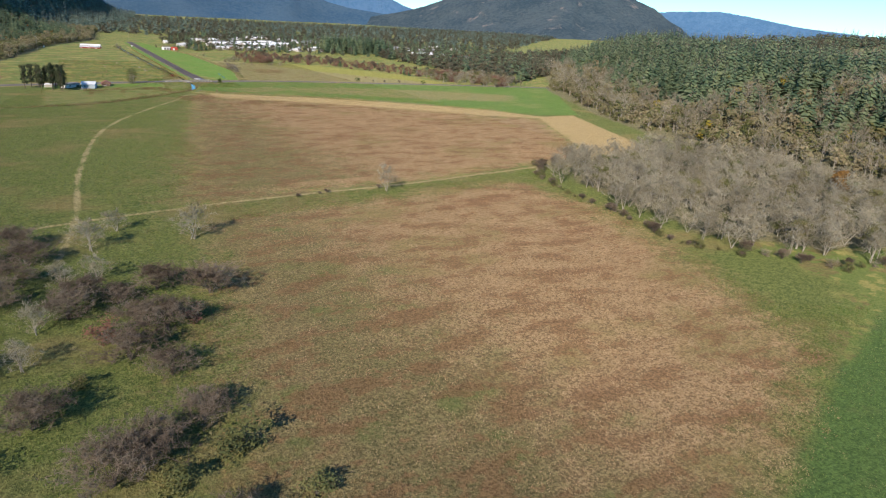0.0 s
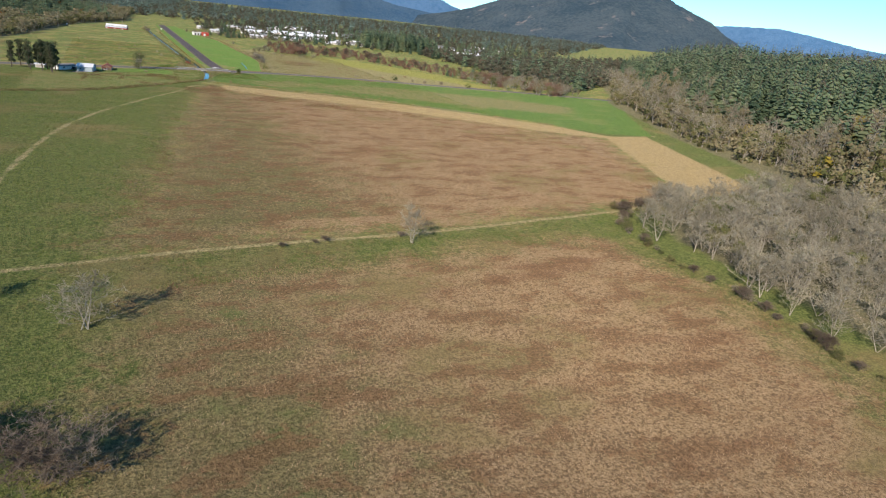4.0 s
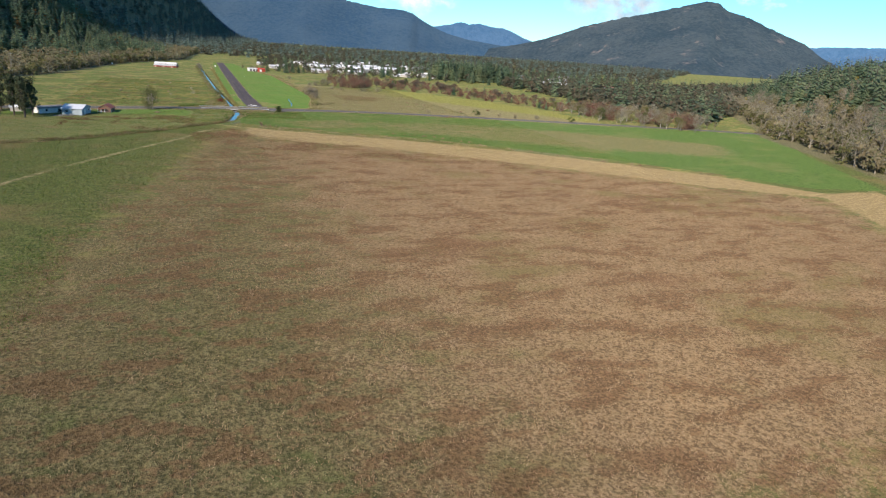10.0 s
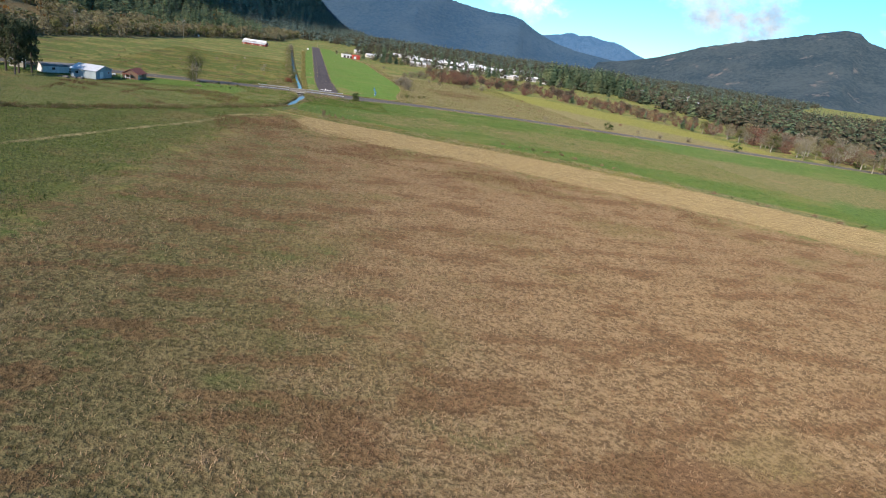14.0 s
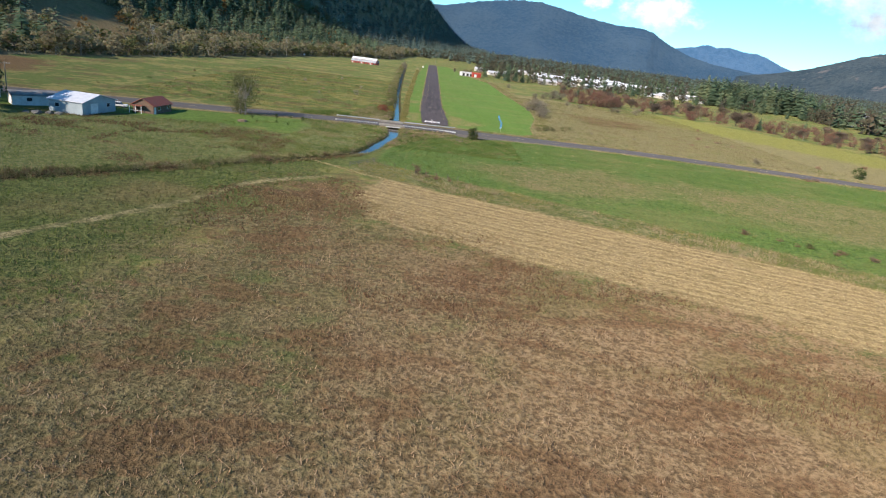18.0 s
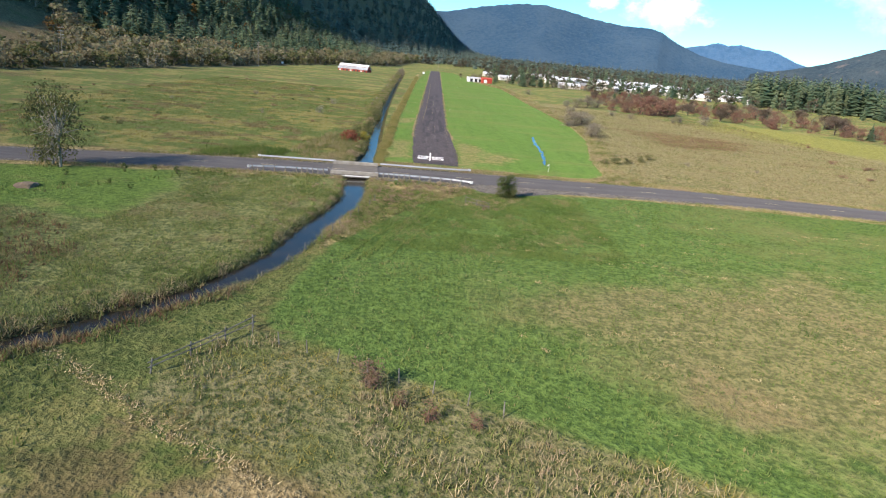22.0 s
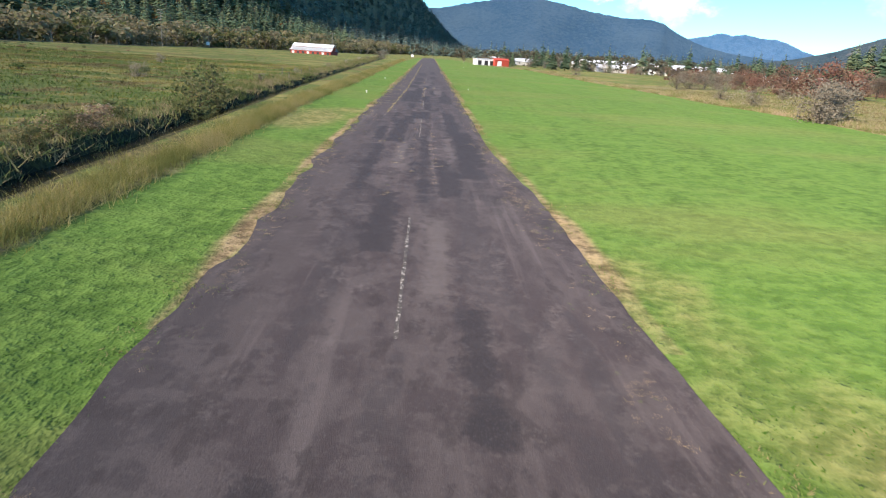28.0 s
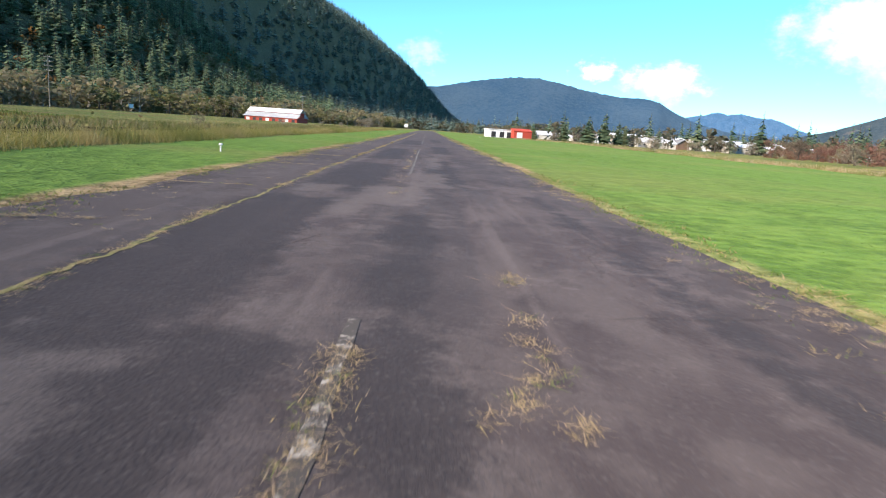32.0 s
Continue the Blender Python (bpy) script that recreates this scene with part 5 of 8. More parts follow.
BUSHES = [("yellowshrub", "low dark olive bush beside the lawn", ((42.5, 16.5, 1.6, 1.7), (46, 18, 1.9, 1.8), (49, 19.7, 1.8, 1.9), (54, 25, 1.6, 1.9), (58, 30, 1.7, 1.8), (47, 24, 1.4, 1.6))),
          ("greyshrub", "grey-brown leafless bush beside the lawn", ((52, 71.5, 5.2, 1.4), (55, 77, 4.6, 1.4), (50.7, 104, 5.2, 1.6), (54, 108, 6.2, 1.5), (58, 113, 5.6, 1.5), (62, 119, 5.4, 1.4), (78, 214, 5.8, 1.6), (85, 220, 6.2, 1.6), (92, 226, 5.6, 1.6), (71, 206, 4.2, 1.6), (57, 92, 3.4, 1.5), (60, 140, 4.2, 1.5), (63, 160, 4.4, 1.5), (95, 262, 5, 1.5), (121, 307, 5, 1.4), (63, 300, 4, 1.5), (88, 180, 3.2, 1.5), (130, 170, 5, 1.5), (113.8, 167, 3.6, 1.6), (119, 171, 3.6, 1.6), (94, 168, 3, 1.5), (66.5, 26, 1.0, 2.0), (84, 24, 1.0, 1.8), (121, -7, 2.4, 1.6), (173, -17, 2.2, 1.5), (181, -27, 3.2, 1.3), (198, -27.6, 3.2, 1.5))),
          ("rustshrub", "dense red-brown bush in autumn leaf", ((104, 209, 9, 1.3), (110, 205, 10, 1.2), (115, 203, 11, 1.2), (121, 208, 10, 1.3), (128, 215, 9, 1.3), (98, 216, 5.5, 1.3), (135, 222, 6, 1.3), (118, 224, 7, 1.2), (108, 222, 6.5, 1.2))),
          ("rustshrub", "low dark brown bramble bed in the dry meadow", ((126, 60, 1.1, 3.0), (131, 50, 1.1, 3.4), (136, 45, 1.0, 3.0), (111.6, 31, 1.0, 3.2), (117, 28, 0.9, 3.0), (128, -33, 1.2, 2.6), (124, -35.4, 1.1, 2.6), (181, 20, 1.3, 2.6), (144, 105, 1.6, 1.6), (150, 1.7, 1.2, 2.4))),
          ("greenshrub", "dense dark green bush beside the road", ((156, -13, 4.4, 1.1), (219, -42, 4.2, 1.3), (287, -54, 4.0, 1.2), (160, -9, 3.0, 1.2), (190, 271, 9, 0.6), (172, 255, 8, 0.6)))]
for sort, label, spots_ in BUSHES:
    for x, y, h, w in spots_:
        tree_at(sort + str(int(abs(x * 3 + y)) % 4), x, y, h, "shrub", label, "shrub", "bushes beside the lawn and road", w)
xs, ys = scatter(-120, -24, 4, 230, 12.5, lambda x, y: (fbm(x, y, 40, 2, 66) > -0.05) & (rng.uniform(0, 1, x.shape) < 0.6))
for i, (x, y) in enumerate(zip(xs, ys)):
    tree_at(("yellowshrub%d", "rustshrub%d", "greenshrub%d")[i % 3] % (i % 4), x, y, rng.uniform(0.45, 1.0), "tussock", "low olive and brown tussock in the meadow", "shrub", "tussocks in the meadow", rng.uniform(1.6, 2.8))
for x, y, h in ((-45, -33, 1.2), (-49, -35, 1.5), (-41, -34, 1.4), (-47, -44, 0.9), (-43, -46, 1.0), (-52, -47, 0.8), (-55, -41, 1.1)):
    tree_at("greenshrub%d" % (int(abs(x)) % 4), x, y, h, "shrub", "small clipped garden shrub on a lawn", "shrub", "garden shrubs", 0.9)
for x, y, h in ((-3.5, -97, 2.6), (-1, -99, 1.4), (1, -100.5, 1.6), (4, -101, 1.2)):
    tree_at("rustshrub%d" % (int(abs(x)) % 4), x, y, h, "shrub", "rust-brown bush on the field margin", "shrub", "bushes on the field margin", 0.9)

for i in range(30):
    t = i / 29
    x, y = float(np.interp(t, [0, 0.3, 0.55, 0.8, 1], [62, 78, 100, 131, 156])) + rng.normal(0, 1.0), float(np.interp(t, [0, 0.3, 0.55, 0.8, 1], [-117, -126, -152, -186, -207])) + rng.normal(0, 1.0)
    if noise.noise((i * 0.6, 3, 0)) > -0.15:
        tree_at("rustshrub%d" % (i % 4) if i % 3 else "yellowshrub%d" % (i % 4), x, y, rng.uniform(0.6, 1.2), "shrub", "low dark bramble between the fields", "shrub", "brambles between the fields", 2.4)
xs, ys = scatter(-12, 8, -66, -23, 1.55, lambda x, y: (inside(VERGE_S, x, y) > 0.2) & (along(ROAD, x, y) > 7.2) & (along(CREEK, x, y) > 2.2))
for i, (x, y) in enumerate(zip(xs, ys)):
    tree_at(("weed%d" if fbm(np.array([x]), np.array([y]), 6, 2, 97)[0] > -0.05 else "dock%d") % (i % 4), x, y, rng.uniform(0.3, 0.75), "weed_clump", "leafy clump of green and withered weeds on the bank", "weeds", "weeds on the creek bank", rng.uniform(1.1, 1.7))
xs, ys = scatter(-26, -14, -66, -24, 2.3, lambda x, y: (along(CREEK, x, y) > 2.0) & (along(CREEK, x, y) < 7.0) & (along(ROAD, x, y) > 7.2))
for i, (x, y) in enumerate(zip(xs, ys)):
    tree_at(("weed%d", "dock%d", "weed%d")[i % 3] % (i % 4), x, y, rng.uniform(0.25, 0.6), "weed_clump", "leafy clump of green and withered weeds on the bank", "weeds", "weeds on the creek bank", rng.uniform(1.2, 1.9))
for i, (x, y) in enumerate(((7.0, -37.2), (8.2, -38.3), (9.4, -39.2), (10.6, -38.4), (9.0, -36.4), (11.2, -36.2), (12.4, -34.0), (10.8, -40.6), (14.6, -30.0), (11.9, -31.2), (6.2, -38.6), (8.8, -41.0))):
    tree_at("dock%d" % (i % 4) if i % 3 else "weed%d" % (i % 4), x, y, rng.uniform(0.3, 0.6), "weed_clump", "withered weeds around the broken fence", "weeds", "weeds around the fence", rng.uniform(1.3, 2.0))
edge_g = smooth_line([(100, -403), (76, -419), (67, -437), (62, -490), (57, -516), (74, -536), (91, -554), (135, -567)], 4.2)
for i, (x, y) in enumerate(edge_g):
    tree_at(("greyshrub%d", "yellowshrub%d", "thicket%d")[int(rng.integers(0, 3))] % (i % 4), x + rng.normal(0, 1), y + rng.normal(0, 1), rng.uniform(1.4, 3.6), "shrub", "tangled undergrowth shrub at the edge of the grove", "shrub", "undergrowth of the grove", 1.4)
# red-brown alder scrub across the dry meadow
SCRUB_BAND = [(148, 203), (188, 172), (212, 113), (243, 74), (247, 4), (254, -36), (265, -58), (290, -84), (335, -70), (330, 40), (300, 140), (250, 235), (200, 330), (150, 400), (110, 330), (96, 240), (125, 232)]
xs, ys = scatter(90, 340, -90, 410, 10.8, lambda x, y: inside(SCRUB_BAND, x, y) > 0)
for i, (x, y) in enumerate(zip(xs, ys)):
    s = i % 6
    if y < 45 - 0.1 * (x - 250):
        tree_at(("tan%d", "alder%d", "tan%d", "olive%d", "rustshrub%d", "alder%d")[s] % (i % 4), x, y, rng.uniform(6, 13), "alder_tree", "tan half-bare alder in autumn", "tree", "alder wood beside the road", rng.uniform(1.2, 1.6))
    else:
        tree_at(("tan%d" % (i % 4)) if s == 0 else ("thicket%d" % (i % 4)) if s == 3 else "rustshrub%d" % (i % 4), x, y, rng.uniform(3.5, 7.0), "alder_shrub", "red-brown alder shrub in autumn", "shrub", "red-brown alder scrub", rng.uniform(0.9, 1.3))
xs, ys = scatter(90, 330, 30, 430, 42.0, lambda x, y: inside(SCRUB_BAND, x, y) > 3)
for i, (x, y) in enumerate(zip(xs, ys)):
    tree_at("fir%d" % (i % 4), x, y, rng.uniform(6, 11), "young_fir", "young dark green fir among red-brown scrub", "fir", "young firs", 1.5)


# ---- bridge and guard rails ----
MAT_CONCRETE = plain("concrete", (0.36, 0.335, 0.29), (0.25, 0.23, 0.195), 0.8, 0.9, bump=0.01)
MAT_DECK = plain("bridge_deck", (0.125, 0.110, 0.092), (0.095, 0.086, 0.076), 1.2, 0.9, bump=0.006)
MAT_STEEL = plain("galvanised_steel", (0.62, 0.63, 0.65), (0.48, 0.49, 0.51), 1.5, 0.45, 0.55)
MAT_POST = plain("weathered_post", (0.30, 0.265, 0.21), (0.20, 0.175, 0.135), 0.25, 0.9, bump=0.008)
MAT_OLDWOOD = plain("grey_old_wood", (0.20, 0.185, 0.16), (0.12, 0.108, 0.09), 0.2, 0.95, bump=0.01)
MAT_WHITE = plain("white_paint", (0.78, 0.78, 0.76), (0.62, 0.61, 0.58), 0.8, 0.6)
MAT_DARK = plain("dark_opening", (0.02, 0.02, 0.022), (0.035, 0.035, 0.035), 0.5, 0.6)


def road_y(x):
    return float(np.interp(x, [p[0] for p in ROAD], [p[1] for p in ROAD]))


bridge = empty("bridge", pose(-14.0, -17.6, 0), "short concrete road bridge with solid parapets over a creek", "bridge")
TURN_B = math.atan2(road_y(-9.8) - road_y(-18.2), 8.4)
bridge.rotation_euler = (0, 0, TURN_B)
part("deck", box(B(), -4.25, 4.25, -5.25, 4.95, -0.45, 0.075, 0.02), MAT_DECK, bridge, "stained brown concrete deck")
for nm, y0, y1 in (("parapet", 4.55, 4.9), ("parapet", -5.25, -4.9)):
    bm = box(B(), -4.3, 4.3, y0, y1, 0.077, 0.72, 0.03)
    for i in range(4):
        box(bm, -4.1 + i * 2.07, -2.17 + i * 2.07, y0 - 0.03, y1 + 0.03, 0.18, 0.60, 0.015)
    part(nm, bm, MAT_CONCRETE, bridge)
    bm = box(B(), -4.3, 4.3, y0 - 0.06, y1 + 0.06, -0.24, -0.02, 0.02)
    part("edge_beam", bm, MAT_WHITE, bridge, "pale painted edge beam")
for x in (-4.25, 3.75):
    part("abutment", box(B(), x, x + 0.5, -5.2, 4.85, -2.2, -0.46, 0.03), MAT_CONCRETE, bridge)
for x, y, s in ((3.9, -5.3, 1), (-4.2, -5.3, -1), (3.9, 4.9, 1), (-4.2, 4.9, -1)):
    bm = B()
    yy = -1 if y < 0 else 1
    a = [bm.verts.new(c) for c in ((x, y, 0.0), (x + 0.35 * s, y, 0.0), (x + 1.2 * s, y + 1.9 * yy, -1.5), (x + 0.85 * s, y + 1.9 * yy, -1.5), (x, y, -2.2), (x + 0.35 * s, y, -2.2), (x + 1.2 * s, y + 1.9 * yy, -2.2), (x + 0.85 * s, y + 1.9 * yy, -2.2))]
    for q in ((0, 1, 2, 3), (4, 7, 6, 5), (0, 3, 7, 4), (1, 5, 6, 2), (0, 4, 5, 1), (3, 2, 6, 7)):
        bm.faces.new([a[i] for i in q])
    bmesh.ops.recalc_face_normals(bm, faces=bm.faces)
    part("wing_wall", bm, MAT_CONCRETE, bridge)

W_SECTION = [(0.0, 0.50), (0.045, 0.53), (0.08, 0.57), (0.045, 0.61), (0.0, 0.645), (0.045, 0.68), (0.08, 0.72), (0.045, 0.76), (0.0, 0.79)]


def guard_rail(line, front, end_first, end_last, label, dense_first):
    """A steel beam on posts. line: its plan; front: +1 when the road lies to the left of the line's way."""
    p = np.array(smooth_line(line, 0.6))
    d = np.gradient(p, axis=0)
    d /= np.hypot(d[:, 0], d[:, 1])[:, None]
    side = np.stack([-d[:, 1], d[:, 0]], 1) * front
    root = empty("guard_rail", pose(*p[0], 0), label, "guard rail", "guard rails of the bridge")
    o = Vector((p[0][0], p[0][1], 0))
    v = [(*(q + s * a - p[0]), h + 0.05) for q, s in zip(p, side) for a, h in W_SECTION]
    v += [(*(q + s * (a - 0.012) - p[0]), h + 0.05) for q, s in zip(p, side) for a, h in W_SECTION]
    n, k = len(W_SECTION), len(p) * len(W_SECTION)
    f = [(i * n + j, i * n + j + 1, (i + 1) * n + j + 1, (i + 1) * n + j) for i in range(len(p) - 1) for j in range(n - 1)]
    f += [tuple(k + a for a in q[::-1]) for q in f]
    beam = new("beam", mesh_tris("beam", np.array(v), np.array(f), [MAT_STEEL]))
    beam.parent = root
    ln = np.concatenate([[0], np.cumsum(np.hypot(*np.diff(p, axis=0).T))])
    stops, s = [], 0.5
    while s < ln[-1] - 0.2:
        stops.append(s)
        near = s < 5.6 if dense_first else ln[-1] - s < 5.6
        s += 0.95 if near else 1.905
    for s in stops:
        x, y = [float(np.interp(s, ln, p[:, i])) for i in range(2)]
        sx, sy = [float(np.interp(s, ln, side[:, i])) for i in range(2)]
        bm = box(B(), -0.08, 0.08, -0.09, 0.09, -0.5, 0.83, 0.012)
        box(bm, -0.07, 0.07, 0.09, 0.20, 0.52, 0.82, 0.008)
        bmesh.ops.transform(bm, matrix=Matrix.Rotation(math.atan2(sy, sx) - math.pi / 2, 4, "Z") @ Matrix.Rotation(rng.normal(0, 0.02), 4, "X"), verts=bm.verts)
        ob = part("post", bm, MAT_POST, root)
        ob.location = Vector((x - 0.2 * sx, y - 0.2 * sy, 0)) - o
    for flag, i, sg in ((end_first, 0, -1), (end_last, -1, 1)):
        if flag:
            bm = B()
            c, sd, dd = p[i] - p[0], side[i], d[i] * sg
            ring = []
            for k2 in range(9):
                a = k2 / 8 * math.pi * 1.25
                q = c + dd * 0.32 * math.sin(a) - sd * 0.30 * (1 - math.cos(a))
                ring.append([bm.verts.new((*q, z)) for z in (0.50, 0.86)])
            for a, b in zip(ring, ring[1:]):
                bm.faces.new((a[0], b[0], b[1], a[1]))
            bmesh.ops.solidify(bm, geom=list(bm.faces), thickness=0.02)
            part("end_shoe", bm, MAT_WHITE, root, "rounded white end shoe")
    return root


guard_rail([(-9.75, -22.45), (-4, -22.2), (2, -22.2), (5.5, -22.7), (7.8, -23.3)], 1, False, True, "galvanised steel guard rail on weathered wooden posts", True)
guard_rail([(-31.7, -25.4), (-26, -24.0), (-18.3, -23.2)], 1, True, False, "galvanised steel guard rail on weathered wooden posts", False)
guard_rail([(-9.7, -12.8), (-3, -12.5), (4, -11.9), (8.0, -11.3)], -1, False, True, "pale steel guard rail on short wooden posts", True)
guard_rail([(-32.8, -14.7), (-26, -14.1), (-18.3, -13.4)], -1, True, False, "pale steel guard rail on short wooden posts", False)

# ---- road paint ----
ym = Mat("worn_yellow_paint", 0.8, 0.3)
ym.col(ym.mix(ym.ramp(ym.noise(0.25, 4, rough=0.7), 0.55, 0.7), (0.62, 0.53, 0.30), (0.38, 0.34, 0.24)))
wp = Mat("worn_white_paint", 0.8, 0.3)
wp.col(wp.mix(wp.ramp(wp.noise(0.22, 5, rough=0.75), 0.58, 0.72), (0.72, 0.70, 0.68), (0.30, 0.27, 0.26)))
lw = Mat("scaling_white_paint", 0.85, 0.3)
lw.col(lw.mix(lw.ramp(lw.noise(0.12, 5, rough=0.8), 0.38, 0.49), (0.31, 0.285, 0.25), (0.060, 0.052, 0.046)))
rp = np.array(ROAD)
rln = np.concatenate([[0], np.cumsum(np.hypot(*np.diff(rp, axis=0).T))])
s_at = float(np.interp(-7.0, rp[:, 0], rln))
for k in range(-12, 20):
    bm = B()
    cs = [s_at + k * 12.19 + t * 3.05 / 3 for t in range(4)]
    rows_ = []
    for s in cs:
        q = np.array([np.interp(s, rln, rp[:, i]) for i in range(2)])
        q2 = np.array([np.interp(s + 0.5, rln, rp[:, i]) for i in range(2)])
        dd = (q2 - q) / np.hypot(*(q2 - q))
        n_ = np.array([-dd[1], dd[0]])
        rows_.append([bm.verts.new((*(q + n_ * w), 0.076 if -19 < q[0] < -9 else 0.066)) for w in (-0.06, 0.06)])
    for a, b in zip(rows_, rows_[1:]):
        bm.faces.new((a[0], b[0], b[1], a[1]))
    part("lane_dash", bm, ym.m, road, "worn yellow lane dash")


def flat_mark(name, quads, z, mat, parent, label):
    bm = B()
    for x0, x1, y0, y1 in quads:
        box(bm, x0, x1, y0, y1, z - 0.012, z)
    return part(name, bm, mat, parent, label)


S = 0.52
flat_mark("numeral_two", [(-2.72, -0.35, 1.7, 1.7 + 0.62), (-2.72, -2.72 + S, 2.32, 3.3), (-2.72, -0.35, 3.3, 3.92), (-0.35 - S, -0.35, 3.92, 4.9), (-2.72, -0.35, 4.9, 5.5)], 0.066, wp.m, runway, "white painted runway numeral 2")
flat_mark("numeral_five", [(0.42, 2.98, 1.7, 2.32), (2.98 - S, 2.98, 2.32, 3.3), (0.42, 2.98, 3.3, 3.92), (0.42, 0.42 + S, 3.92, 4.9), (0.42, 2.98, 4.9, 5.5)], 0.066, wp.m, runway, "white painted runway numeral 5")
flat_mark("centre_bar", [(-0.15, 0.15, 0.0, 10.8)], 0.066, wp.m, runway, "white painted centre bar")
for a, b in ((17, 27), (34, 44), (66, 78.6), (88.5, 99.5), (108.5, 128.0), (144, 170), (186, 206), (222, 242), (258, 280), (300, 322), (342, 366), (390, 415), (440, 470), (500, 530)):
    bm = B()
    n_ = int((b - a) / 0.5)
    rows_ = [[bm.verts.new((sg * (0.045 + 0.035 * noise.noise((i * 0.9, a, sg))), a + (b - a) * i / n_, 0.0585)) for sg in (-1, 1)] for i in range(n_ + 1)]
    for p_, q_ in zip(rows_, rows_[1:]):
        bm.faces.new((p_[0], p_[1], q_[1], q_[0]))
    part("centre_line_dash", bm, lw.m, runway, "flaking white centre line dash")

# ---- fences ----
def rail_fence(pts, rails, label, lean=0.06, high=1.15, thick=0.07):
    root = empty("wooden_fence", pose(pts[0][0], pts[0][1], ground_z(*pts[0])), label, "fence")
    o = root.location
    tops = []
    for x, y in pts:
        bm = rod(B(), (0, 0, -0.3), (rng.normal(0, lean), rng.normal(0, lean), high), thick, thick * 0.8, 7)
        ob = part("post", bm, MAT_OLDWOOD, root)
        ob.location = (x - o.x, y - o.y, ground_z(x, y) - o.z)
        tops.append(Vector(ob.location))
    for a, b in zip(tops, tops[1:]):
        for z in rails:
            bm = B()
            d = b - a
            rod(bm, a - d * 0.05 + Vector((0.05, 0, z + rng.normal(0, 0.05))), b + d * 0.05 + Vector((0.05, 0, z + rng.normal(0, 0.05))), 0.05, 0.045, 6)
            part("rail", bm, MAT_OLDWOOD, root)
    return root


rail_fence([(6.1, -37.2), (7.8, -38.9), (9.6, -40.5)], (0.45, 0.95), "short broken grey wooden fence in tall dry grass")
rail_fence([(-13.6, -88.6), (-15.0, -91.5), (-16.6, -94.4), (-18.3, -97.3)], (0.5, 0.95), "old leaning grey wooden fence beside the field", 0.1)
for x, y in ((-11.7, -59.6), (-11.2, -56.3), (-10.4, -52.2), (-9.6, -49.4), (-8.5, -45.5), (-8.0, -42.0), (-12.4, -63.4), (-13.6, -67.2), (-14.8, -71.2), (-16.4, -75.5)):
    bm = rod(B(), (0, 0, -0.3), (rng.normal(0, 0.1), rng.normal(0, 0.1), 1.25), 0.06, 0.05, 7)
    bm2 = rod(bm, (0, 0, 1.0), (0.02, 0.0, 1.04), 0.068, 0.068, 7)
    ob = part("fence_post", bm2, MAT_OLDWOOD)
    ob.location = (x, y, ground_z(x, y))
    tagged(ob, "single weathered wooden fence post on the creek bank", "fence post", "creek fence posts")
for k in range(9):
    x, y = -6.2 + k * 2.4, -93.5 - k * 1.15
    ob = part("fence_post", rod(B(), (0, 0, -0.3), (rng.normal(0, 0.08), rng.normal(0, 0.08), 1.15), 0.05, 0.045, 7), MAT_OLDWOOD)
    ob.location = (x - 7, y + 3.2, ground_z(x - 7, y + 3.2))
    tagged(ob, "single weathered wooden fence post on the field margin", "fence post", "field fence posts")
for x, y, s in ((-23.2, 144.6, 1.2), (-25.5, 139, 1.2), (18.5, -27.6, 1.1), (-22, 128, 1.1), (-24.4, 160, 1.1)):
    ob = part("fence_post", rod(B(), (0, 0, -0.3), (0.04, 0.02, s), 0.07, 0.06, 7), MAT_OLDWOOD)
    ob.location = (x, y, ground_z(x, y))
    tagged(ob, "short wooden post standing in grass", "fence post", "single posts")

# ---- wind indicator ----
sock = empty("wind_indicator", pose(25.6, -1.4, ground_z(25.6, -1.4)), "small white wind indicator on a thin leaning pole", "windsock")
part("pole", rod(B(), (0, 0, -0.3), (0.10, 0.2, 1.55), 0.025, 0.018, 8), MAT_WHITE, sock)
bm = B()
ringed = []
for k in range(7):
    t = k / 6
    c = Vector((0.10 - 0.5 * t, 0.2 - 0.04 * t, 1.53 - 0.2 * t - 0.16 * t * t))
    r = 0.08 - 0.03 * t
    ringed.append([bm.verts.new(c + Vector((0, math.cos(a) * r, math.sin(a) * r))) for a in [i * math.pi / 4 for i in range(8)]])
for a, b in zip(ringed, ringed[1:]):
    for i in range(8):
        bm.faces.new((a[i], a[(i + 1) % 8], b[(i + 1) % 8], b[i]))
part("sock", bm, MAT_WHITE, sock, "white fabric sock")

# ---- poles ----
def power_pole(x, y, high, arms, label, name="power_pole", r=0.16):
    root = empty(name, pose(x, y, ground_z(x, y), 0, 0, 25), label, "utility pole", "utility poles")
    part("pole", rod(B(), (0, 0, -0.5), (0, 0, high), r, r * 0.65, 8), MAT_PALE_BARK, root)
    for i in range(arms):
        z = high - 0.6 - i * 1.5
        arm = part("cross_arm", box(B(), -1.3, 1.3, -0.26, -0.10, z - 0.09, z + 0.09, 0.01), MAT_PALE_BARK, root)
        for xx in (-1.15, -0.5, 0.5, 1.15):
            part("insulator", rod(B(), (xx, -0.18, z + 0.09), (xx, -0.18, z + 0.30), 0.06, 0.04, 6), MAT_WHITE, arm, "white porcelain insulator")
    return root


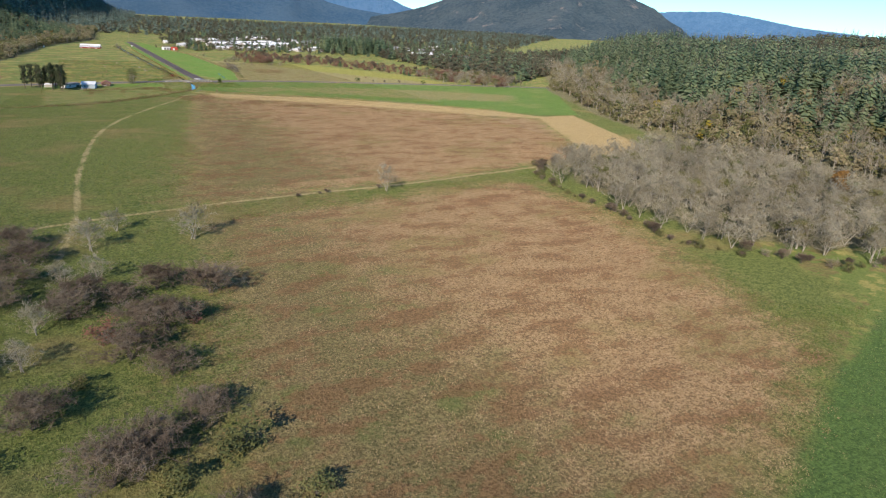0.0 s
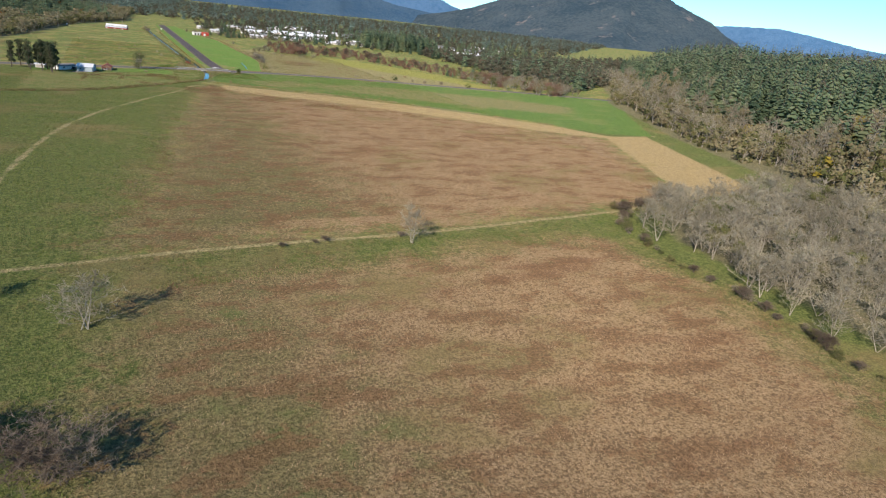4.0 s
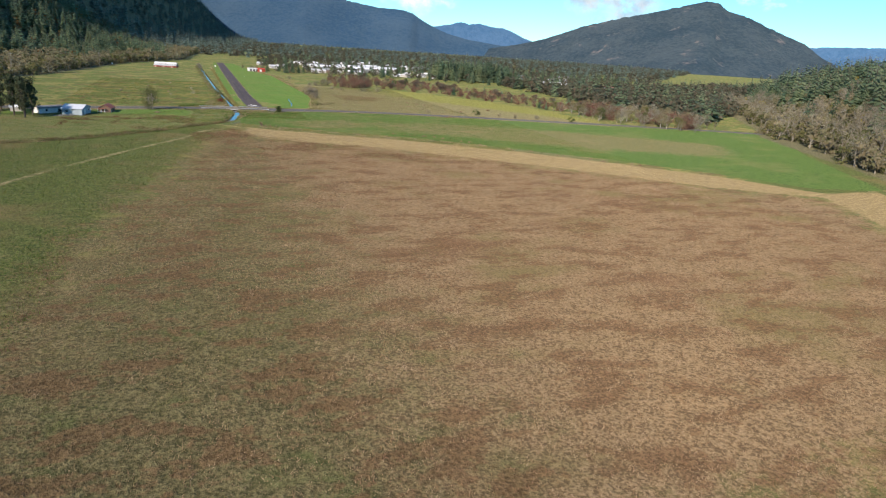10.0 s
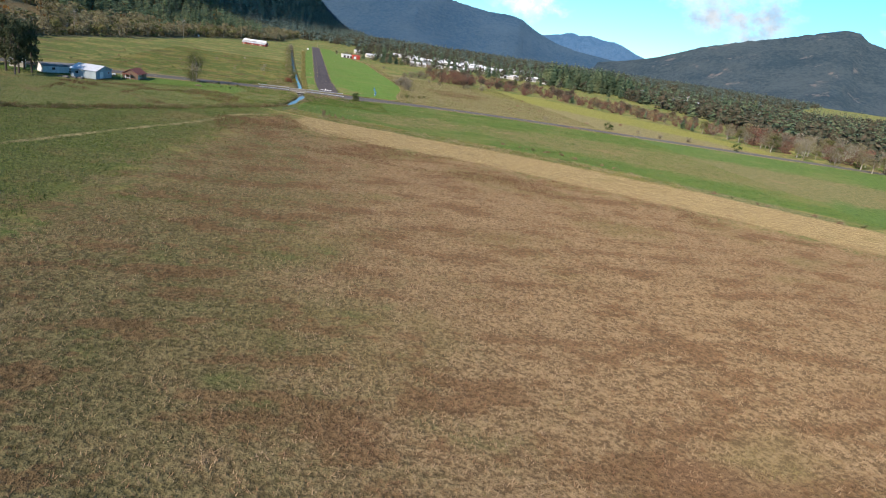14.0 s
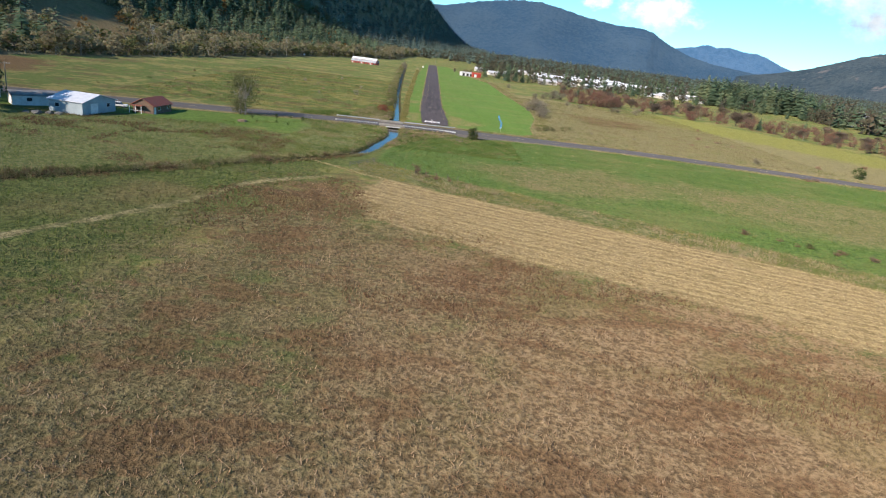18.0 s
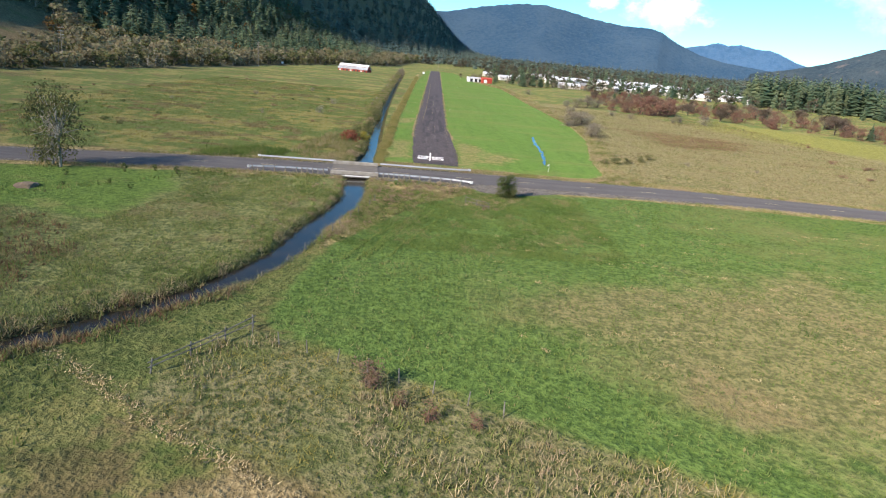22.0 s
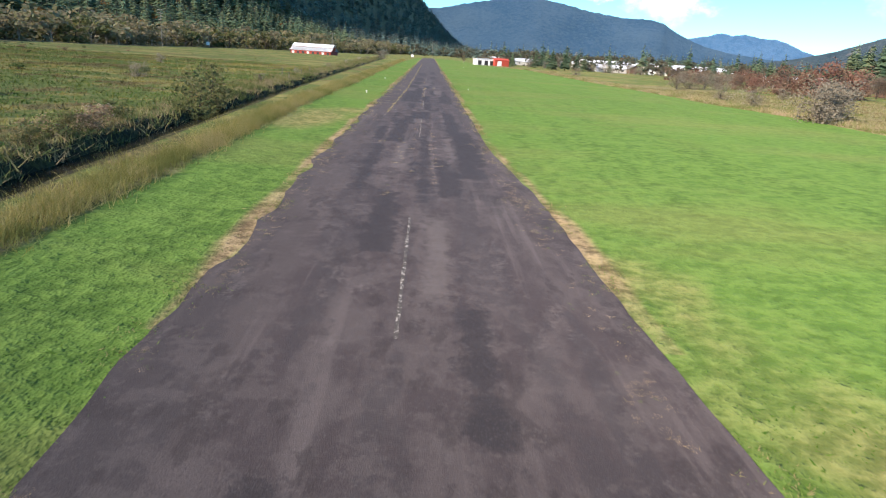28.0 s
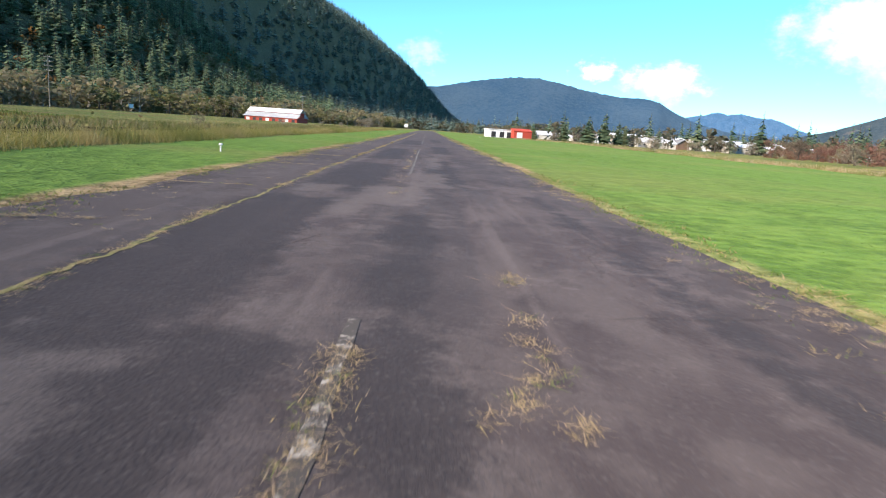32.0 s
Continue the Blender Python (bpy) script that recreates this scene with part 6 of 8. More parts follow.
power_pole(-131, 352, 17.5, 4, "tall wooden power pole with four cross arms")
power_pole(-172, 170, 18, 4, "tall wooden power pole with four cross arms")
power_pole(-60, 436, 13, 1, "wooden power pole behind the barn")
power_pole(3, 640, 14, 1, "wooden power pole at the far end of the runway")
power_pole(120, 560, 13, 2, "wooden power pole in front of the town")
power_pole(-122, -50, 9, 1, "wooden power pole beside the house")
for x, y in ((300, 455), (330, 420), (395, 470), (240, 560), (440, 430)):
    power_pole(x, y, 13, 1, "slim wooden power pole among the houses", r=0.14)

# ---- buildings ----
MAT_ROOF_METAL = plain("weathered_metal_roof", (0.60, 0.62, 0.65), (0.48, 0.50, 0.54), 1.2, 0.7, 0.0, 0.25)
MAT_ROOF_WHITE = plain("white_metal_roof", (0.78, 0.79, 0.80), (0.66, 0.67, 0.68), 3.0, 0.6, 0.0, 0.3)
MAT_ROOF_PALE = plain("light_grey_roof", (0.60, 0.60, 0.60), (0.46, 0.46, 0.47), 2.0, 0.7)
MAT_ROOF_RED = plain("rusty_red_roof", (0.26, 0.075, 0.045), (0.19, 0.085, 0.055), 1.5, 0.7, bump=0.01)
MAT_ROOF_GREY = plain("grey_roof", (0.22, 0.22, 0.22), (0.14, 0.14, 0.145), 2.0, 0.85)
MAT_WALL_BLUE = plain("blue_grey_siding", (0.36, 0.42, 0.44), (0.29, 0.34, 0.36), 2.0, 0.7)
MAT_WALL_RED = plain("red_siding", (0.42, 0.06, 0.035), (0.33, 0.055, 0.035), 2.0, 0.75)
MAT_WALL_BROWN = plain("brown_boards", (0.23, 0.15, 0.10), (0.165, 0.105, 0.07), 0.6, 0.85, bump=0.01)
MAT_WALL_CREAM = plain("cream_siding", (0.58, 0.55, 0.48), (0.47, 0.44, 0.38), 2.0, 0.8)
MAT_GLASS = Mat("window_glass", 0.08, 0.5).col((0.03, 0.035, 0.04)).m


def gable(bm, w, d, e, r, over=0.45, thick=0.14):
    """A pitched roof: w along the ridge, d across, eaves height e, ridge height r."""
    hw, hd = w / 2 + over, d / 2 + over
    drop = (r - e) / (d / 2) * over
    lo = e - drop
    pts = [(-hw, -hd, lo), (hw, -hd, lo), (hw, 0, r), (-hw, 0, r), (-hw, hd, lo), (hw, hd, lo)]
    up = [bm.verts.new((x, y, z + thick)) for x, y, z in pts]
    dn = [bm.verts.new((x, y, z + 0.003)) for x, y, z in pts]
    for q in ((0, 1, 2, 3), (3, 2, 5, 4)):
        bm.faces.new([up[i] for i in q])
        bm.faces.new([dn[i] for i in q][::-1])
    for i, j in ((0, 1), (1, 2), (2, 5), (5, 4), (4, 3), (3, 0)):
        bm.faces.new((up[i], dn[i], dn[j], up[j]))
    bmesh.ops.recalc_face_normals(bm, faces=bm.faces)
    return bm


def walls(bm, w, d, e, r):
    """Solid walls with gable ends."""
    a = [bm.verts.new(c) for c in ((-w / 2, -d / 2, -0.3), (w / 2, -d / 2, -0.3), (w / 2, d / 2, -0.3), (-w / 2, d / 2, -0.3), (-w / 2, -d / 2, e), (w / 2, -d / 2, e), (w / 2, d / 2, e), (-w / 2, d / 2, e), (-w / 2, 0, r), (w / 2, 0, r))]
    for q in ((0, 1, 5, 4), (2, 3, 7, 6), (1, 2, 6, 9, 5), (3, 0, 4, 8, 7), (4, 5, 9, 8), (6, 7, 8, 9)):
        bm.faces.new([a[i] for i in q])
    bmesh.ops.recalc_face_normals(bm, faces=bm.faces)
    return bm


def window(parent, x, y, z, w, h, face):
    """A window with a frame in the wall that faces the given way: s, n, e or w."""
    turn = {"s": 0, "e": 90, "n": 180, "w": 270}[face]
    fr = B()
    for q in ((-w / 2 - 0.08, w / 2 + 0.08, -h / 2 - 0.08, -h / 2), (-w / 2 - 0.08, w / 2 + 0.08, h / 2, h / 2 + 0.08), (-w / 2 - 0.08, -w / 2, -h / 2, h / 2), (w / 2, w / 2 + 0.08, -h / 2, h / 2)):
        box(fr, q[0], q[1], -0.05, 0.01, q[2], q[3])
    bmesh.ops.rotate(fr, verts=fr.verts, matrix=Matrix.Rotation(radians(turn), 3, "Z"))
    f_ = part("window_frame", fr, MAT_WHITE, parent)
    f_.location = (x, y, z)
    g = box(B(), -w / 2, w / 2, -0.02, 0.012, -h / 2, h / 2)
    bmesh.ops.rotate(g, verts=g.verts, matrix=Matrix.Rotation(radians(turn), 3, "Z"))
    part("pane", g, MAT_GLASS, f_)


def door(parent, x, y, w, h, face, mat, name="door"):
    turn = {"s": 0, "e": 90, "n": 180, "w": 270}[face]
    bm = box(B(), -w / 2, w / 2, -0.05, 0.02, 0, h, 0.01)
    bmesh.ops.rotate(bm, verts=bm.verts, matrix=Matrix.Rotation(radians(turn), 3, "Z"))
    ob = part(name, bm, mat, parent)
    ob.location = (x, y, 0)
    return ob


def house(x, y, turn, w, d, e, r, wall, roof, label, name="house", category="house", group="", wins=True):
    root = empty(name, pose(x, y, ground_z(x, y), 0, 0, turn), label, category, group)
    part("wall", walls(B(), w, d, e, r), wall, root)
    part("roof", gable(B(), w, d, e, r), roof, root)
    if wins:
        for k in range(max(1, int(w / 4.5))):
            for f, yy in (("s", -d / 2), ("n", d / 2)):
                window(root, -w / 2 + (k + 0.5) * w / max(1, int(w / 4.5)) + 0.6, yy, e * 0.58, 1.2, 0.9, f)
        door(root, -w / 2 + 0.9, -d / 2, 0.95, 2.05, "s", MAT_WHITE)
    return root


# workshop, cabin and mobile home by the road
shop = house(-93.2, -64.4, -10, 9.4, 13.0, 3.2, 4.8, MAT_WALL_BLUE, MAT_ROOF_METAL, "blue-grey metal workshop with a pale metal roof", "workshop", "workshop", wins=False)
window(shop, -2.4, -6.5, 1.9, 1.2, 0.9, "s")
window(shop, 4.7, 3.5, 2.0, 1.2, 0.9, "e")
door(shop, 4.7, -2.0, 2.8, 2.7, "e", MAT_WHITE, "garage_door")
cabin = house(-80.6, -51.2, 84, 10.0, 6.0, 2.3, 4.0, MAT_WALL_BROWN, MAT_ROOF_RED, "small brown cabin with a rusty red metal roof", "cabin", "cabin")
part("porch_roof", box(B(), -7.0, -5.2, -0.6, 3.0, 2.02, 2.12), MAT_ROOF_RED, cabin)
for yy in (-0.5, 1.2, 2.9):
    part("porch_post", box(B(), -6.9, -6.78, yy - 0.06, yy + 0.06, -0.3, 2.02), MAT_WHITE, cabin)
for yy in (-0.5, 1.2):
    part("porch_rail", box(B(), -6.87, -6.81, yy + 0.06, yy + 1.64, 0.75, 0.83), MAT_WHITE, cabin)
home = house(-106.5, -61.5, 42, 13, 6.0, 2.6, 3.5, MAT_WHITE, MAT_ROOF_GREY, "long white mobile home with a dark roof", "mobile_home", "house")
house(-121.0, -60.0, 10, 5, 4, 2.2, 3.0, MAT_WALL_CREAM, MAT_ROOF_WHITE, "small cream garden shed with a white roof", "shed", "shed", wins=False)
for i, (x, y, s) in enumerate(((-99, -75.5, 1.2), (-96.6, -74.2, 0.9), (-94.5, -73.6, 1.0), (-101, -76.5, 0.8), (-98, -77.3, 0.7))):
    bm = B()
    bmesh.ops.create_icosphere(bm, subdivisions=2, radius=s)
    for v_ in bm.verts:
        v_.co *= 1 + 0.45 * noise.noise(v_.co * 1.7 + Vector((i * 5, 0, 0)))
        v_.co.z *= 0.55
    ob = part("scrap_heap", bm, MAT_OLDWOOD)
    ob.location = (x, y, ground_z(x, y) + 0.15)
    tagged(ob, "dark heap of scrap wood beside the workshop", "heap", "scrap heaps")
bm = B()
bmesh.ops.create_icosphere(bm, subdivisions=3, radius=1.5)
for v_ in bm.verts:
    v_.co *= 1 + 0.3 * noise.noise(v_.co * 1.1)
    v_.co.z *= 0.4
heap = part("earth_heap", bm, plain("bare_earth", (0.20, 0.15, 0.10), (0.14, 0.10, 0.07), 0.4, 0.95, bump=0.03))
heap.location = (-55.5, -49.5, ground_z(-55.5, -49.5))
tagged(heap, "low heap of bare earth on the garden lawn", "earth heap")


def car(x, y, turn, paint, label):
    root = empty("car", pose(x, y, ground_z(x, y) + 0.02, 0, 0, turn), label, "car")
    body = box(B(), -2.2, 2.2, -0.88, 0.88, 0.3, 0.85, 0.12)
    part("body", body, paint, root)
    cab = B()
    a = [cab.verts.new(c) for c in ((-1.7, -0.8, 0.85), (1.0, -0.8, 0.85), (1.0, 0.8, 0.85), (-1.7, 0.8, 0.85), (-1.2, -0.65, 1.42), (0.4, -0.65, 1.42), (0.4, 0.65, 1.42), (-1.2, 0.65, 1.42))]
    for q in ((0, 1, 5, 4), (1, 2, 6, 5), (2, 3, 7, 6), (3, 0, 4, 7)):
        cab.faces.new([a[i] for i in q])
    part("window_glass", cab, MAT_GLASS, root)
    part("car_roof", box(B(), -1.22, 0.42, -0.67, 0.67, 1.42, 1.48, 0.02), paint, root)
    for xx in (-1.4, 1.35):
        for yy in (-0.86, 0.86):
            w_ = part("wheel", rod(B(), (xx, yy - 0.1, 0.32), (xx, yy + 0.1, 0.32), 0.32, 0.32, 14), MAT_DARK, root)
            part("rim", rod(B(), (xx, yy - 0.11, 0.32), (xx, yy + 0.11, 0.32), 0.18, 0.18, 10), MAT_STEEL, w_)
    return root


car(-90.5, -50.0, 15, MAT_WHITE, "white car parked beside the workshop")
car(-101.0, -60.0, 60, MAT_DARK, "dark car parked beside the mobile home")

# long barn at the edge of the meadow
barn = empty("barn", pose(-67.5, 415.0, ground_z(-67.5, 415), 0, 0, -14), "long red barn with a white two-step metal roof", "barn")
part("wall", walls(B(), 25, 11, 1.9, 2.2), MAT_WALL_RED, barn)
part("clerestory", box(B(), -12.3, 12.3, -2.4, 2.4, 2.2, 4.2), MAT_WALL_RED, barn)
for y0, y1, z0, z1 in ((-6.1, -2.42, 1.75, 3.7), (6.1, 2.42, 1.75, 3.7)):
    bm = B()
    a = [bm.verts.new(c) for c in ((-13, y0, z0), (13, y0, z0), (13, y1, z1), (-13, y1, z1))]
    bm.faces.new(a if y0 < 0 else a[::-1])
    bmesh.ops.solidify(bm, geom=list(bm.faces), thickness=0.12)
    part("lower_roof", bm, MAT_ROOF_WHITE, barn)
part("upper_roof", gable(B(), 24.6, 4.8, 4.2, 5.6, 0.5), MAT_ROOF_WHITE, barn)
for k in range(8):
    door(barn, -10.9 + k * 3.1, -5.5, 1.5, 1.2, "s", MAT_DARK if k % 3 else MAT_WHITE, "stall_door")

# hangars at the runway's far end
hang = empty("hangar", pose(34.0, 425, 0, 0, 0, 8), "low white hangar with dark doors", "hangar")
part("wall", box(B(), -6, 5.5, -4.5, 4.5, -0.3, 3.5, 0.03), MAT_WHITE, hang)
part("roof", box(B(), -6.3, 5.6, -4.9, 4.9, 3.5, 3.72, 0.02), MAT_ROOF_WHITE, hang)
for xx in (-3.6, 0.4, 3.8):
    door(hang, xx, -4.5, 2.2, 2.6, "s", MAT_DARK, "hangar_door")
redb = empty("red_shed", pose(43.5, 421, 0, 0, 0, 8), "bright red metal shed", "shed")
part("wall", walls(B(), 8.4, 9.0, 3.4, 4.4), MAT_WALL_RED, redb)
part("roof", gable(B(), 8.4, 9.0, 3.4, 4.4, 0.25), MAT_WALL_RED, redb)
door(redb, -1.5, -4.5, 2.6, 2.8, "s", MAT_WHITE, "shed_door")
mark = empty("field_marker", pose(15, 300, ground_z(15, 300)), "small white lawn marker", "marker")
part("post", rod(B(), (0, 0, -0.2), (0, 0, 0.25), 0.03, 0.03, 8), MAT_WHITE, mark)
part("cap", box(B(), -0.07, 0.07, -0.07, 0.07, 0.25, 0.34, 0.02), MAT_WHITE, mark)
for x, y in ((-7.6, 108), (7.0, 128), (-8.0, 150)):
    copy_thing(mark, pose(x, y, ground_z(x, y)))
sgn = empty("sign_board", pose(-10.6, 455, ground_z(-10.6, 455)), "white board on posts beyond the runway", "sign")
part("board", box(B(), -0.9, 0.9, -0.04, 0.04, 1.6, 3.2, 0.01), MAT_WHITE, sgn)
for xx in (-0.7, 0.7):
    part("post", box(B(), xx - 0.05, xx + 0.05, 0.04, 0.14, -0.3, 3.0), MAT_OLDWOOD, sgn)
sg2 = copy_thing(sgn, pose(-124, 398, ground_z(-124, 398), 0, 0, 20))
sg2["label"] = "white board on posts at the edge of the meadow"

# ---- town ----
town_kinds = []
TOWN_LOOK = [(MAT_WALL_CREAM, MAT_ROOF_PALE, "pale house with a light grey roof", 13, 8.5, 2.9, 4.9), (MAT_WHITE, MAT_ROOF_GREY, "white house with a grey roof", 12, 8, 2.9, 5.0), (MAT_WALL_CREAM, MAT_ROOF_WHITE, "long low building with a white metal roof", 24, 11, 3.6, 5.2), (MAT_WHITE, MAT_ROOF_WHITE, "white mobile home", 17, 6, 2.6, 3.6), (MAT_WALL_BLUE, MAT_ROOF_GREY, "blue-grey house with a grey roof", 11, 9, 4.6, 6.8), (MAT_WALL_BROWN, MAT_ROOF_GREY, "brown house with a grey roof", 12, 9, 3.2, 5.4)]
TOWN = [(115, 520), (160, 470), (300, 455), (350, 395), (470, 330), (560, 330), (640, 480), (700, 740), (430, 960), (210, 900), (120, 700)]
spots = []
xs, ys = scatter(110, 710, 320, 970, 30, lambda x, y: (inside(TOWN, x, y) > 0) & (hill_d(x, y) < -15))
for i, (x, y) in enumerate(zip(xs, ys)):
    if len(spots) < 6 or rng.uniform() < (0.66 if x < 300 else 0.42):
        k = int(rng.choice(6, p=[0.22, 0.16, 0.18, 0.20, 0.14, 0.10]))
        wl, rf, lb, w, d, e, r = TOWN_LOOK[k]
        turn = float(rng.choice([12, 102, 12, -20])) + rng.normal(0, 4)
        first = next((o for kk, o in town_kinds if kk == k), None)
        if first is None:
            town_kinds.append((k, house(x, y, turn, w, d, e, r, wl, rf, lb + " in the town", "house", "house", "houses of the town")))
        else:
            copy_thing(first, pose(x, y, ground_z(x, y), 0, 0, turn))
        spots.append((x, y))
for x, y, w, d, t, rf, lb in ((150, 560, 52, 22, 8, MAT_ROOF_WHITE, "large warehouse with a white roof"), (205, 545, 60, 24, 8, MAT_ROOF_WHITE, "large warehouse with a white roof"), (190, 600, 46, 26, 10, MAT_ROOF_WHITE, "large workshop with a white roof"), (255, 590, 45, 22, 12, MAT_ROOF_WHITE, "large store with a white roof"), (455, 395, 40, 18, -10, MAT_ROOF_PALE, "large hall with a grey roof"), (520, 370, 36, 18, -12, MAT_ROOF_RED, "red-roofed store"), (240, 650, 40, 22, 15, MAT_ROOF_WHITE, "large store with a white roof")):
    big = house(x, y, t, w, d, 5.0, 7.4, MAT_WALL_CREAM if rf != MAT_ROOF_RED else MAT_WALL_RED, rf, lb + " at the edge of the town", "warehouse", "building", "large buildings of the town", wins=False)
    for k in range(4):
        door(big, -w * 0.36 + k * w * 0.24, -d / 2, 3.6, 3.4, "s", MAT_DARK, "loading_door")
far_b = [(128, 470, 8), (122, 474, -5), (70, 520, 10), (85, 560, 30), (60, 600, 5)]
for x, y, t in far_b:
    copy_thing(town_kinds[0][1], pose(x, y, ground_z(x, y), 0, 0, t))
xs, ys = scatter(60, 760, 330, 1100, 17, lambda x, y: (inside(TOWN, x, y) > -60) & (hill_d(x, y) < -5))
free = np.array([min((a - x) ** 2 + (b - y) ** 2 for a, b in spots) > 100 for x, y in zip(xs, ys)])
xs, ys = xs[free], ys[free]
k = rng.uniform(0, 1, len(xs))
wood_of("town_trees", "tan and yellow garden trees among the houses", ["lodtan0", "lodtan1", "faroak0"], xs[k < 0.42], ys[k < 0.42], rng.uniform(7, 14, (k < 0.42).sum()), (MAT_MIXED, MAT_BARK), (1.1, 1.5))
wood_of("town_firs", "dark firs among the houses", ["lodfir0", "lodfir1"], xs[k > 0.60], ys[k > 0.60], rng.uniform(9, 23, (k > 0.60).sum()), (MAT_FIR, MAT_BARK), (1.2, 1.6))
xs, ys = scatter(285, 425, 410, 540, 9, lambda x, y: inside([(292, 440), (350, 415), (415, 430), (410, 500), (340, 530), (300, 500)], x, y) > 0)
for i, (x, y) in enumerate(zip(xs, ys)):
    tree_at("fir%d" % (i % 4), x, y, rng.uniform(24, 36), "fir", "tall dark fir in a stand beside the town", "fir", "firs beside the town", 1.3)
for x, y, h in ((75, 420, 14), (84, 425, 17), (92, 430, 13), (68, 440, 12), (55, 455, 10), (100, 445, 12)):
    tree_at("fir%d" % (int(x) % 4), x, y, h, "fir", "dark fir behind the hangars", "fir", "firs behind the hangars", 1.7)
for i in range(26):
    x, y = 25 + i * 5.5 + rng.normal(0, 2), 455 + rng.normal(0, 10) - i * 1.0
    tree_at("greyshrub%d" % (i % 4) if i % 3 else "tan%d" % (i % 4), x, y, rng.uniform(4, 7.5), "shrub", "grey-brown alder shrub at the end of the lawn", "shrub", "shrubs behind the lawn", 1.2)


# ---- cracks of the runway ----
MAT_CRACK = plain("crack_dirt", (0.020, 0.018, 0.017), (0.040, 0.034, 0.028), 0.1, 0.95)
MAT_JOINT = plain("pale_joint", (0.20, 0.185, 0.165), (0.12, 0.108, 0.098), 0.15, 0.9)


def crown_z(x):
    """Height of the runway's surface across its width."""
    return float(np.interp(abs(x), [0, 2.5, 5.2], [0.055, 0.045, 0.02]))


def crack(x, y, turn, length, wide, mat, name, label, wander=0.25, seed=0):
    """A thin crooked line on the runway."""
    n = max(4, int(length / 0.22))
    bm, a, rows_ = B(), radians(turn), []
    for i in range(n + 1):
        t = (i / n - 0.5) * length
        o = wander * noise.noise((t * 0.7, seed * 2.3, 1.0)) + 0.10 * noise.noise((t * 3.1, seed, 5.0))
        px, py = x + math.sin(a) * t + math.cos(a) * o, y + math.cos(a) * t - math.sin(a) * o
        hw = wide * (0.35 + 0.65 * abs(noise.noise((t * 2.3, seed, 8.0)) + 0.4)) * 0.5
        rows_.append([bm.verts.new((px + s * math.cos(a) * hw, py - s * math.sin(a) * hw, crown_z(px) + 0.006)) for s in (-1, 1)])
    for p_, q_ in zip(rows_, rows_[1:]):
        bm.faces.new((p_[0], p_[1], q_[1], q_[0]))
    return part(name, bm, mat, runway, label)


for i, (x, y, t, l, w) in enumerate(((-0.2, 86.2, 88, 3.6, 0.05), (1.1, 86.0, 93, 1.8, 0.03), (-2.2, 101.5, 90, 1.6, 0.03), (-0.3, 107, 88, 3.0, 0.03), (0.3, 140.5, 90, 2.2, 0.03), (-1.8, 156, 90, 2.4, 0.03))):
    crack(x, y, t, l, w * 0.7, MAT_JOINT, "joint", "pale weathered joint", 0.12, i)
CRACK_LINES = [(2.9, 128.6, 70, 1.6), (3.0, 133, 8, 5), (-1.1, 131, 12, 1.6), (2.6, 137, -20, 2), (-4.2, 126, 15, 4), (-3.8, 137, 10, 6), (0.25, 72, 5, 8), (1.1, 68, -15, 2), (-2.4, 90, 5, 6), (3.6, 84, 5, 16), (-3.6, 70, 3, 12), (-0.3, -1.5, 3, 4.5), (0.2, 14, 5, 6), (-1.5, 12, 60, 2), (2.3, 14, -65, 2.2), (0.6, 22, 85, 3), (-2.5, 20, 10, 5)]
for i, (x, y, t, l) in enumerate(CRACK_LINES):
    crack(x, y, t, l, 0.012, MAT_CRACK, "crack", "dark crack", 0.2, i + 20)
MAT_GRASSY = plain("grassy_joint", (0.20, 0.165, 0.075), (0.12, 0.125, 0.045), 0.12, 0.95)
for i in range(10):
    crack(float(np.interp(94.5 + i * 24, [82, 128, 330], [-3.3, -2.72, -2.75])), 94.5 + i * 24, (0.75, 0.75, 0, 0, 0, 0, 0, 0, 0, 0)[i], 24.5, 0.09, MAT_GRASSY, "grown_joint", "joint grown over with dry grass", 0.14, i + 70)
# road: sealed joints, tar lines, skid marks and grit
MAT_TAR = plain("road_tar", (0.050, 0.047, 0.048), (0.070, 0.067, 0.068), 0.4, 0.75)


def tar_line(line, wide, name, label, z=0.066, wander=0.12, seed=0):
    p = np.array(smooth_line(line, 0.4))
    bm, rows_ = B(), []
    for i, (x, y) in enumerate(p):
        hw = wide * (0.4 + abs(noise.noise((i * 0.23, seed, 3.0)))) * 0.5
        o = wander * noise.noise((i * 0.11, seed, 7.0))
        rows_.append([bm.verts.new((x, y + o + s * hw, z - 0.008 * abs(y + o - road_y(x)))) for s in (-1, 1)])
    for a, b in zip(rows_, rows_[1:]):
        bm.faces.new((a[0], b[0], b[1], a[1]))
    return part(name, bm, MAT_TAR, road, label)


for i, (x0, x1, o, w) in enumerate(((7, 60, 3.75, 0.10), (-8, 60, -4.1, 0.10), (-8, 40, 1.7, 0.05), (10, 34, -1.6, 0.06), (-9, 22, 0.25, 0.05), (4, 40, 0.9, 0.12), (-8, 14, -2.2, 0.10), (0, 26, -0.45, 0.07))):
    tar_line([(x, road_y(x) + o) for x in np.arange(x0, x1, 3.0)], w, "tar_line", "dark sealed line along the road", seed=i, z=0.068)
for i in range(2):
    part("deck_joint", box(B(), -4.45 + i * 8.7, -4.27 + i * 8.7, -4.7, 4.5, 0.0, 0.078, 0.004), MAT_TAR, bridge, "dark joint at the end of the deck")

